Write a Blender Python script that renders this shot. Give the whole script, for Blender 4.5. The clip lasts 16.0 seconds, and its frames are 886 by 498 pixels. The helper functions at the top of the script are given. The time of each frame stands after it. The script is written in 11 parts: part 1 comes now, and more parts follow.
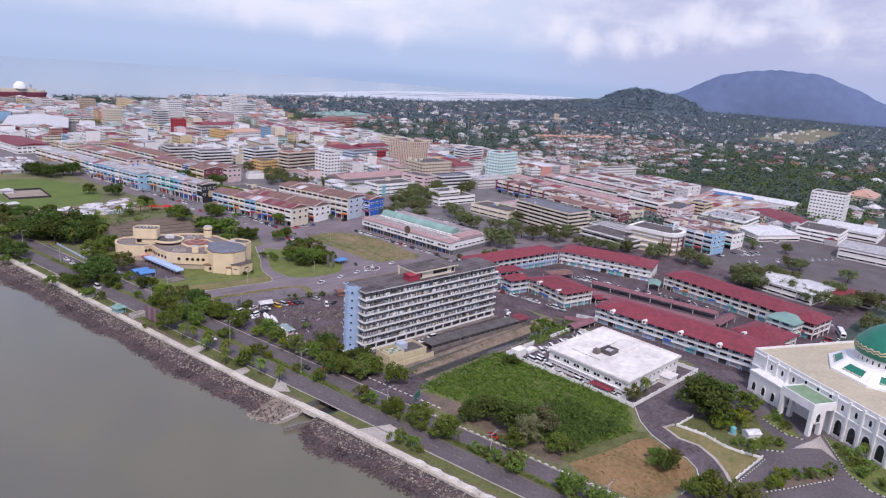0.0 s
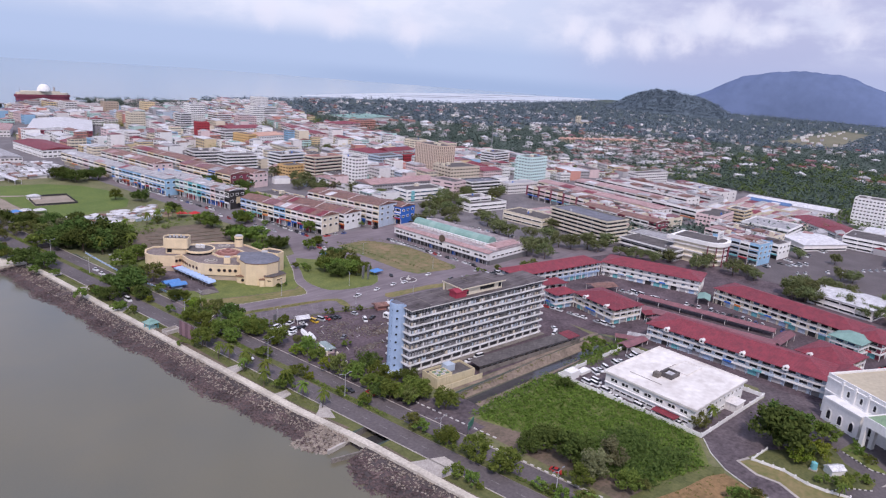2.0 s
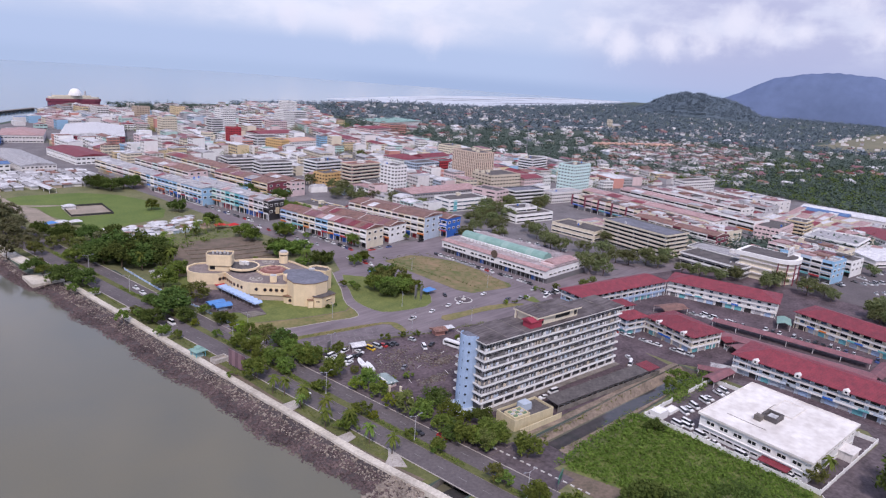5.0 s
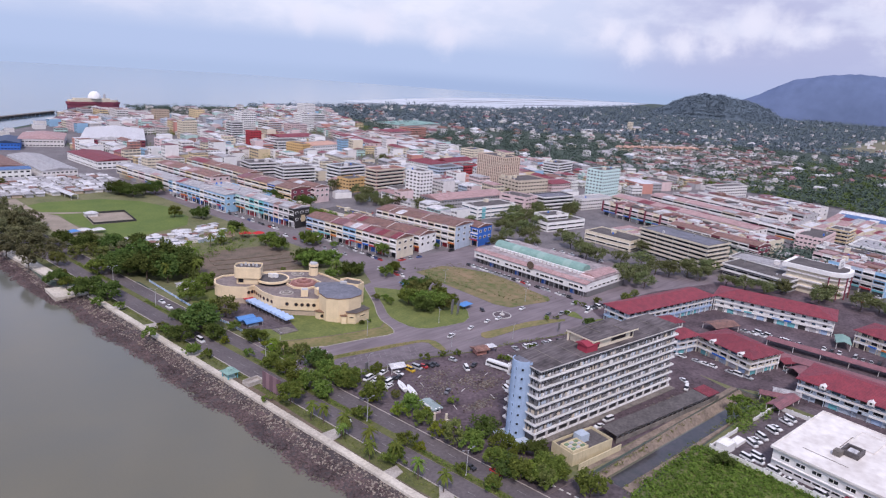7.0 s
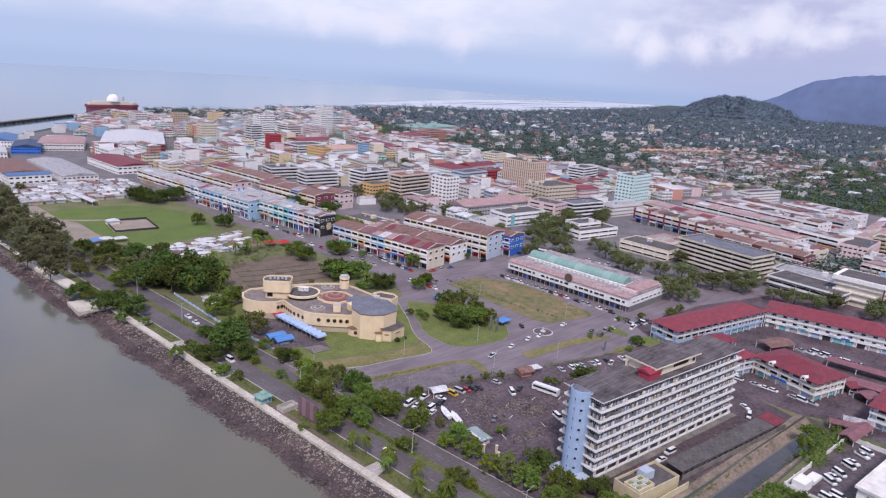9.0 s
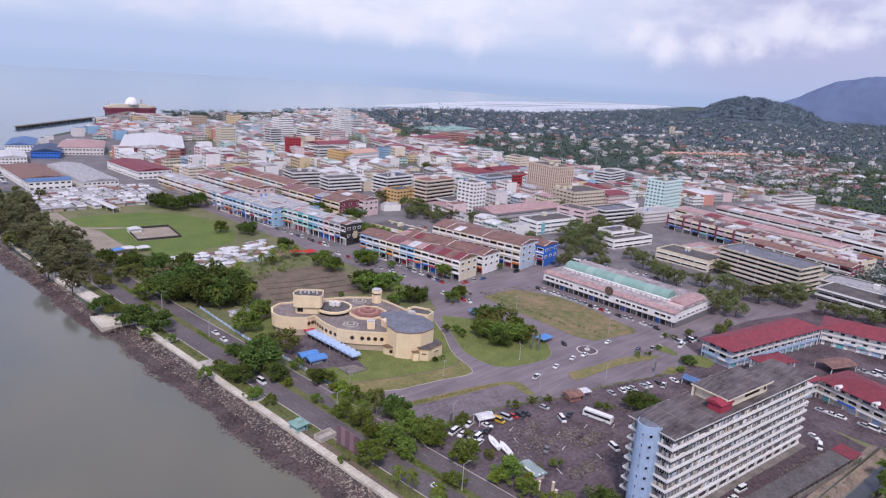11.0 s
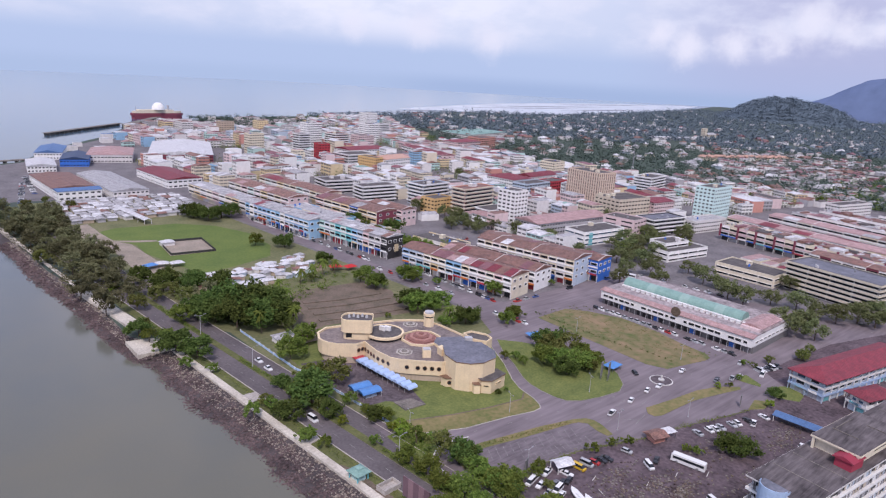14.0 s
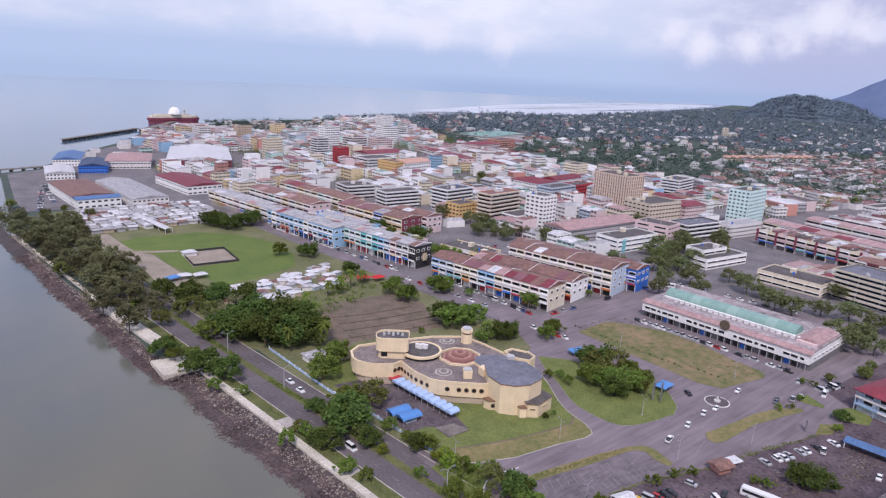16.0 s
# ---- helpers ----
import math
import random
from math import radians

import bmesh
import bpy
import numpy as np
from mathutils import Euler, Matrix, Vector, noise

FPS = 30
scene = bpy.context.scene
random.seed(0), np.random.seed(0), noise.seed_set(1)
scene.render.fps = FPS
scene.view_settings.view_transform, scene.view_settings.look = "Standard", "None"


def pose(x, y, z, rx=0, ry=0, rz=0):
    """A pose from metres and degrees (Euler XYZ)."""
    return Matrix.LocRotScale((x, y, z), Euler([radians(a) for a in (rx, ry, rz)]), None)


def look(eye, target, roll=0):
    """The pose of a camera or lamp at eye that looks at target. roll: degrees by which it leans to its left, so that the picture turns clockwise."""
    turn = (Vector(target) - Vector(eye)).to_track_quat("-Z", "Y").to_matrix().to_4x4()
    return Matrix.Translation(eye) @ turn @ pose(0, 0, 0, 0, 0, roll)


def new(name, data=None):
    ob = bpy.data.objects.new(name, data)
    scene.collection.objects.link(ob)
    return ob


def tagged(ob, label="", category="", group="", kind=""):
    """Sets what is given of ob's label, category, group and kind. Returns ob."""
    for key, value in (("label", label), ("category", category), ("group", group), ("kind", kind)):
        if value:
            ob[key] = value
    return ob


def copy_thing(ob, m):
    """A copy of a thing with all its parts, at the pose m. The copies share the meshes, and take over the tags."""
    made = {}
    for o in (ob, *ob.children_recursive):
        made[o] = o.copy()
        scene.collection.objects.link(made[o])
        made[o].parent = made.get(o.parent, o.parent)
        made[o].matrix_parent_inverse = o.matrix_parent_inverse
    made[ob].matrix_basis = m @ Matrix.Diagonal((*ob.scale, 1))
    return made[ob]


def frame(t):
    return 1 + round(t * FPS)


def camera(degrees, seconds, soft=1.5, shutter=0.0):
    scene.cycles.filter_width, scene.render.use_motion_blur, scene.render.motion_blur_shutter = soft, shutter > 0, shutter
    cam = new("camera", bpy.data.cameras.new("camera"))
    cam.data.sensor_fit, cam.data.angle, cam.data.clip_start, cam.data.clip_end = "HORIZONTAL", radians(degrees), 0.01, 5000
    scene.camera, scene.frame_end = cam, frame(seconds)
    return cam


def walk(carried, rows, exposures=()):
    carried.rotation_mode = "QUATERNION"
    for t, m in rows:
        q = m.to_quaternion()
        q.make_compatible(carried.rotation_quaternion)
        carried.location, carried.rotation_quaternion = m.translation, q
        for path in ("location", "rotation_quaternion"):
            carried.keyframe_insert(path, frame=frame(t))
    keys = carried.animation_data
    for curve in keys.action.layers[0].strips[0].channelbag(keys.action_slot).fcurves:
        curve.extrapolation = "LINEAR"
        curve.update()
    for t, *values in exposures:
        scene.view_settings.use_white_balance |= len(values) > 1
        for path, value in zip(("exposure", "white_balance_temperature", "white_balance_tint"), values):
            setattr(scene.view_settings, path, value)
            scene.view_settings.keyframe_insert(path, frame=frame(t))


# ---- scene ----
cam = camera(68.0, 16.0, soft=1.25)
PATH = [
    (0.0, (-132.675, -2.883, 118.542), (-58.685, 59.107, 92.414), 4.500),
    (0.5, (-131.934, 2.485, 118.644), (-58.329, 64.929, 92.511), 4.477),
    (1.0, (-131.182, 7.856, 118.745), (-57.952, 70.740, 92.613), 4.453),
    (1.5, (-130.419, 13.229, 118.846), (-57.556, 76.540, 92.720), 4.428),
    (2.0, (-129.647, 18.601, 118.947), (-57.144, 82.329, 92.830), 4.403),
    (2.5, (-128.866, 23.972, 119.048), (-56.718, 88.107, 92.944), 4.379),
    (3.0, (-128.079, 29.340, 119.149), (-56.281, 93.873, 93.061), 4.354),
    (3.5, (-127.286, 34.705, 119.250), (-55.834, 99.627, 93.179), 4.330),
    (4.0, (-126.490, 40.064, 119.351), (-55.380, 105.369, 93.300), 4.306),
    (5.0, (-124.891, 50.761, 119.552), (-54.460, 116.814, 93.544), 4.260),
    (6.0, (-123.293, 61.421, 119.753), (-53.537, 128.204, 93.791), 4.214),
    (6.5, (-122.497, 66.733, 119.853), (-53.079, 133.876, 93.914), 4.190),
    (7.0, (-121.706, 72.032, 119.954), (-52.626, 139.533, 94.037), 4.166),
    (7.5, (-120.921, 77.317, 120.054), (-52.181, 145.172, 94.159), 4.141),
    (8.0, (-120.142, 82.586, 120.154), (-51.744, 150.793, 94.280), 4.114),
    (8.5, (-119.372, 87.838, 120.254), (-51.317, 156.395, 94.401), 4.085),
    (9.0, (-118.612, 93.071, 120.354), (-50.903, 161.977, 94.520), 4.053),
    (10.0, (-117.126, 103.476, 120.553), (-50.117, 173.076, 94.756), 3.979),
    (11.0, (-115.696, 113.790, 120.753), (-49.396, 184.078, 94.986), 3.883),
    (11.5, (-115.005, 118.911, 120.852), (-49.064, 189.541, 95.100), 3.825),
    (12.0, (-114.332, 124.004, 120.952), (-48.752, 194.975, 95.213), 3.760),
    (12.5, (-113.679, 129.070, 121.051), (-48.461, 200.379, 95.325), 3.685),
    (13.0, (-113.046, 134.107, 121.150), (-48.193, 205.752, 95.436), 3.599),
    (13.5, (-112.435, 139.113, 121.249), (-47.949, 211.092, 95.547), 3.503),
    (14.0, (-111.847, 144.088, 121.348), (-47.729, 216.398, 95.658), 3.393),
    (14.5, (-111.285, 149.029, 121.448), (-47.533, 221.667, 95.768), 3.269),
    (15.0, (-110.749, 153.936, 121.546), (-47.364, 226.899, 95.880), 3.129),
    (15.5, (-110.240, 158.807, 121.645), (-47.221, 232.090, 95.992), 2.972),
    (16.0, (-109.760, 163.641, 121.744), (-47.104, 237.241, 96.105), 2.797),
]
walk(cam, [(t, look(eye, target, roll)) for t, eye, target, roll in PATH], [(0.0, 0.15, 6150, 22), (16.0, 0.15, 6150, 22)])

# ---- daylight: bright haze under broken cloud, soft sun from behind the camera ----
SUN_ELEV, SUN_AZ = radians(52), radians(225)      # azimuth clockwise from +y
world = bpy.data.worlds.new("sky")
scene.world = world
world.use_nodes = True
wn, wl = world.node_tree.nodes, world.node_tree.links
wn.clear()


def wnode(kind, **values):
    n = wn.new(kind)
    for k, v in values.items():
        n.inputs[k].default_value = v
    return n


w_out = wn.new("ShaderNodeOutputWorld")
w_bg = wnode("ShaderNodeBackground", Strength=0.12)
w_tc = wn.new("ShaderNodeTexCoord")
w_sep = wn.new("ShaderNodeSeparateXYZ")
w_max = wn.new("ShaderNodeMath"); w_max.operation = "MAXIMUM"; w_max.inputs[1].default_value = 0.02
w_com = wn.new("ShaderNodeCombineXYZ")
w_sky = wn.new("ShaderNodeTexSky")
w_sky.sky_type = "NISHITA"
w_sky.sun_disc = False
w_sky.sun_elevation, w_sky.sun_rotation = SUN_ELEV, SUN_AZ
w_sky.air_density, w_sky.dust_density, w_sky.ozone_density = 1.0, 0.6, 2.5
wl.new(w_tc.outputs["Generated"], w_sep.inputs[0])
wl.new(w_sep.outputs["Z"], w_max.inputs[0])
wl.new(w_sep.outputs["X"], w_com.inputs["X"]); wl.new(w_sep.outputs["Y"], w_com.inputs["Y"])
wl.new(w_max.outputs[0], w_com.inputs["Z"])
wl.new(w_com.outputs[0], w_sky.inputs["Vector"])
# a veil of thin cloud, and heaped white cloud over it
w_mapA = wn.new("ShaderNodeMapping"); w_mapA.inputs["Scale"].default_value = (3.0, 3.0, 9.0)
w_mapB = wn.new("ShaderNodeMapping"); w_mapB.inputs["Scale"].default_value = (5.0, 5.0, 11.0)
w_mapB.inputs["Location"].default_value = (3.1, 1.7, 0.35)
w_nA = wnode("ShaderNodeTexNoise", Scale=1.6, Detail=5.0, Roughness=0.55)
w_nB = wnode("ShaderNodeTexNoise", Scale=1.9, Detail=8.0, Roughness=0.58, Distortion=0.3)
w_rA = wn.new("ShaderNodeMapRange"); w_rA.inputs["From Min"].default_value = 0.38; w_rA.inputs["From Max"].default_value = 0.72
w_rA.inputs["To Min"].default_value = 0.70; w_rA.inputs["To Max"].default_value = 0.97
w_rB = wn.new("ShaderNodeMapRange"); w_rB.inputs["From Min"].default_value = 0.44; w_rB.inputs["From Max"].default_value = 0.70
w_hgt = wn.new("ShaderNodeMapRange"); w_hgt.inputs["From Min"].default_value = 0.015; w_hgt.inputs["From Max"].default_value = 0.075
w_mul = wn.new("ShaderNodeMath"); w_mul.operation = "MULTIPLY"
for m_, n_, r_ in ((w_mapA, w_nA, w_rA), (w_mapB, w_nB, w_rB)):
    wl.new(w_tc.outputs["Generated"], m_.inputs["Vector"]); wl.new(m_.outputs[0], n_.inputs["Vector"]); wl.new(n_.outputs["Fac"], r_.inputs["Value"])
wl.new(w_sep.outputs["Z"], w_hgt.inputs["Value"])
wl.new(w_rB.outputs[0], w_mul.inputs[0]); wl.new(w_hgt.outputs[0], w_mul.inputs[1])
w_mixA = wn.new("ShaderNodeMix"); w_mixA.data_type = "RGBA"; w_mixA.inputs["B"].default_value = (3.7, 4.6, 6.4, 1)
w_mixB = wn.new("ShaderNodeMix"); w_mixB.data_type = "RGBA"; w_mixB.inputs["B"].default_value = (7.6, 7.5, 7.9, 1)
wl.new(w_rA.outputs[0], w_mixA.inputs["Factor"]); wl.new(w_sky.outputs[0], w_mixA.inputs["A"])
wl.new(w_mul.outputs[0], w_mixB.inputs["Factor"]); wl.new(w_mixA.outputs["Result"], w_mixB.inputs["A"])
w_mapC = wn.new("ShaderNodeMapping"); w_mapC.inputs["Scale"].default_value = (2.2, 2.2, 13.0); w_mapC.inputs["Location"].default_value = (0.4, 5.2, 0.9)
w_nC = wnode("ShaderNodeTexNoise", Scale=1.7, Detail=6.0, Roughness=0.6)
w_rC = wn.new("ShaderNodeMapRange"); w_rC.inputs["From Min"].default_value = 0.48; w_rC.inputs["From Max"].default_value = 0.68; w_rC.inputs["To Max"].default_value = 0.5
w_mixC = wn.new("ShaderNodeMix"); w_mixC.data_type = "RGBA"; w_mixC.inputs["B"].default_value = (3.5, 3.7, 5.0, 1)
wl.new(w_tc.outputs["Generated"], w_mapC.inputs["Vector"]); wl.new(w_mapC.outputs[0], w_nC.inputs["Vector"]); wl.new(w_nC.outputs["Fac"], w_rC.inputs["Value"])
wl.new(w_rC.outputs[0], w_mixC.inputs["Factor"]); wl.new(w_mixB.outputs["Result"], w_mixC.inputs["A"])
# towards the horizon: a pale veil, lavender to the east, with heaped clouds, and the hazy sea and far shore beyond the water
def wramp(src, stops):
    n = wn.new("ShaderNodeValToRGB")
    while len(n.color_ramp.elements) < len(stops):
        n.color_ramp.elements.new(0.5)
    for e, (p, c) in zip(n.color_ramp.elements, stops):
        e.position, e.color = p, (*[v / 8 for v in c], 1)
    wl.new(src, n.inputs[0])
    return n.outputs[0]


def wrange(src, a, b, lo=0.0, hi=1.0, smooth=True):
    n = wn.new("ShaderNodeMapRange")
    n.interpolation_type = "SMOOTHSTEP" if smooth else "LINEAR"
    for k, v in zip(("From Min", "From Max", "To Min", "To Max"), (a, b, lo, hi)):
        n.inputs[k].default_value = v
    wl.new(src, n.inputs["Value"])
    return n.outputs[0]


def wmath(op, a, b):
    n = wn.new("ShaderNodeMath"); n.operation = op
    for i, v in enumerate((a, b)):
        if isinstance(v, float):
            n.inputs[i].default_value = v
        else:
            wl.new(v, n.inputs[i])
    return n.outputs[0]


def wmix(fac, a, b):
    n = wn.new("ShaderNodeMix"); n.data_type = "RGBA"
    wl.new(fac, n.inputs["Factor"])
    for k, v in (("A", a), ("B", b)):
        if isinstance(v, tuple):
            n.inputs[k].default_value = (*v, 1)
        else:
            wl.new(v, n.inputs[k])
    return n.outputs["Result"]


z_, x_ = w_sep.outputs["Z"], w_sep.outputs["X"]
up = wrange(z_, 0.0, 0.14, smooth=False)
centre = wramp(up, ((0.0, (3.45, 4.35, 5.7)), (0.2, (3.5, 4.4, 5.75)), (0.5, (4.6, 5.25, 6.2)), (1.0, (4.9, 5.5, 6.4))))
east = wramp(up, ((0.0, (3.3, 3.9, 5.3)), (0.3, (3.5, 3.9, 5.2)), (0.6, (3.8, 4.1, 5.3)), (1.0, (3.9, 4.2, 5.4))))
low = wmix(wrange(x_, 0.80, 0.93), centre, east)
eight = wn.new("ShaderNodeVectorMath"); eight.operation = "SCALE"; eight.inputs["Scale"].default_value = 8.0
wl.new(low, eight.inputs[0])
low = eight.outputs[0]
nP = wnode("ShaderNodeTexNoise", Scale=26.0, Detail=6.0, Roughness=0.6)
nQ = wnode("ShaderNodeTexNoise", Scale=9.0, Detail=5.0, Roughness=0.55)
stretch = wn.new("ShaderNodeMapping"); stretch.inputs["Scale"].default_value = (1, 1, 2.4)
wl.new(w_tc.outputs["Generated"], stretch.inputs["Vector"])
wl.new(stretch.outputs[0], nQ.inputs["Vector"]); wl.new(w_tc.outputs["Generated"], nP.inputs["Vector"])
wide = wmath("MULTIPLY", wrange(nQ.outputs["Fac"], 0.40, 0.64, 0.0, 0.85), wrange(z_, 0.03, 0.07))
low = wmix(wide, low, (5.4, 5.8, 6.5))
mid_sky = wmath("MULTIPLY", wmath("MULTIPLY", wrange(x_, 0.36, 0.52), wrange(x_, 0.82, 0.66)), wrange(nQ.outputs["Fac"], 0.30, 0.58, 0.25, 0.75))
low = wmix(wmath("MULTIPLY", mid_sky, wrange(z_, 0.03, 0.09)), low, (6.5, 6.8, 7.2))
heap = None
for az, el, rad in ((66.4, 4.0, 1.5), (68.7, 5.2, 1.9), (71.0, 4.6, 1.5), (73.0, 4.8, 1.3), (63.6, 3.5, 1.5), (60.0, 3.2, 1.6), (58.0, 4.0, 1.3), (78.0, 4.6, 1.4), (44.5, 3.1, 2.0), (39.0, 3.5, 2.0), (33.0, 3.5, 1.5), (76.0, 7.0, 1.6)):
    a, e = radians(az), radians(el)
    near = wn.new("ShaderNodeVectorMath"); near.operation = "DISTANCE"
    near.inputs[1].default_value = (math.sin(a) * math.cos(e), math.cos(a) * math.cos(e), math.sin(e))
    wl.new(w_tc.outputs["Generated"], near.inputs[0])
    one = wrange(wmath("ADD", near.outputs["Value"], wmath("MULTIPLY", nP.outputs["Fac"], 0.055)), radians(rad) + 0.034, radians(rad) * 0.35 + 0.016)
    heap = one if heap is None else wmath("MAXIMUM", heap, one)
low = wmix(wmath("MULTIPLY", heap, wrange(x_, 0.5, 0.85, 0.7, 0.95)), low, (6.0, 6.2, 6.7))
sea_far = wmix(wrange(x_, 0.56, 0.68), (3.2, 4.1, 5.4), (2.85, 3.75, 5.15))
low = wmix(wrange(z_, 0.006, -0.016), low, sea_far)
sky_all = wmix(wrange(z_, 0.28, 0.17), w_mixC.outputs["Result"], low)
wl.new(sky_all, w_bg.inputs["Color"]); wl.new(w_bg.outputs[0], w_out.inputs["Surface"])

sun = new("sun", bpy.data.lights.new("sun", "SUN"))
sun.data.energy, sun.data.angle, sun.data.color = 2.45, radians(10), (1.0, 0.915, 0.80)
sun_way = Vector((math.sin(SUN_AZ) * math.cos(SUN_ELEV), math.cos(SUN_AZ) * math.cos(SUN_ELEV), math.sin(SUN_ELEV)))
sun.matrix_world = look(sun_way * 900, (0, 0, 0))

# ---- materials ----


def mat(name, col, rough=0.85, var=0.35, scale=0.25, fine=2.5, col2=None, streak=0.0, bump=0.15, metal=0.0, rnd=0.0, spec=0.3, grain=None):
    """A weathered surface: two scales of noise between two tones, rain streaks down walls, a little relief, and a shift from object to object."""
    m = bpy.data.materials.new(name)
    m.use_nodes = True
    nt = m.node_tree
    n, l = nt.nodes, nt.links
    b = n["Principled BSDF"]
    b.inputs["Roughness"].default_value, b.inputs["Metallic"].default_value = rough, metal
    b.inputs["Specular IOR Level"].default_value = spec
    geo = n.new("ShaderNodeNewGeometry")
    n1 = n.new("ShaderNodeTexNoise"); n1.inputs["Scale"].default_value = scale; n1.inputs["Detail"].default_value = 5
    n2 = n.new("ShaderNodeTexNoise"); n2.inputs["Scale"].default_value = fine; n2.inputs["Detail"].default_value = 4
    l.new(geo.outputs["Position"], n1.inputs["Vector"]); l.new(geo.outputs["Position"], n2.inputs["Vector"])
    if grain:                                        # turn, and scale along and across the strips
        gm = n.new("ShaderNodeMapping"); gm.inputs["Rotation"].default_value = (0, 0, radians(grain[0])); gm.inputs["Scale"].default_value = (grain[1], grain[2], 1)
        l.new(geo.outputs["Position"], gm.inputs["Vector"]); l.new(gm.outputs[0], n2.inputs["Vector"])
    add = n.new("ShaderNodeMath"); add.operation = "ADD"
    l.new(n1.outputs["Fac"], add.inputs[0]); l.new(n2.outputs["Fac"], add.inputs[1])
    ramp = n.new("ShaderNodeMapRange")
    ramp.inputs["From Min"].default_value, ramp.inputs["From Max"].default_value = 0.72, 1.28
    ramp.inputs["To Max"].default_value = var if col2 is None else 1.0
    l.new(add.outputs[0], ramp.inputs["Value"])
    mix = n.new("ShaderNodeMix"); mix.data_type = "RGBA"
    c2 = col2 or tuple(c * 0.45 for c in col)
    mix.inputs["A"].default_value, mix.inputs["B"].default_value = (*col, 1), (*c2, 1)
    l.new(ramp.outputs[0], mix.inputs["Factor"])
    out = mix.outputs["Result"]
    if streak:
        mp = n.new("ShaderNodeMapping"); mp.inputs["Scale"].default_value = (0.8, 0.8, 0.10)
        ns = n.new("ShaderNodeTexNoise"); ns.inputs["Scale"].default_value = 1.3; ns.inputs["Detail"].default_value = 4
        rs = n.new("ShaderNodeMapRange"); rs.inputs["From Min"].default_value, rs.inputs["From Max"].default_value, rs.inputs["To Max"].default_value = 0.52, 0.85, streak
        mx = n.new("ShaderNodeMix"); mx.data_type = "RGBA"; mx.inputs["B"].default_value = (0.10, 0.09, 0.085, 1)
        l.new(geo.outputs["Position"], mp.inputs["Vector"]); l.new(mp.outputs[0], ns.inputs["Vector"]); l.new(ns.outputs["Fac"], rs.inputs["Value"])
        l.new(rs.outputs[0], mx.inputs["Factor"]); l.new(out, mx.inputs["A"])
        out = mx.outputs["Result"]
    if rnd:
        oi = n.new("ShaderNodeObjectInfo")
        rr = n.new("ShaderNodeMapRange"); rr.inputs["To Min"].default_value, rr.inputs["To Max"].default_value = 1 - rnd, 1 + rnd * 0.6
        hs = n.new("ShaderNodeHueSaturation")
        l.new(oi.outputs["Random"], rr.inputs["Value"]); l.new(rr.outputs[0], hs.inputs["Value"]); l.new(out, hs.inputs["Color"])
        out = hs.outputs["Color"]
    l.new(out, b.inputs["Base Color"])
    if bump:
        bp = n.new("ShaderNodeBump"); bp.inputs["Strength"].default_value = bump; bp.inputs["Distance"].default_value = 0.1
        l.new(n2.outputs["Fac"], bp.inputs["Height"]); l.new(bp.outputs[0], b.inputs["Normal"])
    return m


def ribbed(name, col, axis, pitch=0.6, col2=None, rough=0.55, **kw):
    """Sheet roofing: ribs or tile courses across one axis, with rust and fading."""
    m = mat(name, col, rough=rough, col2=col2, scale=0.35, fine=1.6, bump=0, rnd=0.12, **kw)
    n, l = m.node_tree.nodes, m.node_tree.links
    geo = n.new("ShaderNodeNewGeometry")
    sp = n.new("ShaderNodeSeparateXYZ"); l.new(geo.outputs["Position"], sp.inputs[0])
    ml = n.new("ShaderNodeMath"); ml.operation = "MULTIPLY"; ml.inputs[1].default_value = 6.2832 / pitch
    sn = n.new("ShaderNodeMath"); sn.operation = "SINE"
    l.new(sp.outputs[axis], ml.inputs[0]); l.new(ml.outputs[0], sn.inputs[0])
    bp = n.new("ShaderNodeBump"); bp.inputs["Strength"].default_value = 0.5; bp.inputs["Distance"].default_value = 0.08
    l.new(sn.outputs[0], bp.inputs["Height"]); l.new(bp.outputs[0], n["Principled BSDF"].inputs["Normal"])
    return m


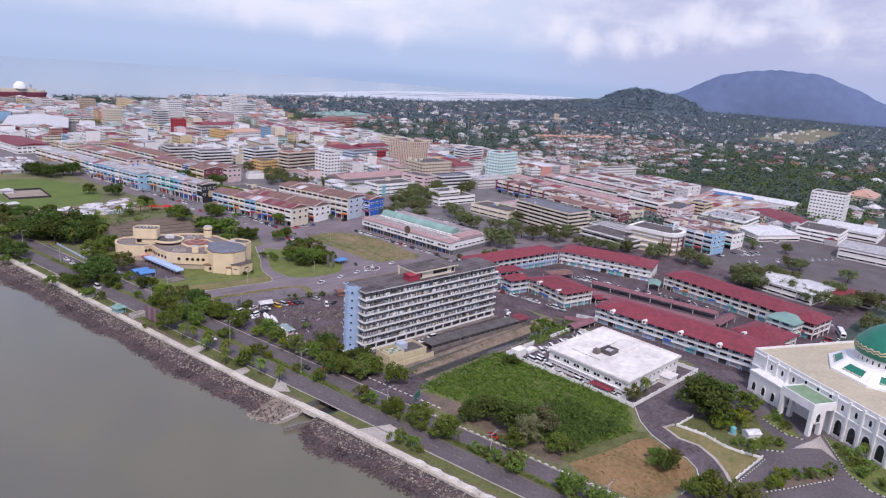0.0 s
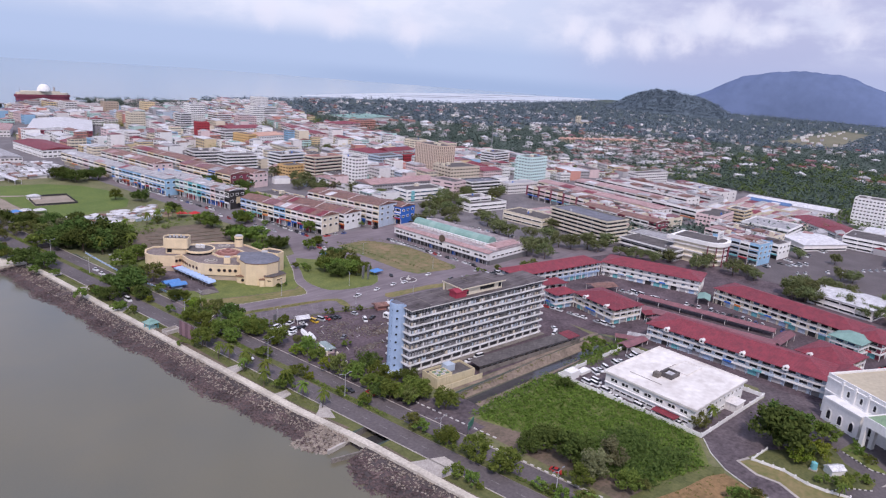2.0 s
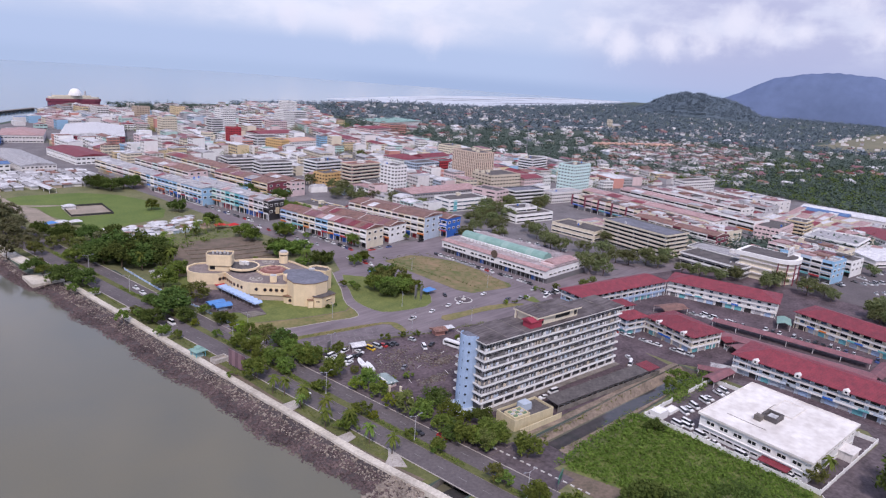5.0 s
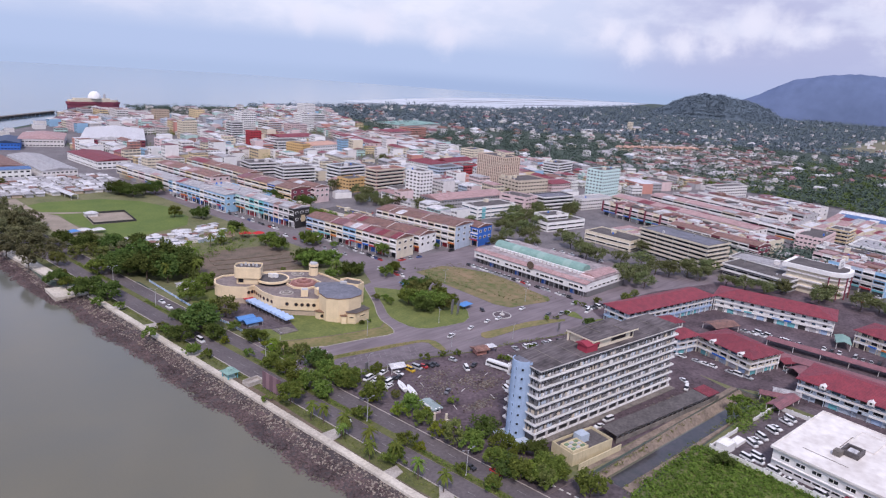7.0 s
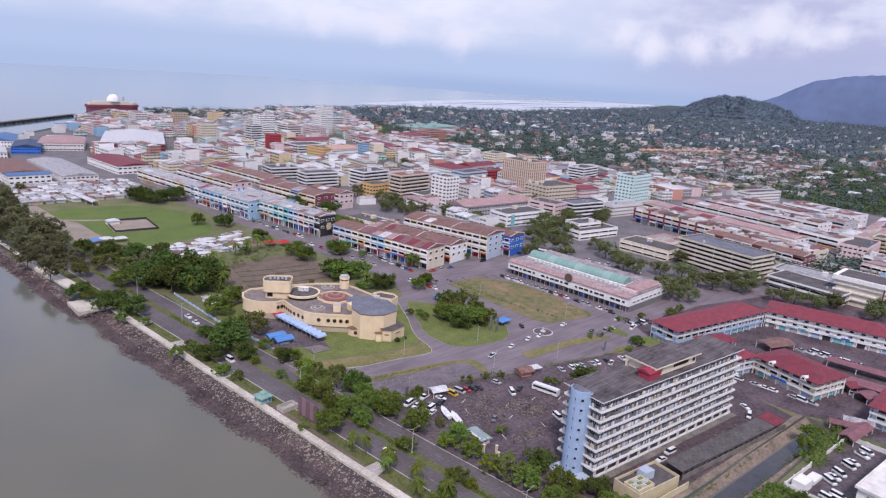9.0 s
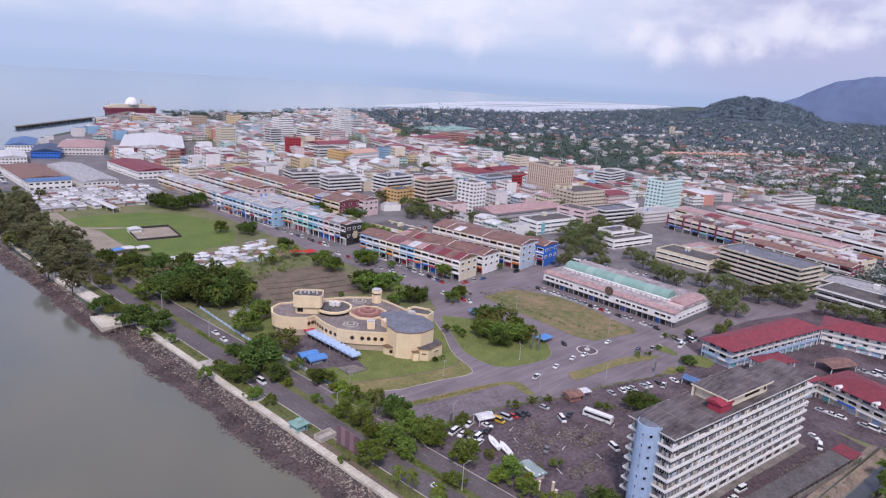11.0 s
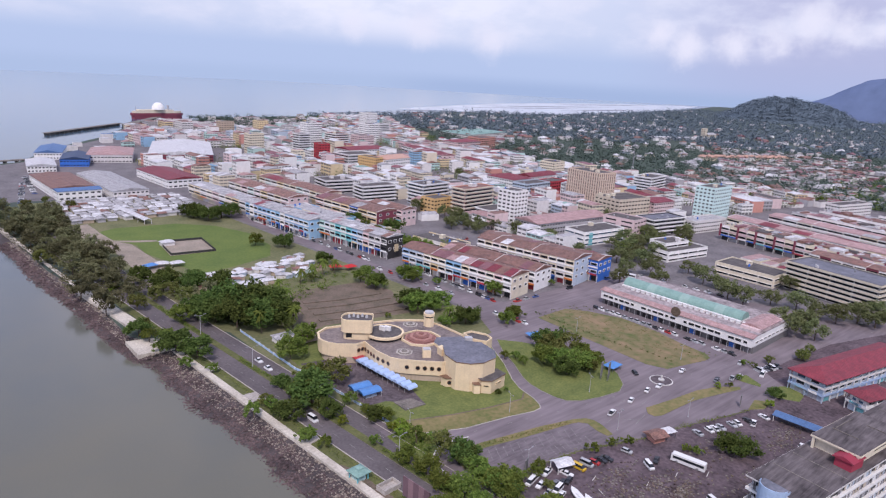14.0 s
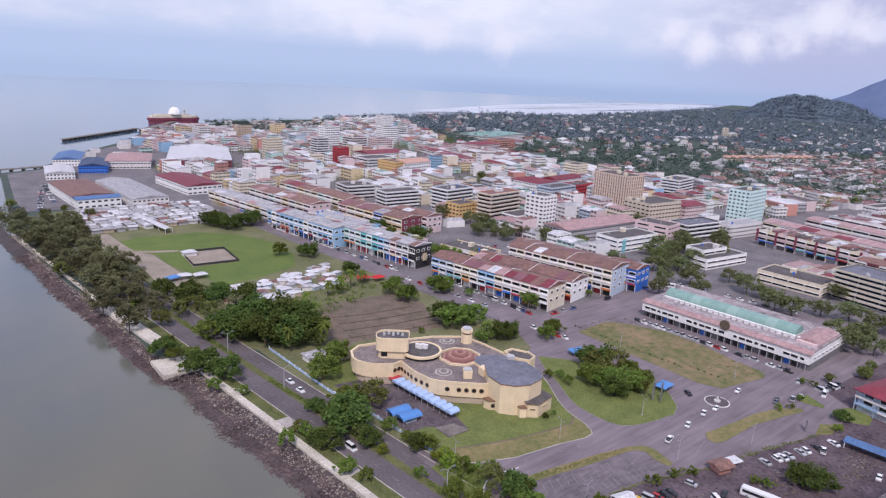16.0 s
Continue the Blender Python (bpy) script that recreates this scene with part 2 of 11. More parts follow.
def leafy(name, dark, light, glow=0.25):
    """Foliage: each leaf or clump takes its own tone, and lets some light through."""
    m = bpy.data.materials.new(name)
    m.use_nodes = True
    n, l = m.node_tree.nodes, m.node_tree.links
    n.clear()
    o = n.new("ShaderNodeOutputMaterial")
    geo = n.new("ShaderNodeNewGeometry")
    oi = n.new("ShaderNodeObjectInfo")
    ns = n.new("ShaderNodeTexNoise"); ns.inputs["Scale"].default_value = 0.35; ns.inputs["Detail"].default_value = 3
    l.new(geo.outputs["Position"], ns.inputs["Vector"])
    a = n.new("ShaderNodeMath"); a.operation = "MULTIPLY_ADD"; a.inputs[1].default_value = 0.5
    l.new(geo.outputs["Random Per Island"], a.inputs[0]); l.new(ns.outputs["Fac"], a.inputs[2])
    r = n.new("ShaderNodeMapRange"); r.inputs["From Min"].default_value, r.inputs["From Max"].default_value = 0.35, 1.1
    l.new(a.outputs[0], r.inputs["Value"])
    mix = n.new("ShaderNodeMix"); mix.data_type = "RGBA"
    mix.inputs["A"].default_value, mix.inputs["B"].default_value = (*dark, 1), (*light, 1)
    l.new(r.outputs[0], mix.inputs["Factor"])
    hs = n.new("ShaderNodeHueSaturation")
    rr = n.new("ShaderNodeMapRange"); rr.inputs["To Min"].default_value, rr.inputs["To Max"].default_value = 0.7, 1.25
    hh = n.new("ShaderNodeMapRange"); hh.inputs["To Min"].default_value, hh.inputs["To Max"].default_value = 0.47, 0.52
    l.new(oi.outputs["Random"], rr.inputs["Value"]); l.new(rr.outputs[0], hs.inputs["Value"])
    l.new(oi.outputs["Random"], hh.inputs["Value"]); l.new(hh.outputs[0], hs.inputs["Hue"])
    l.new(mix.outputs["Result"], hs.inputs["Color"])
    d = n.new("ShaderNodeBsdfDiffuse"); t = n.new("ShaderNodeBsdfTranslucent"); ms = n.new("ShaderNodeMixShader")
    ms.inputs["Fac"].default_value = glow
    l.new(hs.outputs[0], d.inputs["Color"]); l.new(hs.outputs[0], t.inputs["Color"])
    l.new(d.outputs[0], ms.inputs[1]); l.new(t.outputs[0], ms.inputs[2]); l.new(ms.outputs[0], o.inputs["Surface"])
    return m


def glassy(name, col, rough=0.12):
    m = mat(name, col, rough=rough, var=0.3, scale=0.4, fine=3, bump=0, rnd=0.35, spec=0.5)
    return m


ASPHALT = mat("asphalt", (0.150, 0.130, 0.136), 0.9, col2=(0.090, 0.078, 0.083), scale=0.06, fine=0.9, bump=0.1)
ASPHALT_OLD = mat("asphalt_worn", (0.156, 0.126, 0.139), 0.9, col2=(0.060, 0.048, 0.054), scale=0.12, fine=0.7, bump=0.2)
YARD = mat("yard_asphalt", (0.155, 0.116, 0.132), 0.9, col2=(0.046, 0.034, 0.040), scale=0.10, fine=0.7, bump=0.3)
ROAD = mat("road_asphalt", (0.232, 0.196, 0.214), 0.9, col2=(0.138, 0.115, 0.126), scale=0.05, fine=0.6, bump=0.1, grain=(14, 0.08, 0.9))
PARKING = mat("parking_asphalt", (0.200, 0.170, 0.186), 0.9, col2=(0.105, 0.088, 0.097), scale=0.09, fine=0.8, bump=0.15, grain=(60, 0.25, 1.4))
TOWNPAVE = mat("town_paving", (0.215, 0.198, 0.208), 0.9, col2=(0.110, 0.101, 0.107), scale=0.06, fine=0.5)
CONCRETE = mat("concrete", (0.50, 0.46, 0.42), 0.9, col2=(0.30, 0.27, 0.25), scale=0.12, fine=1.5, bump=0.2)
CONCRETE_DK = mat("concrete_stained", (0.25, 0.22, 0.195), 0.9, col2=(0.10, 0.092, 0.085), scale=0.2, fine=1.5, bump=0.2)
SEA_WALL = mat("sea_wall_concrete", (0.66, 0.61, 0.53), 0.9, col2=(0.38, 0.34, 0.29), scale=0.09, fine=1.2, bump=0.2)
GRAVEL = mat("gravel_yard", (0.136, 0.098, 0.112), 0.95, col2=(0.038, 0.029, 0.034), scale=0.5, fine=2.6, bump=0.5)
BANK = mat("canal_bank_concrete", (0.30, 0.235, 0.185), 0.9, col2=(0.125, 0.10, 0.082), scale=0.18, fine=1.1, bump=0.3)
KERB = mat("kerb_concrete", (0.30, 0.275, 0.25), 0.85, col2=(0.15, 0.14, 0.13), scale=0.4)
KERB_WHITE = mat("kerb_white", (0.62, 0.60, 0.58), 0.8, scale=0.4)
KERB_DK = mat("kerb_black", (0.05, 0.05, 0.05), 0.8, scale=0.4)
PAINT_LINE = mat("road_paint", (0.32, 0.31, 0.30), 0.8, col2=(0.12, 0.112, 0.112), scale=0.8, fine=3, bump=0)
GRASS = mat("grass", (0.178, 0.200, 0.060), 0.95, col2=(0.092, 0.120, 0.036), scale=0.14, fine=1.0, bump=0.5)
VERGE = mat("verge_grass", (0.148, 0.150, 0.058), 0.95, col2=(0.070, 0.084, 0.030), scale=0.16, fine=0.9, bump=0.5)
GRASS_DRY = mat("grass_dry", (0.26, 0.20, 0.10), 0.95, col2=(0.12, 0.135, 0.045), scale=0.07, fine=0.5, bump=0.5)
GRASS_BRIGHT = mat("grass_bright", (0.138, 0.180, 0.044), 0.95, col2=(0.085, 0.130, 0.032), scale=0.05, fine=0.6, bump=0.4)
FIELD = mat("field_grass", (0.262, 0.188, 0.112), 0.95, col2=(0.088, 0.118, 0.036), scale=0.05, fine=0.22, bump=0.5)
DIRT = mat("dirt", (0.300, 0.186, 0.092), 0.95, col2=(0.165, 0.110, 0.052), scale=0.10, fine=0.8, bump=0.4)
SOIL = mat("soil", (0.20, 0.15, 0.12), 0.95, col2=(0.10, 0.085, 0.06), scale=0.15, fine=1.0, bump=0.4)
SAND = mat("sand_track", (0.36, 0.30, 0.25), 0.95, col2=(0.22, 0.19, 0.15), scale=0.08, fine=0.8)
LAND = mat("land", (0.075, 0.098, 0.078), 0.95, col2=(0.044, 0.064, 0.056), scale=0.012, fine=0.09, bump=0)
ROCK = mat("boulders", (0.155, 0.110, 0.108), 0.9, col2=(0.050, 0.036, 0.038), scale=0.12, fine=1.1, bump=0.6)
ROCK_PALE = mat("boulders_pale", (0.35, 0.30, 0.25), 0.9, col2=(0.15, 0.122, 0.105), scale=0.25, fine=1.4, bump=0.5)
MUD = mat("mud", (0.085, 0.068, 0.068), 0.7, col2=(0.045, 0.037, 0.038), scale=0.12, fine=0.9, bump=0.6)
ROOF_RED = ribbed("roof_tiles_red", (0.27, 0.046, 0.062), "X", 0.9, col2=(0.14, 0.030, 0.042))
ROOF_RED_Y = ribbed("roof_tiles_red_cross", (0.27, 0.046, 0.062), "Y", 0.9, col2=(0.14, 0.030, 0.042))
ROOF_MAUVE = ribbed("roof_faded_red_sheet", (0.27, 0.115, 0.13), "Y", 0.8, col2=(0.15, 0.075, 0.085))
ROOF_RUST = ribbed("roof_rusty_sheet", (0.31, 0.165, 0.130), "Y", 0.8, col2=(0.115, 0.064, 0.056))
ROOF_ORANGE = ribbed("roof_orange_tiles", (0.56, 0.34, 0.26), "Y", 0.8, col2=(0.44, 0.26, 0.20))
ROOF_GREY = ribbed("roof_grey_sheet", (0.52, 0.51, 0.53), "Y", 0.8, col2=(0.19, 0.18, 0.185))
ROOF_WHITE = ribbed("roof_white_sheet", (0.74, 0.74, 0.76), "Y", 0.9, col2=(0.40, 0.39, 0.41))
ROOF_BLUE = ribbed("roof_blue_sheet", (0.10, 0.19, 0.38), "Y", 0.8, col2=(0.07, 0.13, 0.26))
ROOF_TEAL = ribbed("roof_teal_sheet", (0.24, 0.38, 0.34), "Y", 1.0, col2=(0.17, 0.29, 0.26))
ROOF_TEAL_PALE = ribbed("roof_pale_teal_sheet", (0.34, 0.42, 0.42), "Y", 0.8, col2=(0.22, 0.28, 0.28))
ROOF_PINK = ribbed("roof_pink_sheet", (0.50, 0.325, 0.318), "Y", 0.8, col2=(0.25, 0.155, 0.15))
ROOF_DECK = mat("roof_deck", (0.145, 0.13, 0.13), 0.95, col2=(0.065, 0.06, 0.062), scale=0.18, fine=1.1, bump=0.25)
ROOF_STRIPS = mat("roof_felt_strips", (0.165, 0.142, 0.147), 0.95, col2=(0.045, 0.038, 0.040), scale=0.14, fine=1.0, bump=0.35, grain=(5.9, 0.16, 1.3))
SHOAL = mat("pale_shoal", (0.60, 0.63, 0.68), 0.35, col2=(0.38, 0.42, 0.47), scale=0.004, fine=0.02, bump=0)
MUD_FLAT = mat("mud_flat", (0.22, 0.22, 0.26), 0.7, col2=(0.14, 0.14, 0.17), scale=0.01, fine=0.05, bump=0)
ROOF_DECK_BLUE = mat("roof_deck_blue", (0.20, 0.205, 0.25), 0.9, col2=(0.11, 0.115, 0.14), scale=0.2, fine=1.0)
ROOF_DECK_WHITE = mat("roof_deck_white", (0.80, 0.77, 0.74), 0.85, col2=(0.56, 0.52, 0.49), scale=0.10, fine=0.35, bump=0.1)
ROOF_DECK_CREAM = mat("roof_deck_cream", (0.52, 0.46, 0.34), 0.9, col2=(0.40, 0.35, 0.27), scale=0.1, fine=0.8)


def paint(name, col, streak=0.45, rnd=0.08):
    return mat(name, col, 0.8, var=0.28, scale=0.3, fine=1.8, streak=streak, bump=0.1, rnd=rnd)


WHITE = paint("paint_white", (0.86, 0.85, 0.84), 0.14)
WHITE_OLD = paint("paint_white_weathered", (0.77, 0.74, 0.73), 0.35)
WHITE_STAIN = paint("paint_white_stained", (0.86, 0.85, 0.85), 0.38)
GREY_DK = paint("paint_dark_grey", (0.20, 0.195, 0.20), 0.3)
CREAM = paint("paint_cream", (0.82, 0.66, 0.44), 0.10)
CREAM_PALE = paint("paint_pale_cream", (0.76, 0.68, 0.54), 0.28)
BEIGE = paint("paint_beige", (0.66, 0.57, 0.46), 0.3)
TAN = paint("paint_tan", (0.56, 0.45, 0.35), 0.3)
BLUE_PALE = paint("paint_pale_blue", (0.40, 0.53, 0.74), 0.25)
BLUE_GREY = paint("paint_blue_grey", (0.50, 0.58, 0.68), 0.4)
BLUE_SKY = paint("paint_sky_blue", (0.33, 0.54, 0.74), 0.3)
BLUE_DEEP = paint("paint_deep_blue", (0.045, 0.17, 0.60), 0.3)
TEAL = paint("paint_teal", (0.18, 0.50, 0.55), 0.4)
MINT = paint("paint_mint", (0.52, 0.72, 0.68), 0.3)
PINK = paint("paint_pink", (0.74, 0.58, 0.58), 0.3)
SALMON = paint("paint_salmon", (0.60, 0.30, 0.25), 0.4)
RED = paint("paint_red", (0.46, 0.055, 0.07), 0.3)
MAROON = paint("paint_maroon", (0.24, 0.06, 0.09), 0.4)
YELLOW = paint("paint_yellow", (0.74, 0.60, 0.38), 0.35)
ORANGE = paint("paint_orange", (0.65, 0.20, 0.05), 0.3)
GREY = paint("paint_grey", (0.45, 0.44, 0.46), 0.4)
DARK = mat("dark_interior", (0.045, 0.042, 0.045), 0.8, scale=0.4, bump=0)
GLASS = glassy("window_glass", (0.022, 0.025, 0.032))
GLASS_BLUE = glassy("window_glass_blue", (0.05, 0.10, 0.16))
METAL = mat("galvanised_metal", (0.36, 0.36, 0.38), 0.45, scale=0.5, metal=0.7, bump=0)
METAL_WHITE = mat("white_metal", (0.50, 0.50, 0.52), 0.5, scale=0.5, bump=0)
RUBBER = mat("rubber", (0.02, 0.02, 0.02), 0.9, scale=2, bump=0)
BARK = mat("bark", (0.16, 0.12, 0.09), 0.95, col2=(0.08, 0.06, 0.045), scale=0.8, fine=5, bump=0.6)
TARP_BLUE = mat("tarpaulin_blue", (0.10, 0.26, 0.58), 0.5, scale=0.5, bump=0.2)
TARP_RED = mat("tarpaulin_red", (0.55, 0.03, 0.03), 0.5, scale=0.5, bump=0.2)
CANOPY = mat("canopy_blue_white", (0.42, 0.55, 0.78), 0.4, col2=(0.34, 0.46, 0.70), scale=0.4, bump=0)
DOME = mat("dome_green", (0.015, 0.20, 0.13), 0.35, col2=(0.01, 0.13, 0.09), scale=0.3, fine=3, bump=0.05, spec=0.5)
ROOF_GREEN = ribbed("roof_green_sheet", (0.22, 0.32, 0.20), "Y", 0.8, col2=(0.15, 0.23, 0.14))
LEAF = leafy("leaves", (0.068, 0.112, 0.026), (0.205, 0.272, 0.062), 0.3)
LEAF_DARK = leafy("leaves_dark", (0.044, 0.074, 0.022), (0.124, 0.173, 0.047))
LEAF_LIME = leafy("leaves_lime", (0.085, 0.14, 0.02), (0.25, 0.31, 0.05))
LEAF_OLIVE = leafy("leaves_olive", (0.082, 0.098, 0.030), (0.212, 0.230, 0.074), 0.3)
LEAF_DUSTY = leafy("leaves_dusty", (0.094, 0.115, 0.051), (0.205, 0.233, 0.106))
LEAF_GREY = leafy("leaves_casuarina", (0.110, 0.116, 0.060), (0.228, 0.232, 0.122), 0.3)
CREEPER = leafy("creeper", (0.061, 0.116, 0.024), (0.172, 0.276, 0.057))
# haze painted into both woods: flatter tones here, paler and bluer farther off
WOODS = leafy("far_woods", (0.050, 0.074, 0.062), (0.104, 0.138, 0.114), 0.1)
WOODS_HAZED = leafy("distant_woods_hazed", (0.098, 0.128, 0.155), (0.162, 0.204, 0.234), 0.1)
# aerial haze mixed into the hill's base colour: blue in place of forest green
FAR_HILL = mat("far_hill_hazed", (0.135, 0.178, 0.300), 0.95, col2=(0.112, 0.150, 0.250), scale=0.004, fine=0.02, bump=0, spec=0.0)
# lower hill's leaves paled to blue-grey, the air's haze painted in
NEAR_HILL = leafy("near_hill_hazed", (0.165, 0.200, 0.268), (0.232, 0.276, 0.350), 0.0)

WATER = mat("sea_water", (0.146, 0.131, 0.084), 0.10, col2=(0.118, 0.116, 0.090), scale=0.006, fine=0.02, bump=0, spec=0.5)
wt = WATER.node_tree
# silt brown inshore, reflected sky blue painted into the base colour farther out
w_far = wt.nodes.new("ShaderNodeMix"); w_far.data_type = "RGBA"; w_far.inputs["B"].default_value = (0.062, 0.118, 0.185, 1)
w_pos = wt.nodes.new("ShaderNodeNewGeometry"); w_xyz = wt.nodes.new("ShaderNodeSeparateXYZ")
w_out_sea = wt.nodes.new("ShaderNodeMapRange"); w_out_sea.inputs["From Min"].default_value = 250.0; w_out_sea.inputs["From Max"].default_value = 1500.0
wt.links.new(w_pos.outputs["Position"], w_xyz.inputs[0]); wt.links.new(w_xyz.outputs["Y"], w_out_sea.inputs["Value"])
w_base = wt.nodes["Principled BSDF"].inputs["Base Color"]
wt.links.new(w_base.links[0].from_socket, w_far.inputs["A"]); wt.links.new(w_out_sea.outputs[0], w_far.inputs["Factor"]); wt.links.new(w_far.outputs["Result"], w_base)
wv = wt.nodes.new("ShaderNodeTexNoise"); wv.inputs["Scale"].default_value = 0.9; wv.inputs["Detail"].default_value = 6
wg = wt.nodes.new("ShaderNodeNewGeometry")
wb = wt.nodes.new("ShaderNodeBump"); wb.inputs["Strength"].default_value = 0.12; wb.inputs["Distance"].default_value = 0.25
wt.links.new(wg.outputs["Position"], wv.inputs["Vector"]); wt.links.new(wv.outputs["Fac"], wb.inputs["Height"])
w_calm = wt.nodes.new("ShaderNodeMapRange"); w_calm.inputs["From Min"].default_value = 150.0; w_calm.inputs["From Max"].default_value = 1100.0
w_calm.inputs["To Min"].default_value = 0.12; w_calm.inputs["To Max"].default_value = 0.09
wt.links.new(w_xyz.outputs["Y"], w_calm.inputs["Value"]); wt.links.new(w_calm.outputs[0], wb.inputs["Strength"])
wt.links.new(wb.outputs[0], wt.nodes["Principled BSDF"].inputs["Normal"])
CANAL_WATER = mat("canal_water", (0.070, 0.060, 0.066), 0.08, col2=(0.040, 0.044, 0.044), scale=0.1, fine=0.6, bump=0.05, spec=0.5)

# ---- builders ----
rng = random.Random(7)


class MB:
    """Gathers faces into one mesh."""

    def __init__(self):
        self.v, self.f, self.m = [], [], []

    def poly(self, pts, m=0):
        k = len(self.v)
        self.v += [tuple(p) for p in pts]
        self.f.append(tuple(range(k, k + len(pts))))
        self.m.append(m)

    def box(self, x0, x1, y0, y1, z0, z1, m=0):
        k = len(self.v)
        self.v += [(x, y, z) for z in (z0, z1) for x, y in ((x0, y0), (x1, y0), (x1, y1), (x0, y1))]
        self.f += [tuple(k + i for i in q) for q in ((3, 2, 1, 0), (4, 5, 6, 7), (0, 1, 5, 4), (1, 2, 6, 5), (2, 3, 7, 6), (3, 0, 4, 7))]
        self.m += [m] * 6

    def prism(self, pts, z0, z1, m=0, top=None):
        """A plan polygon (anticlockwise) raised from z0 to z1."""
        n, k = len(pts), len(self.v)
        self.v += [(x, y, z0) for x, y in pts] + [(x, y, z1) for x, y in pts]
        for i in range(n):
            j = (i + 1) % n
            self.f.append((k + i, k + j, k + n + j, k + n + i))
        self.m += [m] * n
        self.f += [tuple(range(k + n, k + 2 * n)), tuple(range(k + n - 1, k - 1, -1))]
        self.m += [m if top is None else top, m]

    def tube(self, x, y, r, z0, z1, n=10, m=0, r2=None, x2=None, y2=None, cap=True):
        r2 = r if r2 is None else r2
        x2, y2 = (x if x2 is None else x2), (y if y2 is None else y2)
        k = len(self.v)
        for cx, cy, cr, z in ((x, y, r, z0), (x2, y2, r2, z1)):
            self.v += [(cx + cr * math.cos(6.28319 * i / n), cy + cr * math.sin(6.28319 * i / n), z) for i in range(n)]
        for i in range(n):
            j = (i + 1) % n
            self.f.append((k + i, k + j, k + n + j, k + n + i))
            self.m.append(m)
        if cap:
            self.f.append(tuple(range(k + n, k + 2 * n)))
            self.m.append(m)

    def sweep(self, prof, x0, x1, m=0):
        """A profile in y, z drawn along x, with closed ends."""
        n, k = len(prof), len(self.v)
        self.v += [(x0, y, z) for y, z in prof] + [(x1, y, z) for y, z in prof]
        for i in range(n):
            j = (i + 1) % n
            self.f.append((k + i, k + n + i, k + n + j, k + j))
            self.m.append(m)
        self.f += [tuple(range(k, k + n)), tuple(range(k + 2 * n - 1, k + n - 1, -1))]
        self.m += [m, m]

    def mesh(self, name, mats, smooth=False):
        me = bpy.data.meshes.new(name)
        me.from_pydata(self.v, [], self.f)
        for q in mats if isinstance(mats, (list, tuple)) else [mats]:
            me.materials.append(q)
        me.polygons.foreach_set("material_index", self.m)
        if smooth:
            me.polygons.foreach_set("use_smooth", [True] * len(self.f))
        me.update()
        return me


def thing(name, x, y, rz=0.0, label="", category="", group="", kind="", z=0.0):
    ob = new(name)
    ob.empty_display_size = 0.5
    ob.matrix_basis = pose(x, y, z, 0, 0, rz)
    return tagged(ob, label, category, group, kind)


def part(name, shape, mats, parent, label="", loc=None, rz=0.0, smooth=False):
    """One mesh object under a thing or under a part. shape: an MB or a mesh that several parts share."""
    me = shape.mesh(name, mats, smooth) if isinstance(shape, MB) else shape
    ob = new(name, me)
    ob.parent = parent
    if loc is not None:
        ob.matrix_basis = pose(*loc, 0, 0, rz)
    return tagged(ob, label)


def solo(name, shape, mats, label="", category="", group="", kind="", loc=(0, 0, 0), rz=0.0, smooth=False):
    """A thing or piece of the setting that is one mesh."""
    me = shape.mesh(name, mats, smooth) if isinstance(shape, MB) else shape
    ob = new(name, me)
    ob.matrix_basis = pose(*loc, 0, 0, rz)
    return tagged(ob, label, category, group, kind)


SHARED = {}


def window_mesh(w, h, hood, glass, frame_mat):
    """A window that faces -y, in one piece: a frame that leans out over its head, deep reveals, and a pane set back."""
    key = (round(w, 2), round(h, 2), hood, glass.name, frame_mat.name)
    if key not in SHARED:
        b = MB()
        t, d = 0.16, max(hood, 0.14)
        rings = []
        for e, yb, yt in ((t, 0.02, 0.02), (t, -0.12, -d), (0.0, -0.12, -d), (0.0, -0.015, -0.015)):
            rings.append([(-w / 2 - e, yb, -e), (w / 2 + e, yb, -e), (w / 2 + e, yt, h + e), (-w / 2 - e, yt, h + e)])
        for ring in rings:
            b.v += ring
        for k in range(3):
            for i in range(4):
                j = (i + 1) % 4
                b.f.append((4 * k + i, 4 * k + j, 4 * k + 4 + j, 4 * k + 4 + i)); b.m.append(0)
        b.f.append((12, 13, 14, 15)); b.m.append(1)
        SHARED[key] = b.mesh("window", [frame_mat, glass])
    return SHARED[key]


def tray(b, L, D, z0, h, up=0.9, t=0.25, m=0):
    """A box with a raised rim round its top, in one piece."""
    k = len(b.v)
    x, y = L / 2, D / 2
    for xx, yy, z in ((x, y, z0), (x, y, h + up), (x - t, y - t, h + up), (x - t, y - t, h)):
        b.v += [(-xx, -yy, z), (xx, -yy, z), (xx, yy, z), (-xx, yy, z)]
    for q in range(3):
        for i in range(4):
            j = (i + 1) % 4
            b.f.append((k + 4 * q + i, k + 4 * q + j, k + 4 * q + 4 + j, k + 4 * q + 4 + i)); b.m.append(m)
    b.f.append((k + 12, k + 13, k + 14, k + 15)); b.m.append(m)


def put_windows(parent, face, L, D, z, w, h, n, hood=0.0, glass=None, frame_mat=None, inset=0.0, span=None, name="window"):
    """n windows in a line on the west or south face of a box L (x) by D (y) about the parent's origin."""
    me = window_mesh(w, h, hood, glass or GLASS, frame_mat or WHITE)
    run = span or ((D if face == "W" else L) - 1.0)
    for i in range(n):
        s = -run / 2 + run * (i + 0.5) / n
        if face == "W":
            part(name, me, None, parent, loc=(-L / 2 + inset, s, z), rz=-90)
        else:
            part(name, me, None, parent, loc=(s, -D / 2 + inset, z))


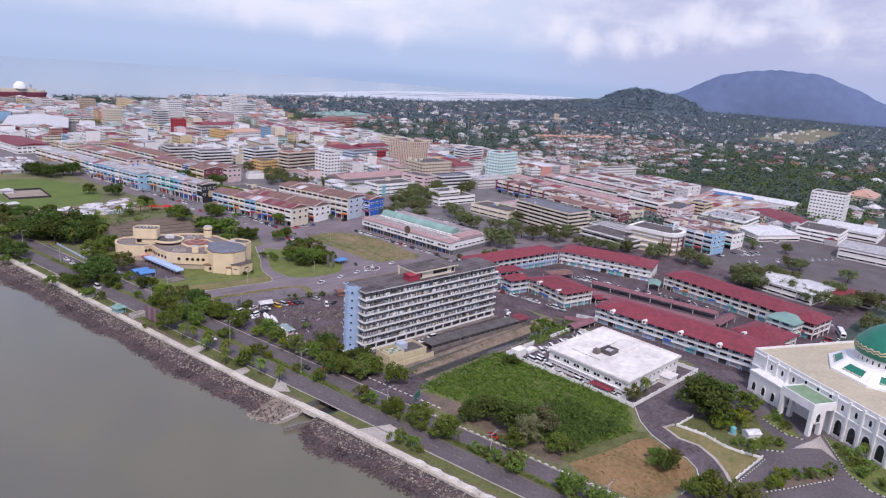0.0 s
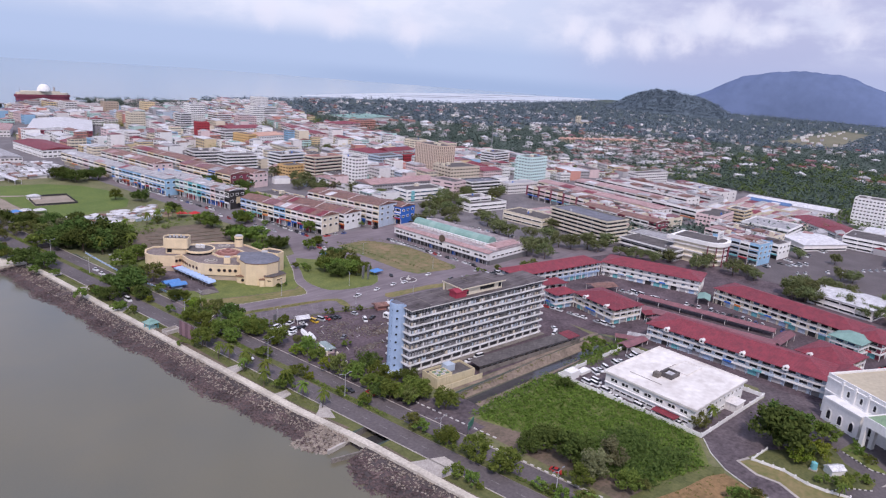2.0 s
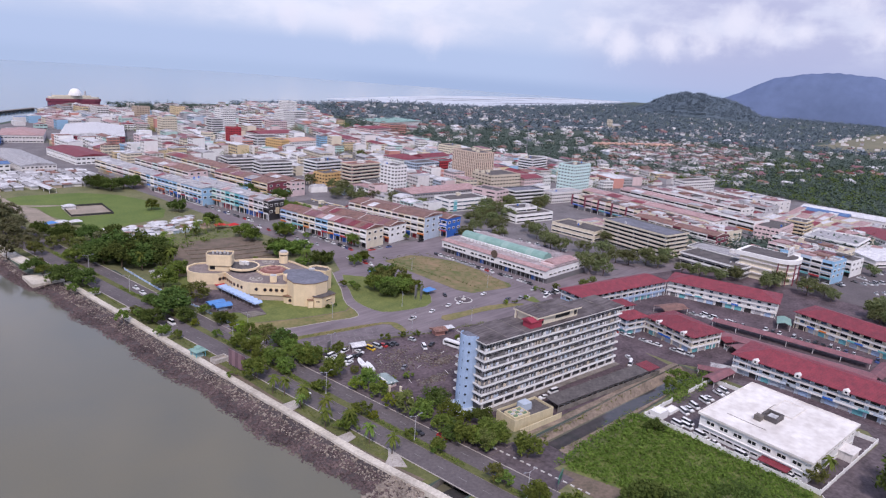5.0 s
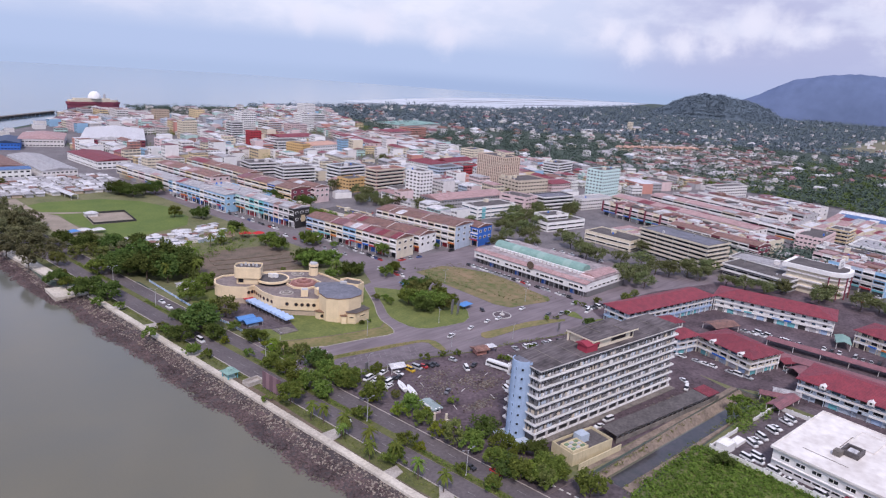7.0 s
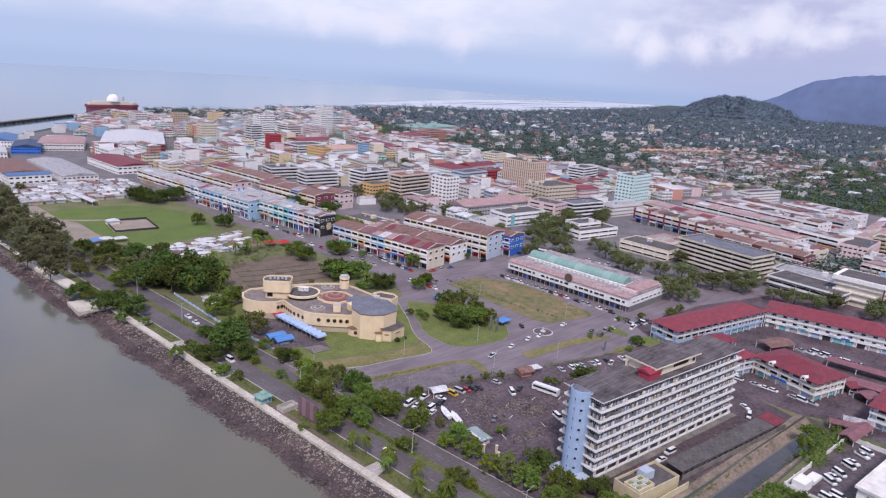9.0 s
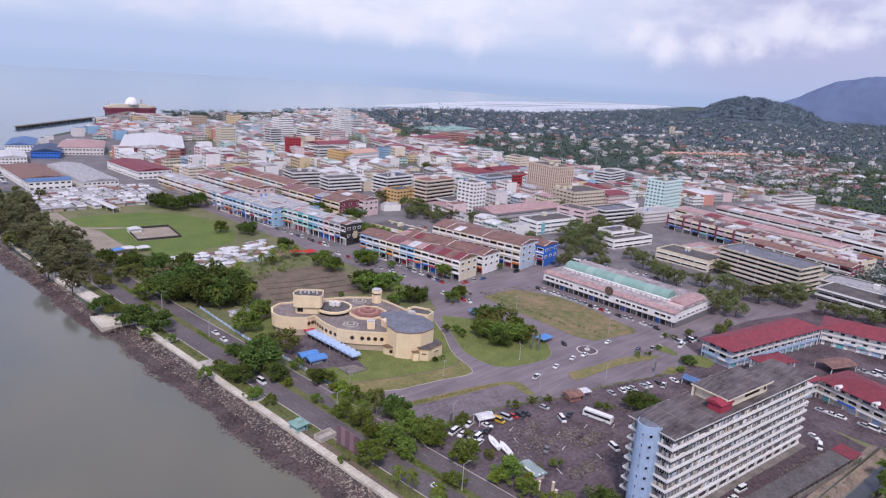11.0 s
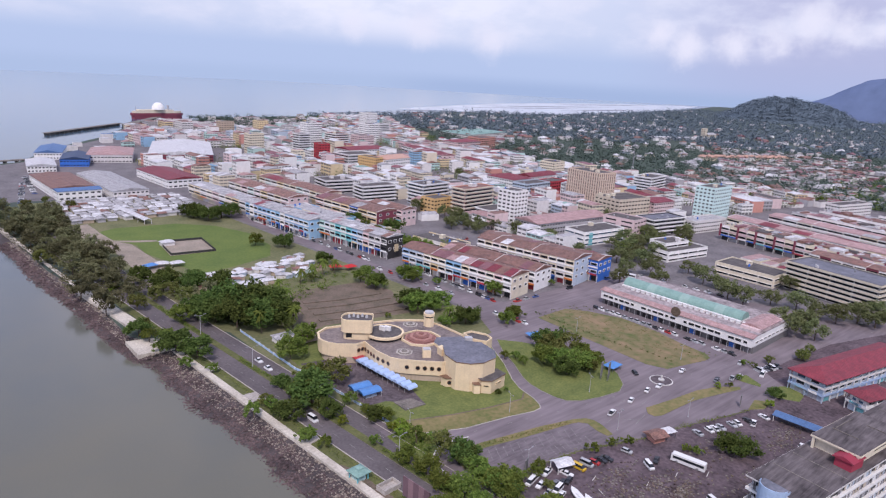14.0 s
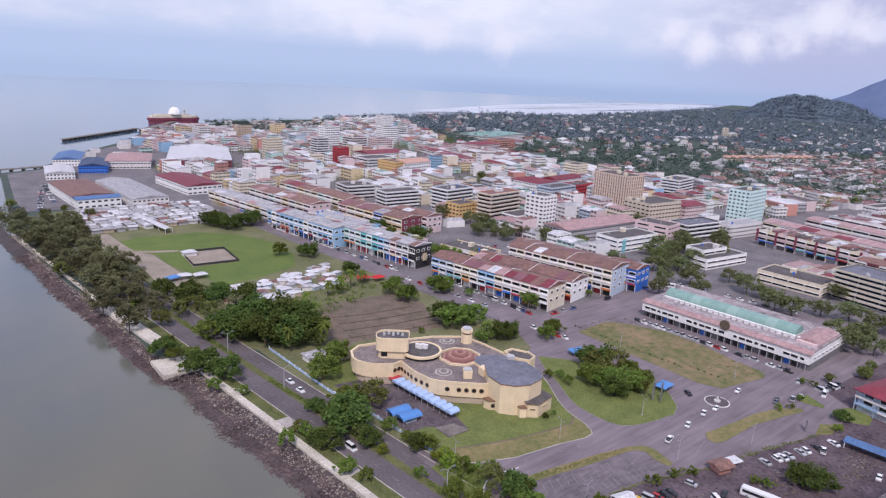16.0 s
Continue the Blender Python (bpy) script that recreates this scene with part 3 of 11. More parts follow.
def ring_wall(b, outer, inner, z0, z1, m=0):
    """A closed low wall between two plan outlines, in one piece."""
    k, n = len(b.v), len(outer)
    for pts, z in ((outer, z0), (outer, z1), (inner, z1), (inner, z0)):
        b.v += [(x, y, z) for x, y in pts]
    for q in range(3):
        for i in range(n):
            j = (i + 1) % n
            b.f.append((k + n * q + i, k + n * q + j, k + n * q + n + j, k + n * q + n + i)); b.m.append(m)


def circle(x, y, r, n=24):
    return [(x + r * math.cos(6.28319 * i / n), y + r * math.sin(6.28319 * i / n)) for i in range(n)]


def roof_mesh(L, D, z, kind, rise, over=0.6, thick=0.18):
    """A roof over a box L by D: gable or hip with its ridge along the longer side, or one slope."""
    b = MB()
    x, y = L / 2 + over, D / 2 + over
    if kind == "flat":
        b.box(-x, x, -y, y, z, z + thick * 2)
        return b
    along_y = D >= L
    if kind == "shed":
        pts = [(-x, -y, z), (x, -y, z + rise), (x, y, z + rise), (-x, y, z)]
        b.poly(pts); b.poly([(px, py, pz - thick) for px, py, pz in reversed(pts)])
        for i in range(4):
            p, q = pts[i], pts[(i + 1) % 4]
            b.poly([(p[0], p[1], p[2] - thick), (q[0], q[1], q[2] - thick), q, p])
        return b
    e = min(x, y) * (1.0 if kind == "hip" else 0.0)
    if along_y:
        r0, r1 = (0, -y + e, z + rise), (0, y - e, z + rise)
        c = [(-x, -y, z), (x, -y, z), (x, y, z), (-x, y, z)]
        faces = [(c[1], c[2], r1, r0), (c[3], c[0], r0, r1), (c[0], c[1], r0), (c[2], c[3], r1)]
    else:
        r0, r1 = (-x + e, 0, z + rise), (x - e, 0, z + rise)
        c = [(-x, -y, z), (x, -y, z), (x, y, z), (-x, y, z)]
        faces = [(c[0], c[1], r1, r0), (c[2], c[3], r0, r1), (c[3], c[0], r0), (c[1], c[2], r1)]
    for q in faces:
        b.poly(q)
    b.box(-x, x, -y, y, z - thick, z)
    return b


def parapet(b, L, D, z, h=0.9, t=0.25, m=0):
    b.box(-L / 2, L / 2, -D / 2, -D / 2 + t, z, z + h, m)
    b.box(-L / 2, L / 2, D / 2 - t, D / 2, z, z + h, m)
    b.box(-L / 2, -L / 2 + t, -D / 2 + t, D / 2 - t, z, z + h, m)
    b.box(L / 2 - t, L / 2, -D / 2 + t, D / 2 - t, z, z + h, m)


def roof_clutter(parent, L, D, z, n, r):
    """Water tanks, stair heads and air units on a flat roof."""
    for _ in range(n):
        b = MB()
        k = r.random()
        if k < 0.45:
            b.tube(0, 0, 0.7, 0, 1.5, 10, r2=0.62); b.tube(0, 0, 0.62, 1.5, 1.75, 10, r2=0.2)
            nm, mt = "water_tank", r.choice((METAL, METAL_WHITE, BLUE_DEEP))
        elif k < 0.75:
            b.box(-0.6, 0.6, -0.4, 0.4, 0, 1.0); b.box(-0.4, 0.4, -0.42, -0.4, 0.15, 0.85)
            nm, mt = "air_unit", METAL_WHITE
        else:
            b.box(-1.7, 1.7, -1.5, 1.5, 0, 2.3); b.box(-1.9, 1.9, -1.7, 1.7, 2.3, 2.5)
            nm, mt = "stair_head", r.choice((WHITE_OLD, CREAM_PALE))
        part(nm, b, mt, parent, loc=(r.uniform(-L / 2 + 2.2, L / 2 - 2.2), r.uniform(-D / 2 + 2.2, D / 2 - 2.2), z))


def facade(body, L, D, h, floors, fh, wall, glass, r, counts=None, wide_=None):
    """The street fronts of a building: a grid of deep-set window bays, one connected skin to the west and one to the south."""
    b = MB()
    for face in ("W", "S"):
        run = D if face == "W" else L
        n = max(2, round(run / r.choice((3.2, 3.8, 4.6))))
        wide, z_lo, tall = r.uniform(0.5, 0.8), r.uniform(0.8, 1.1), r.uniform(1.2, 1.6)
        if counts:
            n, wide, tall = counts[face == "S"], wide_[0] / 2.4, wide_[1]
            z_lo = min(z_lo, fh - tall - 0.25)
        seen = {}

        def at(s, d, z):
            p = (-L / 2 + d, -s, z) if face == "W" else (s, -D / 2 + d, z)
            key = tuple(round(c, 3) for c in p)
            if key not in seen:
                seen[key] = len(b.v)
                b.v.append(p)
            return seen[key]
        u = run / n
        for f in range(floors):
            for i in range(n):
                s0, s1 = -run / 2 + u * i, -run / 2 + u * (i + 1)
                a0, a1 = s0 + u * (1 - wide) / 2, s1 - u * (1 - wide) / 2
                za, zb, zc, zd = f * fh, f * fh + z_lo, f * fh + z_lo + tall, (f + 1) * fh
                o = [at(s0, -0.12, za), at(s1, -0.12, za), at(s1, -0.12, zd), at(s0, -0.12, zd)]
                q = [at(a0, -0.12, zb), at(a1, -0.12, zb), at(a1, -0.12, zc), at(a0, -0.12, zc)]
                e = [at(a0, 0.16, zb), at(a1, 0.16, zb), at(a1, 0.16, zc), at(a0, 0.16, zc)]
                for k in range(4):
                    j = (k + 1) % 4
                    b.f += [(o[k], o[j], q[j], q[k]), (q[k], q[j], e[j], e[k])]
                b.f.append(tuple(e))
                b.m += [0] * 8 + [1]
    part("facade", b, [wall, glass], body)


def block(name, label, x0, x1, y0, y1, floors, wall=None, fh=3.3, style="win", roof="flat", roof_mat=None, rise=2.0, rz=0.0,
          nW=None, nS=None, win=(1.6, 1.3), hood=0.4, clutter=2, glass=None, band=None, group="", category="building", over=0.6, seed=1):
    """A building on the plan box x0..x1, y0..y1. win: windows one by one; strip: a row of glazing each storey; band: balconies with parapets."""
    wall, roof_mat, band = wall or WHITE_OLD, roof_mat or ROOF_DECK, band or wall or WHITE_OLD
    L, D, h = x1 - x0, y1 - y0, floors * fh
    r = random.Random(int(x0 * 7 + y0 * 13) + seed)
    b = MB()
    if (x0 > 560 or y0 > 640) and style != "band":
        style = "far"
    inset = 1.0 if style == "band" else 0.3 if style in ("far", "grid") else 0.0
    if roof == "flat":
        tray(b, L - 2 * inset, D - 2 * inset, 0, h)
    else:
        b.box(-L / 2 + inset, L / 2 - inset, -D / 2 + inset, D / 2 - inset, 0, h)
    t = body = solo(name, b, wall, label, category, group, loc=((x0 + x1) / 2, (y0 + y1) / 2, 0), rz=rz)
    if style == "win":
        for f in range(floors):
            put_windows(body, "W", L, D, f * fh + 1.0, win[0], win[1], nW or max(1, int(D / 3.6)), hood, glass)
            put_windows(body, "S", L, D, f * fh + 1.0, win[0], win[1], nS or max(1, int(L / 3.6)), hood, glass)
    elif style in ("far", "grid"):
        facade(body, L, D, h, floors, fh, wall, glass or GLASS, r, (nW, nS) if style == "grid" else None, win)
    elif style == "ring":
        for f in range(floors):
            q = MB(); z = f * fh + 1.05
            out = [(-L / 2 - 0.05, -D / 2 - 0.05), (L / 2 + 0.05, -D / 2 - 0.05), (L / 2 + 0.05, D / 2 + 0.05), (-L / 2 - 0.05, D / 2 + 0.05)]
            lip = [(x * (1 + 0.9 / L), y * (1 + 0.9 / D)) for x, y in out]
            n = 4
            q.v = [(x, y, z) for x, y in out] + [(x, y, z + 1.2) for x, y in out] + [(x, y, z + 1.3) for x, y in lip] + [(x, y, z + 1.5) for x, y in lip] + [(x, y, z + 1.55) for x, y in out]
            for k in range(4):
                for i in range(4):
                    j = (i + 1) % 4
                    q.f.append((4 * k + i, 4 * k + j, 4 * k + 4 + j, 4 * k + 4 + i)); q.m.append(1 if k == 0 else 0)
            part("window_band", q, [band, glass or GLASS], body)
    elif style == "strip":
        for f in range(floors):
            put_windows(body, "W", L, D, f * fh + 1.05, (D - 1.5) / (nW or 1) - 0.5, 1.25, nW or 1, 0.5, glass, name="window_strip")
            put_windows(body, "S", L, D, f * fh + 1.05, (L - 1.5) / (nS or 1) - 0.5, 1.25, nS or 1, 0.5, glass, name="window_strip")
    else:
        for f in range(floors):
            put_windows(body, "W", L - 2, D - 2, f * fh + 0.9, (D - 3) / (nW or 1) - 0.3, 1.35, nW or 1, 0, glass, name="window_strip")
            put_windows(body, "S", L - 2, D - 2, f * fh + 0.9, (L - 3) / (nS or 1) - 0.3, 1.35, nS or 1, 0, glass, name="window_strip")
            p = MB()
            z = (f + 1) * fh
            tray(p, L, D, z - 0.3, z - 0.1, 1.0 if f < floors - 1 or roof == "flat" else 0.1, 0.2)
            part("balcony", p, band, t)
    if roof == "flat":
        d = MB(); d.box(-L / 2 + 0.3 + inset, L / 2 - 0.3 - inset, -D / 2 + 0.3 + inset, D / 2 - 0.3 - inset, h, h + 0.12)
        part("roof", d, roof_mat, t)
        roof_clutter(t, L, D, h + 0.12, clutter, r)
    else:
        part("roof", roof_mesh(L, D, h, roof, rise, over), roof_mat, t)
    return t


def shop_row(name, label, x0, x1, y0, y1, floors, walls, unit=6.0, fh=3.4, roof="gable", roof_mat=None, rise=1.8, rz=0.0, band_mat=None,
             far=False, group="rows of shophouses", shutters=None, end_wall=None, seed=3, pilaster=None):
    """Shophouses in a line along y with open fronts to the west: arcade columns and shutters below, windows, hoods and ledges above, one colour a unit."""
    L, D = x1 - x0, y1 - y0
    fh *= 1.28 if y0 > 370 else 1.12
    n = max(1, round(D / (unit * (1.8 if far else 1.0))))
    u = D / n
    r = random.Random(int(x0 * 5 + y0 * 3) + seed)
    roof_mat = roof_mat or ROOF_RUST
    t = thing(name, (x0 + x1) / 2, (y0 + y1) / 2, rz, label, "shophouses", group)
    h = floors * fh
    colours = [walls[i % len(walls)] if len(walls) > 3 else r.choice(walls) for i in range(n)]
    for i in range(n):
        ya = -D / 2 + i * u
        b = MB()
        top = h + (0.9 if roof == "flat" else 0.0)
        prof = [(-L / 2 + 2.4, 0), (L / 2, 0), (L / 2, top), (-L / 2, top), (-L / 2, fh), (-L / 2 + 2.4, fh)]
        if roof == "flat":
            prof[3:4] = [(L / 2 - 0.25, top), (L / 2 - 0.25, h), (-L / 2 + 0.25, h), (-L / 2 + 0.25, top), (-L / 2, top)]
        m_ = len(prof)
        b.v = [(x, ya, z) for x, z in prof] + [(x, ya + u, z) for x, z in prof]
        b.f = [(q, (q + 1) % m_, m_ + (q + 1) % m_, m_ + q) for q in range(m_)] + [tuple(range(m_ - 1, -1, -1)), tuple(range(m_, 2 * m_))]
        b.m = [0] * len(b.f)
        if not far:
            cl = MB(); cl.box(-L / 2 + 0.02, -L / 2 + 0.5, ya - 0.2, ya + 0.25, 0, fh + 0.02)
            part("column", cl, WHITE_OLD, t)
        wall = part("unit_wall", b, colours[i], t, loc=(0, 0, 0))
        if not far:
            s = MB(); s.box(-L / 2 + 2.25, -L / 2 + 2.4, ya + 0.4, ya + u - 0.4, 0.1, fh - 0.5)
            part("shutter", s, r.choice(shutters or ((GREY, DARK, WHITE_OLD, BLUE_DEEP, RED, DARK) if y0 > 370 else (GREY_DK, DARK, DARK, GREY))), wall)
        sg = MB(); sg.box(-L / 2 - 0.25, -L / 2, ya + 0.2, ya + u - 0.2, fh - 0.35, fh + 0.65)
        if not far or i % 3 == 0:
            part("sign_board", sg, r.choice((WHITE, RED, YELLOW, BLUE_DEEP, WHITE_OLD, colours[i], ORANGE, TEAL)), wall)
        for f in range(1, floors):
            k = 1
            for j in range(k):
                me = window_mesh((u - 0.5) / k - 0.35, 1.75, 0.75, GLASS, colours[i] if r.random() < 0.5 else WHITE)
                part("window", me, None, wall, loc=(-L / 2, ya + u * (j + 0.5) / k, f * fh + fh * 0.28), rz=-90)
    if pilaster:
        for i in range(n + 1):
            if i % 2:
                continue
            g = MB(); g.box(-L / 2 - 1.1, -L / 2 - 0.1, -D / 2 + i * u - 0.7, -D / 2 + i * u + 0.7, fh * 0.9, h + 1.5)
            part("pilaster", g, pilaster, t)
    for f in range(2, floors):
        g = MB(); g.box(-L / 2 - 0.7, -L / 2, -D / 2, D / 2, f * fh - 0.15, f * fh + (0.75 if band_mat else 0.6))
        part("ledge", g, band_mat or WHITE, t)
    e = MB(); e.box(-L / 2, L / 2, -D / 2 - 0.12, -D / 2, 0, h + (0.9 if roof == "flat" else 0))
    ew = part("end_wall", e, end_wall or colours[0], t)
    for f in range(1, floors):
        for j in range(3):
            part("window", window_mesh(2.4, 1.6, 0.4, GLASS, WHITE), None, ew, loc=(-L / 2 + L * (j + 0.5) / 3, -D / 2 - 0.12, f * fh + 1.0))
    if roof == "flat":
        d = MB(); d.box(-L / 2 + 0.3, L / 2 - 0.3, -D / 2, D / 2, h, h + 0.15)
        part("roof", d, roof_mat, t)
        roof_clutter(t, L, D, h + 0.15, n, r)
        if y0 < 370:
            pw = MB()
            for i in range(int(L * D / 40)):
                lx, ly = r.uniform(1.2, L * 0.3), r.uniform(1.5, 6.0)
                x, y = r.uniform(-L / 2 + 0.5 + lx, L / 2 - 0.5 - lx), r.uniform(-D / 2 + 0.5 + ly, D / 2 - 0.5 - ly)
                pw.box(x - lx, x + lx, y - ly, y + ly, h + 0.152, h + 0.2 + 0.012 * i + (r.uniform(0.5, 1.6) if r.random() < 0.25 else 0), r.randrange(7))
            tagged(part("roof_patchwork", pw, [ROOF_RUST, ROOF_GREY, ROOF_PINK, ROOF_MAUVE, ROOF_DECK, ROOF_WHITE, ROOF_RUST], t), "patched sheets and low sheds on the roof", kind="stuff")
    else:
        part("roof", roof_mesh(L, D, h + 0.2, roof, rise, 0.5), roof_mat, t)
        for i in range(n):
            if r.random() < 0.62:
                side = r.choice((-1, 1))
                ya, m_ = -D / 2 + i * u, r.choice((ROOF_RED, ROOF_GREY, ROOF_RUST, ROOF_PINK, ROOF_WHITE, ROOF_RUST, ROOF_MAUVE))
                k_ = r.uniform(0.0, 0.35)
                rp = MB(); rp.sweep([(side * (L / 2 + 0.5), h + 0.27), (side * (L / 2 + 0.5) * k_, h + 0.27 + rise * (1 - k_)), (side * (L / 2 + 0.5) * k_, h + 0.34 + rise * (1 - k_)), (side * (L / 2 + 0.5), h + 0.34)], ya + 0.1, ya + u - 0.1)
                part("roof_sheet", rp, m_, t).matrix_basis = pose(0, 0, 0, 0, 0, 90) @ Matrix.Scale(-1, 4, (0, 1, 0))
        for i in range(0, n + 1, 5):
            ya = -D / 2 + i * u
            fs = MB(); fs.sweep([(-L / 2 - 0.5, h), (0, h + rise + 0.1), (L / 2 + 0.5, h), (L / 2 + 0.5, h + 0.5), (0, h + rise + 0.55), (-L / 2 - 0.5, h + 0.5)], ya - 0.12, ya + 0.12)
            part("fire_wall", fs, WHITE_OLD, t).matrix_basis = pose(0, 0, 0, 0, 0, 90) @ Matrix.Scale(-1, 4, (0, 1, 0))
    return t


# ---- vehicles ----
CAR_PAINT = [mat("car_" + n_, c_, 0.3, var=0.1, scale=1, bump=0, spec=0.5) for n_, c_ in (
    ("white", (0.75, 0.75, 0.76)), ("silver", (0.42, 0.43, 0.45)), ("black", (0.03, 0.03, 0.035)), ("red", (0.38, 0.03, 0.03)),
    ("blue", (0.05, 0.09, 0.25)), ("yellow", (0.62, 0.40, 0.03)), ("grey", (0.16, 0.16, 0.18)))]
CAR_WHITE, CAR_SILVER, CAR_BLACK, CAR_RED, CAR_BLUE, CAR_YELLOW, CAR_GREY = CAR_PAINT
CAR_KINDS = {
    "saloon_car": (4.4, 1.7, [(-2.2, .35), (-2.2, .85), (-1.5, .98), (-0.9, 1.0), (1.3, 1.0), (2.15, .95), (2.2, .35)], [(-1.0, 1.0), (-0.45, 1.42), (0.75, 1.42), (1.5, 1.0)]),
    "hatchback_car": (3.8, 1.65, [(-1.9, .35), (-1.9, .85), (-1.25, 1.0), (1.85, 1.0), (1.9, .35)], [(-1.1, 1.0), (-0.45, 1.48), (1.45, 1.48), (1.82, 1.0)]),
    "van": (4.7, 1.75, [(-2.35, .35), (-2.35, .95), (-1.9, 1.15), (2.35, 1.15), (2.35, .35)], [(-1.9, 1.15), (-1.15, 1.95), (2.2, 1.95), (2.33, 1.15)]),
    "pickup_truck": (5.1, 1.8, [(-2.55, .45), (-2.55, 1.0), (-1.6, 1.1), (2.55, 1.1), (2.55, .45)], [(-1.2, 1.1), (-0.6, 1.72), (0.7, 1.72), (0.95, 1.1)]),
}


def wheel_mesh(r, w):
    if ("wheel", r, w) not in SHARED:
        b = MB()
        k = 12
        ring = [(r * math.cos(6.28319 * i / k), r * math.sin(6.28319 * i / k) + r) for i in range(k)]
        me = MB()
        n = len(ring)
        me.v = [(x, -w / 2, z) for x, z in ring] + [(x, w / 2, z) for x, z in ring]
        me.f = [(i, (i + 1) % n, n + (i + 1) % n, n + i) for i in range(n)] + [tuple(range(n - 1, -1, -1)), tuple(range(n, 2 * n))]
        me.m = [0] * n + [1, 1]
        SHARED[("wheel", r, w)] = me.mesh("wheel", [RUBBER, METAL])
    return SHARED[("wheel", r, w)]


def extruded(prof, w, top_in=0.0, z_low=0.0):
    """A side outline in x, z drawn across the width, drawn in towards its top."""
    b = MB()
    zs = [z for _, z in prof]
    lo, hi = min(zs), max(zs)
    n = len(prof)
    for s in (-1, 1):
        b.v += [(x, s * (w / 2 - top_in * (z - lo) / (hi - lo + 1e-6)), z) for x, z in prof]
    b.f = [(i, (i + 1) % n, n + (i + 1) % n, n + i) for i in range(n)] + [tuple(range(n - 1, -1, -1)), tuple(range(n, 2 * n))]
    b.m = [0] * len(b.f)
    return b


def car_proto(kind, paint_mat, label, near):
    ln, w, body, cab = CAR_KINDS[kind]
    b = extruded(body, w, 0.06)
    t = solo(kind, b, paint_mat, label, "car" if "car" in kind else kind.split("_")[0], "parked cars")
    g = extruded(cab, w - 0.1, 0.16)
    hi = max(z for _, z in cab)
    n = len(cab)
    for i in range(n):
        if cab[i][1] == hi and cab[(i + 1) % n][1] == hi:
            g.m[i] = 1
    part("glazing", g, [GLASS, paint_mat], t)
    if near:
        for sx in (-1, 1):
            for sy in (-1, 1):
                part("wheel", wheel_mesh(0.31, 0.2), None, t, loc=(sx * ln * 0.30, sy * (w / 2 - 0.1), 0))
        if kind == "pickup_truck":
            bed = MB(); bed.box(1.05, 2.45, -0.75, 0.75, 1.1, 1.12)
            part("load_bed", bed, DARK, t)
    else:
        t.data.transform(Matrix.Translation((0, 0, -min(z for _, z in body))))
    return t


CARS = {}


def car(kind, paint_mat, x, y, rz, tone, z=None):
    z = ground_z(x, y) if z is None else z
    near = x < 165 and y < 290
    key = (kind, paint_mat.name, near)
    names = {"saloon_car": "saloon car", "hatchback_car": "hatchback car", "van": "van", "pickup_truck": "pickup truck"}
    if key not in CARS:
        CARS[key] = car_proto(kind, paint_mat, f"{tone} {names[kind]} standing on worn grey asphalt", near)
        CARS[key].matrix_basis = pose(x, y, z, 0, 0, rz)
        return CARS[key]
    return copy_thing(CARS[key], pose(x, y, z, 0, 0, rz))


TONES = [(CAR_WHITE, "white"), (CAR_WHITE, "white"), (CAR_SILVER, "silver"), (CAR_SILVER, "silver"), (CAR_BLACK, "black"), (CAR_GREY, "dark grey"), (CAR_WHITE, "white"), (CAR_WHITE, "white"), (CAR_BLACK, "black"), (CAR_SILVER, "silver"), (CAR_RED, "dark red"), (CAR_BLUE, "dark blue")]


def any_car(x, y, rz, r, z=None):
    p, tone = r.choice(TONES)
    return car(r.choice(("saloon_car", "saloon_car", "hatchback_car", "van", "pickup_truck")), p, x, y, rz + r.uniform(-3, 3), tone, z)


def car_line(x0, y0, x1, y1, n, rz, r, gap=0.15, z=None):
    for i in range(n):
        if r.random() < gap:
            continue
        k = (i + 0.5) / n
        any_car(x0 + (x1 - x0) * k, y0 + (y1 - y0) * k, rz + (180 if r.random() < 0.4 else 0), r, z)


# ---- plants ----


def leaf_quad(b, c, s, r, flat=0.5):
    """One leaf spray: a small bent quad, turned at random but leaning to face up."""
    nrm = Vector((r.gauss(0, 1), r.gauss(0, 1), abs(r.gauss(0, 1)) + flat)).normalized()
    u = nrm.orthogonal().normalized()
    u.rotate(Matrix.Rotation(r.uniform(0, 6.28), 3, nrm))
    w = nrm.cross(u)
    u, w = u * s, w * s * r.uniform(0.45, 0.8)
    k = len(b.v)
    b.v += [tuple(c - u), tuple(c + w - nrm * s * 0.2), tuple(c + u), tuple(c - w - nrm * s * 0.2)]
    b.f.append((k, k + 1, k + 2, k + 3))
    b.m.append(0)


def crown_mesh(name, R, H, clumps, leaves, size, leaf, seed, spread=0.30, hollow=0.35):
    """A crown of leaf clumps round the limbs' ends, uneven in outline with gaps."""
    r = random.Random(seed)
    b = MB()
    for i in range(clumps):
        a, q = r.uniform(0, 6.28), r.uniform(-0.55, 1)
        rad = (hollow + (1 - hollow) * r.random() ** 0.5) * math.sqrt(max(0.05, 1 - (q * 0.9) ** 2))
        lump = 1 + 0.28 * math.sin(3 * a + seed) + 0.15 * math.sin(5 * a + 2 * seed)
        c = Vector((R * rad * lump * math.cos(a), R * rad * lump * math.sin(a), H * 0.5 + H * 0.5 * q))
        cr = R * spread * r.uniform(0.6, 1.25)
        for _ in range(leaves):
            d = Vector((r.gauss(0, 1), r.gauss(0, 1), r.gauss(0, 0.7)))
            d = d.normalized() * cr * r.random() ** 0.4
            leaf_quad(b, c + d, size * r.uniform(0.6, 1.3), r)
    return b.mesh(name, leaf)


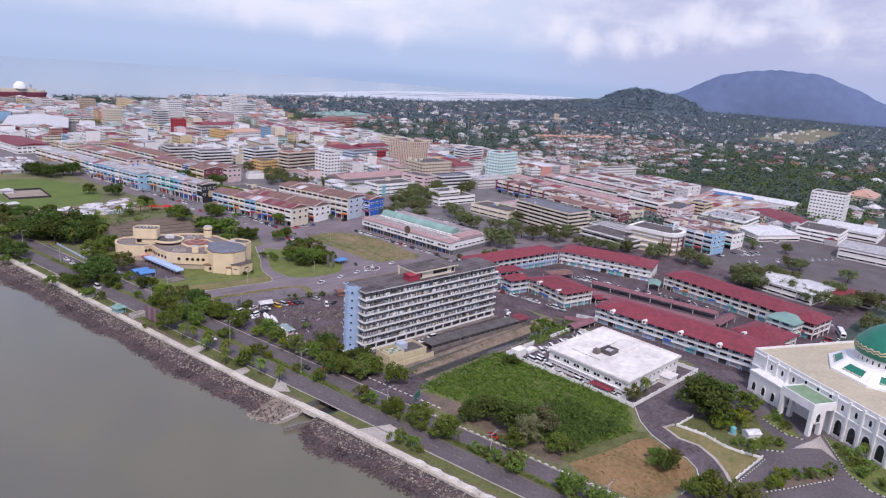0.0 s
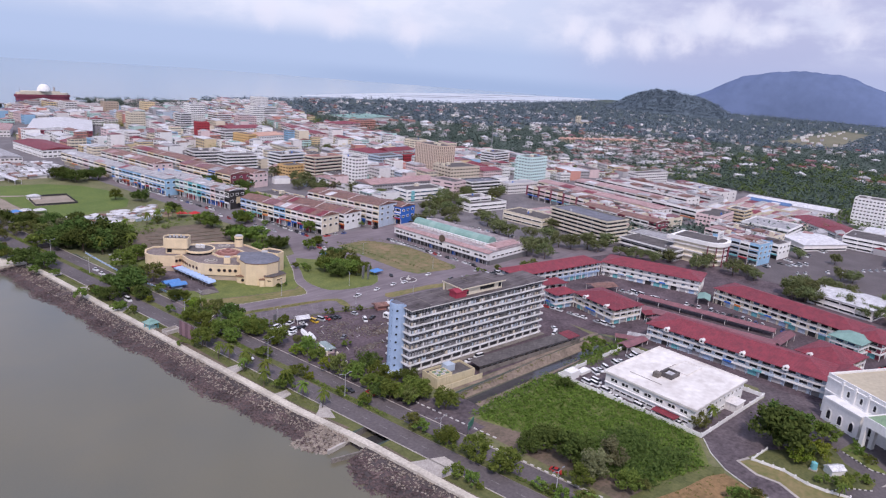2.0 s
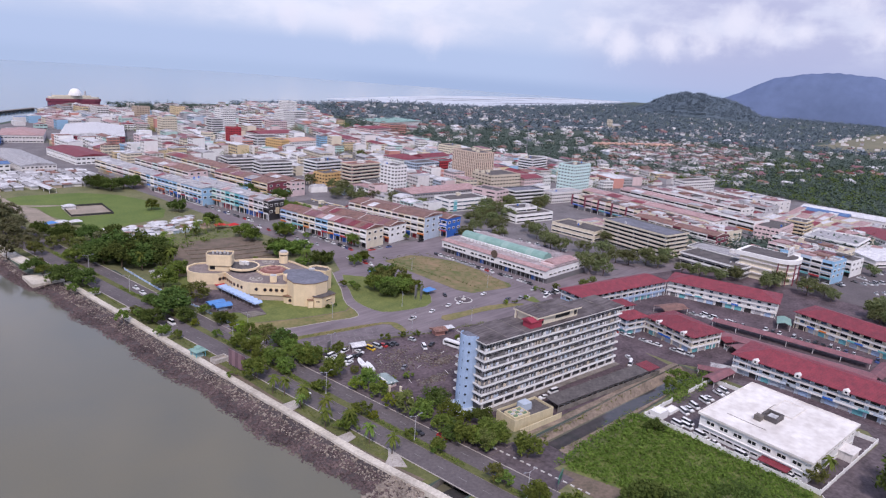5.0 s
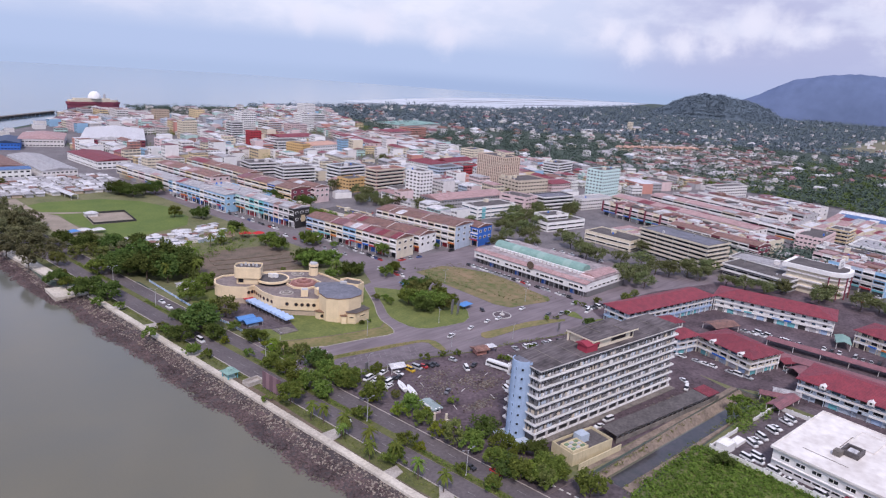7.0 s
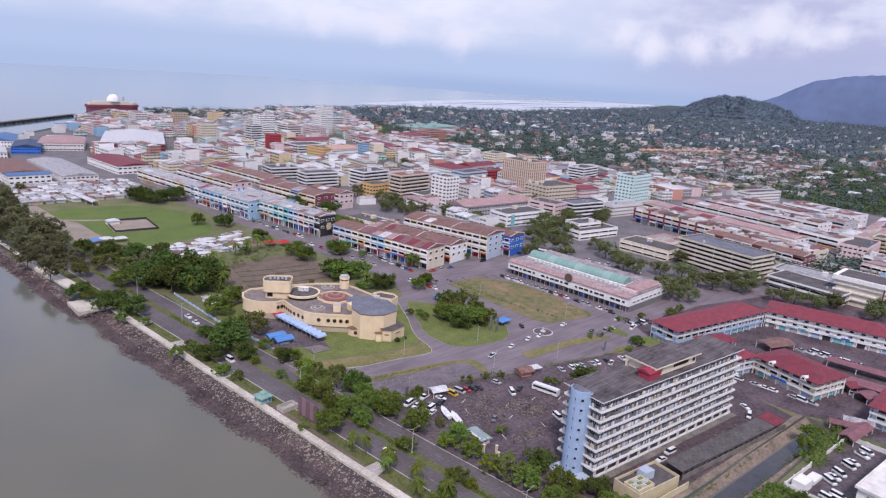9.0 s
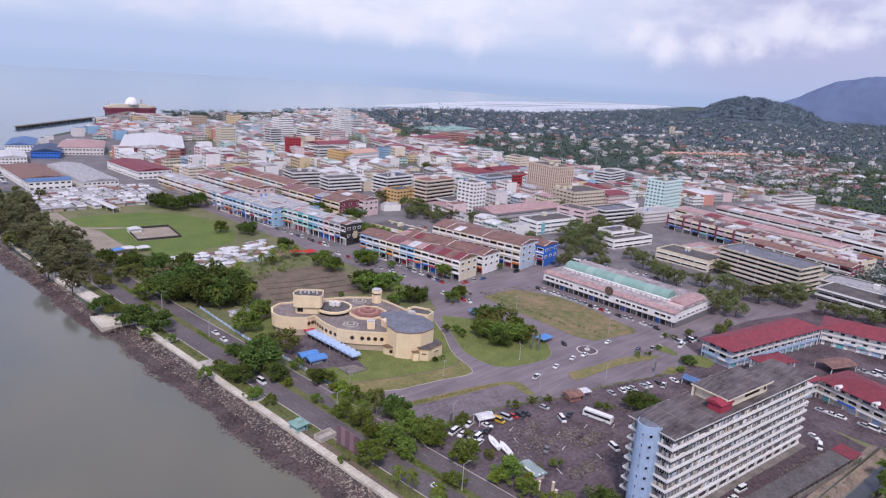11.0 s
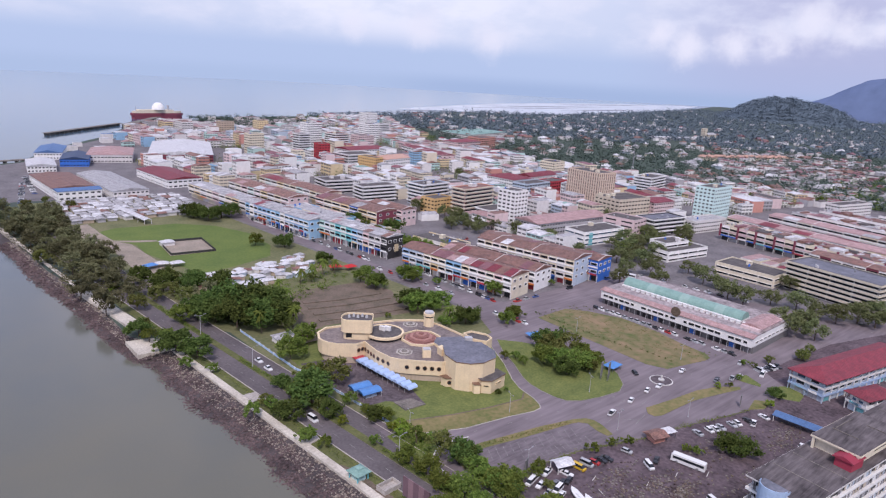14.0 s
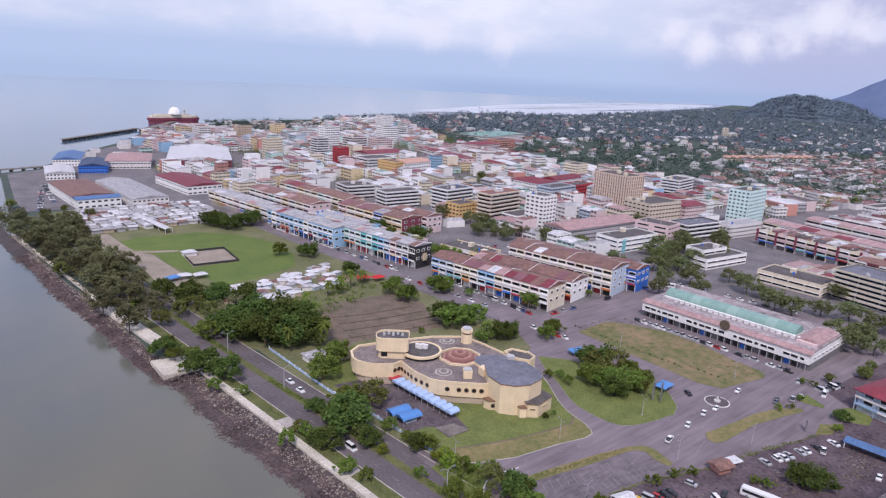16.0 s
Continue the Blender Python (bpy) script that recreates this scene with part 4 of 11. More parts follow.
def trunk_mesh(h, r0, R, H, seed, limbs=5):
    r = random.Random(seed)
    b = MB()
    b.tube(0, 0, r0, 0, h, 8, r2=r0 * 0.75)
    for i in range(limbs):
        a = 6.28 * i / limbs + r.uniform(-0.4, 0.4)
        k = r.uniform(0.45, 0.75)
        b.tube(0, 0, r0 * 0.5, h * 0.9, h + H * r.uniform(0.35, 0.65), 6, r2=r0 * 0.15, x2=R * k * math.cos(a), y2=R * k * math.sin(a))
    return b.mesh("trunk", BARK)


TREES = {}


def tree(kind, x, y, s=1.0, z=0.0):
    """kind: broad, dark, round, lime, olive, casuarina or shrub. s scales it."""
    r = random.Random(int(x * 31 + y * 17))
    v = r.randrange(3)
    if x > 200 and kind in ("broad", "dark"):
        kind = "dusty"
    spec = {
        "broad": (4.6, 5.2, 44, 46, 0.42, LEAF, 2.4, 0.26, "broad-crowned green tree growing in grass"),
        "dark": (5.2, 5.4, 50, 48, 0.46, LEAF_DARK, 2.2, 0.3, "dense dark green tree with a heavy crown"),
        "dusty": (4.8, 5.4, 40, 38, 0.40, LEAF_DUSTY, 2.8, 0.26, "dusty grey-green street tree with an open crown"),
        "round": (2.6, 3.2, 26, 36, 0.30, LEAF, 1.6, 0.14, "small round-crowned green roadside tree"),
        "lime": (2.6, 3.0, 26, 36, 0.30, LEAF_LIME, 1.2, 0.13, "bright lime green young tree beside the road"),
        "olive": (3.6, 5.0, 34, 40, 0.36, LEAF_OLIVE, 1.8, 0.2, "yellow-green tree with thin foliage"),
        "casuarina": (4.4, 8.0, 44, 46, 0.40, LEAF_GREY, 2.5, 0.25, "feathery brown-green seaside tree"),
        "shrub": (1.5, 1.7, 14, 30, 0.22, LEAF, 0.2, 0.07, "clipped green shrub beside the kerb"),
    }[kind]
    R, H, nc, nl, sz, leaf, th, tr, label = spec
    if (kind, v) not in TREES:
        t = solo("shrub" if kind == "shrub" else "tree", trunk_mesh(th, tr, R, H, v + 3), None, label, "shrub" if kind == "shrub" else "tree", "trees of the town", loc=(x, y, 0))
        part("crown", crown_mesh("crown", R, H, nc, nl, sz, leaf, v * 11 + len(kind)), None, t, loc=(0, 0, th * 0.75))
        t.scale = (s, s, s * r.uniform(0.9, 1.1))
        TREES[(kind, v)] = t
        t.location.z = z
        return t
    t = copy_thing(TREES[(kind, v)], pose(x, y, z, 0, 0, r.uniform(0, 360)))
    t.scale = (s, s, s * r.uniform(0.88, 1.12))
    return t


def palm(x, y, s=1.0):
    s *= 1.35
    if "palm" not in TREES:
        r = random.Random(5)
        b = MB()
        px, py = 0.0, 0.0
        for i in range(6):
            qx, qy = px + 0.09, py + 0.04
            b.tube(px, py, 0.17 - 0.01 * i, i * 1.0, i * 1.0 + 1.0, 7, r2=0.16 - 0.01 * i, x2=qx, y2=qy)
            px, py = qx, qy
        t = solo("palm", b, BARK, "slender coconut palm with arching green fronds", "palm", "palms", loc=(x, y, 0))
        f = MB()
        for i in range(26):
            a, lift = 6.28 * i / 13 + r.uniform(-0.2, 0.2), r.uniform(-0.6, 1.0)
            d = Vector((math.cos(a), math.sin(a), 0))
            side = Vector((-d.y, d.x, 0))
            last = None
            for k in range(8):
                q = k / 7
                c = Vector((px, py, 6.0)) + d * 2.7 * q * math.cos(lift * 0.6) + Vector((0, 0, 2.2 * lift * q - 2.1 * q * q))
                wd = 0.32 * math.sin(3.14 * min(0.97, q * 0.85 + 0.12))
                row = (c - side * wd - Vector((0, 0, wd * 0.55)), c, c + side * wd - Vector((0, 0, wd * 0.55)))
                if last and k % 1 == 0:
                    f.poly((last[0], row[0], row[1], last[1])); f.poly((last[1], row[1], row[2], last[2]))
                last = row
        part("crown", f, LEAF, t)
        t.scale = (s, s, s)
        TREES["palm"] = t
        return t
    t = copy_thing(TREES["palm"], pose(x, y, 0, 0, 0, (x * 37 + y * 11) % 360))
    t.scale = (s, s, s)
    return t


def clump_field(name, label, spots, leaf, leaves=14, size=0.5, seed=1, category="plants", squash=0.6):
    """Low growth that nobody could count: leaf sprays round many spots (x, y, z, radius)."""
    r = random.Random(seed)
    b = MB()
    for x, y, z, rad in spots:
        for _ in range(leaves):
            d = Vector((r.gauss(0, 0.5), r.gauss(0, 0.5), abs(r.gauss(0, 0.5)) * squash)) * rad
            leaf_quad(b, Vector((x, y, z)) + d, size * r.uniform(0.6, 1.4), r, 0.9)
    return solo(name, b, leaf, label, category, kind="stuff")


def inside(p, pts):
    x, y = p
    c = False
    for i in range(len(pts)):
        (x1, y1), (x2, y2) = pts[i], pts[i - 1]
        if (y1 > y) != (y2 > y) and x < (x2 - x1) * (y - y1) / (y2 - y1) + x1:
            c = not c
    return c


def flat_mesh(b, pts, z, m=0):
    """A level face over any plan outline."""
    from mathutils.geometry import tessellate_polygon
    tris = tessellate_polygon([[Vector((x, y, 0)) for x, y in pts]])
    k = len(b.v)
    b.v += [(x, y, z) for x, y in pts]
    for a, c, d in tris:
        u, v, w = (Vector((*pts[i], 0)) for i in (a, c, d))
        up = (v - u).cross(w - u).z > 0
        b.f.append((k + a, k + c, k + d) if up else (k + a, k + d, k + c))
        b.m.append(m)


SHEETS = []


def ground_z(x, y):
    """The height of the paving or lawn at a place."""
    return max([z for z, pts in SHEETS if inside((x, y), pts)] or [0.0])


def sheet(name, pts, z, material, label, category="ground", thick=0.0, edge=None):
    """A piece of the ground's covering; with thick it is a raised bed with its own edge."""
    b = MB()
    SHEETS.append((z, pts))
    flat_mesh(b, pts, z, 0)
    if thick:
        area = sum(pts[i - 1][0] * pts[i][1] - pts[i][0] * pts[i - 1][1] for i in range(len(pts)))
        q = pts if area > 0 else pts[::-1]
        for i in range(len(q)):
            (xa, ya), (xb, yb) = q[i - 1], q[i]
            b.poly([(xa, ya, z - thick), (xb, yb, z - thick), (xb, yb, z), (xa, ya, z)], 1)
    return solo(name, b, [material, edge or KERB], label, category, kind="structure")


def ribbon(name, line, w0, w1, z, thick, material, label, category="kerb", kind="structure"):
    """A strip that follows a line of plan points, from w0 to w1 to its right side."""
    b = MB()
    n = len(line)
    offs = []
    for i in range(n):
        a, c = Vector(line[max(0, i - 1)]), Vector(line[min(n - 1, i + 1)])
        d = (c - a).normalized()
        offs.append(Vector((d.y, -d.x)))
    for i in range(n - 1):
        p, q, o1, o2 = Vector(line[i]), Vector(line[i + 1]), offs[i], offs[i + 1]
        pts = [p + o1 * w0, p + o1 * w1, q + o2 * w1, q + o2 * w0]
        pts = [(v.x, v.y) for v in pts]
        area = sum(pts[j - 1][0] * pts[j][1] - pts[j][0] * pts[j - 1][1] for j in range(4))
        b.prism(pts if area > 0 else pts[::-1], z - thick, z)
    return solo(name, b, material, label, category, kind=kind)

# ---- ground and water: x runs inland from the sea wall, y along the shore ----


def wall_x(y):
    """The seaward edge of the shore walkway."""
    k = min(1, max(0, (195 - y) / 40))
    return 2.6 - 0.084 * (y - 93) + 1.8 * k * k * (3 - 2 * k)


def shore_w(y):
    """How far the rubble reaches out from the walkway."""
    if y >= 414:
        return 12.5 + 1.6 * math.sin(y * 0.06)
    w = 14.8 + 0.012 * (y - 90) + 1.5 * math.sin(y * 0.09) + math.sin(y * 0.23) + 3.6 * math.exp(-((y - 138) / 15) ** 2)
    if 148 < y < 160:
        w *= math.sqrt(1 - ((y - 148) / 12.2) ** 2)
    elif 160 <= y <= 165:
        w = 0.6
    elif 165 < y < 178:
        w *= 0.45 + 0.55 * math.sqrt(1 - ((178 - y) / 13.2) ** 2)
    return w


def mid_x(y):
    """The middle of the boulevard."""
    return 24.6 - 0.094 * (y - 80)


SHORE = [(wall_x(-1500), -1500), (wall_x(60), 60), (wall_x(157), 157), (8, 156), (20, 152.5), (46, 149.5), (150, 146.5), (150, 158.5), (46, 163), (20, 165.5), (8, 167.5), (wall_x(166), 166), (wall_x(180), 180),
         (wall_x(300), 300), (wall_x(414), 414), (wall_x(440) - 8, 440), (wall_x(505) - 4, 505), (-44, 560), (-50, 680), (-40, 820), (-25, 985), (10, 1000), (80, 1135),
         (150, 1230), (240, 1400), (310, 1490), (450, 1560), (590, 1612), (760, 1645), (1000, 1695), (1200, 1745), (1480, 1855), (1620, 1730), (1930, 1740), (2400, 1860),
         (3400, 2130), (4880, 2700), (4880, -1500)]
g = MB()
flat_mesh(g, SHORE, 0.0)
for i in range(1, len(SHORE) - 2):
    (xa, ya), (xb, yb) = SHORE[i - 1], SHORE[i]
    g.poly([(xa, ya, 0), (xb, yb, 0), (xb, yb, -4), (xa, ya, -4)], 1)
solo("ground", g, [LAND, CONCRETE_DK], "dark green and brown flat coastal land", "ground", kind="structure")
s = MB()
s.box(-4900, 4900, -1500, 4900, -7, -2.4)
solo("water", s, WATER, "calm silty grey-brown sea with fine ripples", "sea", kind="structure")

# rubble foreshore below the sea wall
f = MB()
ys = [40 + 2 * i for i in range(360)]
rows_ = []
for y in ys:
    xw, wd = wall_x(y) - (6 if y > 414 else 0), shore_w(y)
    rows_.append([(xw - wd * k / 6 - 0.2, y + rng.uniform(-0.4, 0.4), -0.35 - 2.9 * (k / 6) ** 0.8 + rng.uniform(-0.22, 0.22) - (2.8 if 158.5 < y < 165.5 else 0)) for k in range(7)])
for i in range(len(ys) - 1):
    for k in range(6):
        f.poly([rows_[i][k], rows_[i + 1][k], rows_[i + 1][k + 1], rows_[i][k + 1]])
solo("foreshore", f, MUD, "dark muddy foreshore sloping into the sea", "shore", kind="structure")


def rocks(name, label, n, seed, material, near, far, s0, s1, y0, y1):
    r = random.Random(seed)
    b = MB()
    cube = [(-1, -1, -1), (1, -1, -1), (1, 1, -1), (-1, 1, -1), (-1, -1, 1), (1, -1, 1), (1, 1, 1), (-1, 1, 1)]
    quads = ((3, 2, 1, 0), (4, 5, 6, 7), (0, 1, 5, 4), (1, 2, 6, 5), (2, 3, 7, 6), (3, 0, 4, 7))
    for _ in range(n):
        y = y0 + (y1 - y0) * r.random()
        if 158.5 < y < 166:
            continue
        xw = wall_x(y) - (6 if y > 414 else 0)
        wd = shore_w(y)
        k = near + (far - near) * r.random()
        c = Vector((xw - wd * k, y, -0.35 - 2.9 * max(k, 0) ** 0.8 + 0.1))
        sz = s0 + (s1 - s0) * r.random() ** 2
        turn = Euler((r.uniform(0, 6), r.uniform(0, 6), r.uniform(0, 6))).to_matrix()
        q = len(b.v)
        for v in cube:
            d = turn @ (Vector(v) * sz * 0.5 * r.uniform(0.6, 1.15))
            d.z *= 0.7
            b.v.append(tuple(c + d))
        b.f += [tuple(q + i for i in t) for t in quads]
        b.m += [0] * 6
    return solo(name, b, material, label, "rocks", kind="stuff")


rocks("riprap", "purple-brown boulders heaped along the water's edge", 20000, 3, ROCK, 0.14, 1.02, 0.25, 0.9, 50, 460)
rocks("riprap_far", "dark boulders along the northern shore", 2600, 5, ROCK, 0.2, 1.02, 0.6, 1.6, 460, 640)
rocks("riprap_upper", "pale grey broken stones under the sea wall", 7500, 4, ROCK_PALE, 0.0, 0.40, 0.25, 0.75, 50, 640)

rocks("rubble_spill", "pale broken concrete tipped beside the canal mouth", 700, 8, ROCK_PALE, 0.0, 0.85, 0.3, 1.3, 165.5, 178)

# sea wall walkway
LINE = [(wall_x(y), y) for y in range(40, 415, 6)]
ribbon("sea_wall", LINE, -0.1, 2.6, 0.32, 1.6, SEA_WALL, "pale concrete sea wall walkway", "sea wall")
ribbon("walkway_edge", LINE, -0.35, -0.1, 0.55, 1.8, SEA_WALL, "raised pale concrete edge of the walkway", "sea wall")
p = MB(); p.prism([(wall_x(416) - 13, 417), (wall_x(416) + 2, 414), (wall_x(432) + 2, 431), (wall_x(430) - 12, 434)], -2.6, 0.15)
solo("landing_platform", p, SEA_WALL, "flat pale concrete landing jutting into the sea", "landing", kind="structure")
p = MB(); p.prism([(wall_x(446) - 5, 446), (wall_x(446) + 2, 444), (wall_x(510) - 2, 512), (wall_x(510) - 7, 510)], -2.4, 1.1)
solo("sea_wall_block", p, SEA_WALL, "broad pale concrete section of sea wall", "sea wall", kind="structure")
LINE2 = [(wall_x(y) - 5, y) for y in range(514, 700, 12)]
ribbon("sea_wall_far", LINE2, 0, 2.2, 0.3, 2.5, SEA_WALL, "stained pale concrete sea wall", "sea wall")
# walkway bridge over the canal's mouth and its wing walls
p = MB(); p.prism([(wall_x(154) - 0.2, 154), (wall_x(154) + 2.8, 154), (wall_x(169) + 2.8, 169), (wall_x(169) - 0.2, 169)], -0.5, 0.34)
solo("canal_bridge", p, SEA_WALL, "pale concrete walkway bridge over the canal", "bridge", kind="structure")
p = MB(); p.prism([(wall_x(157.5), 156.8), (wall_x(157.5), 157.6), (wall_x(160) - 12, 160.8), (wall_x(160) - 12, 160.2)], -3.2, -0.9)
solo("wing_wall", p, CONCRETE_DK, "sloping concrete wing wall of the canal mouth", "wall", kind="structure")
p = MB(); p.prism([(wall_x(166), 165.4), (wall_x(166), 166.2), (wall_x(166) - 9, 165.6), (wall_x(166) - 9, 164.8)], -3.2, -1.0)
solo("wing_wall", p, CONCRETE, "sloping concrete wing wall of the canal mouth", "wall", kind="structure")
p = MB(); p.prism([(-3.2, 183), (2.0, 178), (4.3, 184), (4.6, 190), (1.0, 186)], 0.05, 0.30)
solo("path", p, CONCRETE, "pale concrete path from the road to the walkway", "paving", kind="structure")

# pads and wavy balustrade
for y in (113.5, 107.0, 100.5, 94.0, 87.5):
    b = MB()
    arc = [(3.1416 * i / 8, y - 2.6 + 5.2 * i / 8) for i in range(9)]
    outer = [(wall_x(y) + 1.0 + 1.0 * math.sin(u), v) for u, v in arc]
    ring_wall(b, outer + [(x - 0.4, v) for x, v in outer[::-1]], [(x - 0.13, v) for x, v in outer] + [(x - 0.27, v) for x, v in outer[::-1]], 0.3, 1.2)
    solo("balustrade_bay", b, WHITE_OLD, "white curved balustrade bay on the sea wall", "balustrade", "balustrade bays")
for y, wd in ((388, 6), (356, 7), (318, 5), (232, 6), (203, 5)):
    b = MB(); b.prism([(wall_x(y) + 2.2, y - wd / 2), (wall_x(y) + 7, y - wd / 2 + 1), (wall_x(y) + 7.6, y + wd / 2), (wall_x(y) + 2.2, y + wd / 2)], 0.02, 0.3)
    solo("seating_pad", b, CONCRETE, "pale concrete seating pad beside the walkway", "paving", kind="structure")
p = MB(); p.prism([(wall_x(136) + 2, 130), (13, 128), (13.5, 137), (wall_x(136) + 2, 142)], 0.02, 0.22)
solo("path", p, CONCRETE, "pale concrete path to the walkway", "paving", kind="structure")

# verge, boulevard, median
YS = list(range(40, 700, 10))
for ya, yb in ((40, 155.5), (167.5, 690)):
    VY = [ya] + [y for y in range(50, 690, 10) if ya < y < yb] + [yb]
    sheet("verge", [(wall_x(y) + 2.4, y) for y in VY] + [(mid_x(y) - 10.2, y) for y in VY[::-1]], 0.05, VERGE, "dull green roadside lawn with bare patches", "lawn")
for ya, yb in ((70, 154), (170, 300)):
    VY = list(range(ya, yb, 6)) + [yb]
    sheet("verge_worn", [(wall_x(y) + 2.5, y) for y in VY] + [(wall_x(y) + 4.2 + 0.9 * math.sin(y), y) for y in VY[::-1]], 0.07, SOIL, "worn brown strip beside the walkway", "lawn")
sheet("boulevard", [(mid_x(y) - 10.2, y) for y in YS] + [(mid_x(y) + 9.2, y) for y in YS[::-1]], 0.09, ASPHALT, "grey asphalt dual carriageway along the shore", "road")
sheet("median", [(mid_x(y) - 1.6, y) for y in YS] + [(mid_x(y) + 1.6, y) for y in YS[::-1]], 0.22, VERGE, "raised grass median with a kerb", "median", 0.16)
for w0, w1, nm in ((-10.45, -10.15, "kerb"), (9.15, 9.45, "kerb")):
    ribbon(nm, [(mid_x(y), y) for y in YS], w0, w1, 0.22, 0.2, CONCRETE, "weathered pale concrete kerb")
b = MB()
for y in range(44, 640, 9):
    for o in (-6.0, 5.4):
        x = mid_x(y) + o
        b.prism([(x - 0.09, y), (x + 0.09, y), (x - 0.19, y + 3.2), (x - 0.37, y + 3.2)], 0.09, 0.10)
solo("lane_marking", b, PAINT_LINE, "worn white dashed lane lines", "road marking", kind="stuff")
# slip road and parking bays on the land side
sheet("slip_road", [(mid_x(140) + 9.4, 140), (38, 140), (37, 172), (33, 205), (31, 235), (32, 262), (27, 292), (mid_x(292) + 9.4, 292)], 0.06, ASPHALT_OLD, "patched asphalt slip road", "road")
b = MB()
for i in range(46):
    y = 60 + i * 2.6
    x = mid_x(y) + 9.6 + (5.5 if y > 132 else 0)
    b.prism([(x, y), (x + 0.5, y), (x + 0.4, y + 1.3), (x - 0.1, y + 1.3)], 0.0, 0.32)
solo("striped_kerb", b, KERB_WHITE, "white painted kerb blocks along the roadside", "kerb", kind="stuff")

# cross road with the roundabout, and the car park round it
LAWN_EDGE = [(14, 316), (15.7, 309), (18.7, 301.5), (24, 298.2), (36.4, 293.2), (55, 290), (66, 287.3), (70, 287.6), (71.9, 289.7), (73.8, 294.5), (75.5, 303.5), (79, 311), (87.4, 324), (94.6, 338), (102, 352)]
GARDEN_EDGE = [(104, 345), (96.8, 334), (90.6, 321), (84, 309.5), (82, 304), (81.2, 297), (81.6, 290), (83.2, 285.3), (88, 282), (97, 279.5), (108, 278), (115, 281), (121.3, 288), (127, 297), (129, 303.5)]
sheet("cross_road", [(10, 262), (10, 314), (20, 318), (75, 318), (88, 332), (98, 350), (112, 354), (125, 352), (144, 340), (150, 300), (185, 290), (203, 270), (245, 261), (330, 236), (330, 222), (245, 246),
                     (203, 250), (180, 250), (172, 238), (152, 235.5), (128, 241), (108, 246.5), (84, 251.5), (59, 260), (36, 263.5), (24, 262)], 0.10, ROAD, "grey asphalt cross road and junction at the roundabout", "road")
sheet("north_street", [(128, 289), (140, 288), (146, 302), (146, 362), (150, 372), (250, 372), (250, 380), (146, 381), (136, 410), (128, 470), (118, 560), (112, 700), (100, 700),
                       (112, 520), (122, 400), (118, 372), (108, 352), (104, 335), (112, 318)], 0.08, ROAD, "worn town street with parked cars", "road")
sheet("car_park_north", [(27.5, 279), (33, 280.2), (50, 276.7), (70.5, 273.2), (75.4, 269.5), (74.2, 264.8), (74, 258), (59, 260.5), (36, 264), (25, 263)], 0.11, PARKING, "empty tarmac car park with faded bays and tyre stains", "car park")
sheet("car_park_verge", [(20, 264), (18.9, 275), (20, 281), (24, 283.4), (31.4, 283.4), (35, 283), (60, 278.3), (74, 274.6), (78.4, 272.2), (79.6, 269.5), (79.2, 265.7), (77, 259.4), (74.3, 259.8), (74.3, 264.8), (75.6, 269.5),
                         (73.5, 272), (70.5, 273), (50, 276.5), (33, 280), (28.5, 279.8), (25.8, 276), (25, 264)], 0.22, GRASS_DRY, "raised grass strip edging the car park", "verge", 0.14)
sheet("shrub_bed", [(9.6, 284), (13.1, 284), (16.5, 287.2), (21, 290.2), (23.3, 293.6), (21, 300), (16, 305), (10, 305)], 0.2, GRASS, "planted bed with shrubs at the road's bend", "planting bed", 0.12)
ribbon("bend_kerb", [(12.6, 276), (13.1, 284), (16.5, 287.2), (20, 289.4), (23.1, 290), (28, 289.4), (33.2, 288.4)], -0.18, 0.18, 0.24, 0.2, KERB_WHITE, "pale kerb curving round the bend")
ribbon("lawn_kerb", LAWN_EDGE, -0.16, 0.16, 0.24, 0.2, CONCRETE, "weathered pale kerb round the lawn")
ribbon("garden_kerb", GARDEN_EDGE, -0.16, 0.16, 0.24, 0.2, KERB, "weathered pale kerb round the garden")
sheet("office_yard", [(27, 205), (31, 256), (36, 263), (59, 259.5), (84, 251), (108, 246), (128, 240.5), (152, 235), (150, 175), (146, 160), (64, 166), (40, 180), (31, 186)], 0.05, YARD, "worn dark asphalt yard of the office block", "car park")
for isle, gm, lb in (([(104.7, 263.6), (101.4, 260.6), (101.6, 257.8), (104.3, 256.5), (126.1, 255.6), (140, 252.5), (153.6, 248.9), (155.5, 250.4), (147, 256.2), (136, 259.6), (119.5, 261.4)], GRASS_DRY, "raised dry-grass traffic island"),
                     ([(162.5, 256), (161.4, 252.4), (163, 245), (165.6, 245.8), (169.9, 254.4)], GRASS, "raised grass traffic island with shrubs"),
                     ([(158.4, 236.4), (162, 239.5), (170.7, 240.5), (176.2, 236.2), (170, 230), (163, 229)], GRASS, "rounded planted traffic island"),
                     ([(148.5, 241), (153.4, 236), (144, 235), (138, 238.6)], GRASS_DRY, "small grass strip behind the fence")):
    sheet("road_island", isle, 0.26, gm, lb, "traffic island", 0.18)
cx, cy = 132.0, 273.6
b = MB(); b.tube(cx, cy, 4.9, 0.05, 0.35, 28, 0); b.tube(cx, cy, 4.4, 0.3, 0.42, 28, 1); b.tube(cx, cy, 1.3, 0.4, 0.9, 16, 0); b.tube(cx, cy, 0.5, 0.9, 2.6, 12, 0, r2=0.25)
solo("roundabout", b, [KERB_WHITE, ASPHALT_OLD], "small planted roundabout with a pale kerb and post", "roundabout", kind="structure")
b = MB()
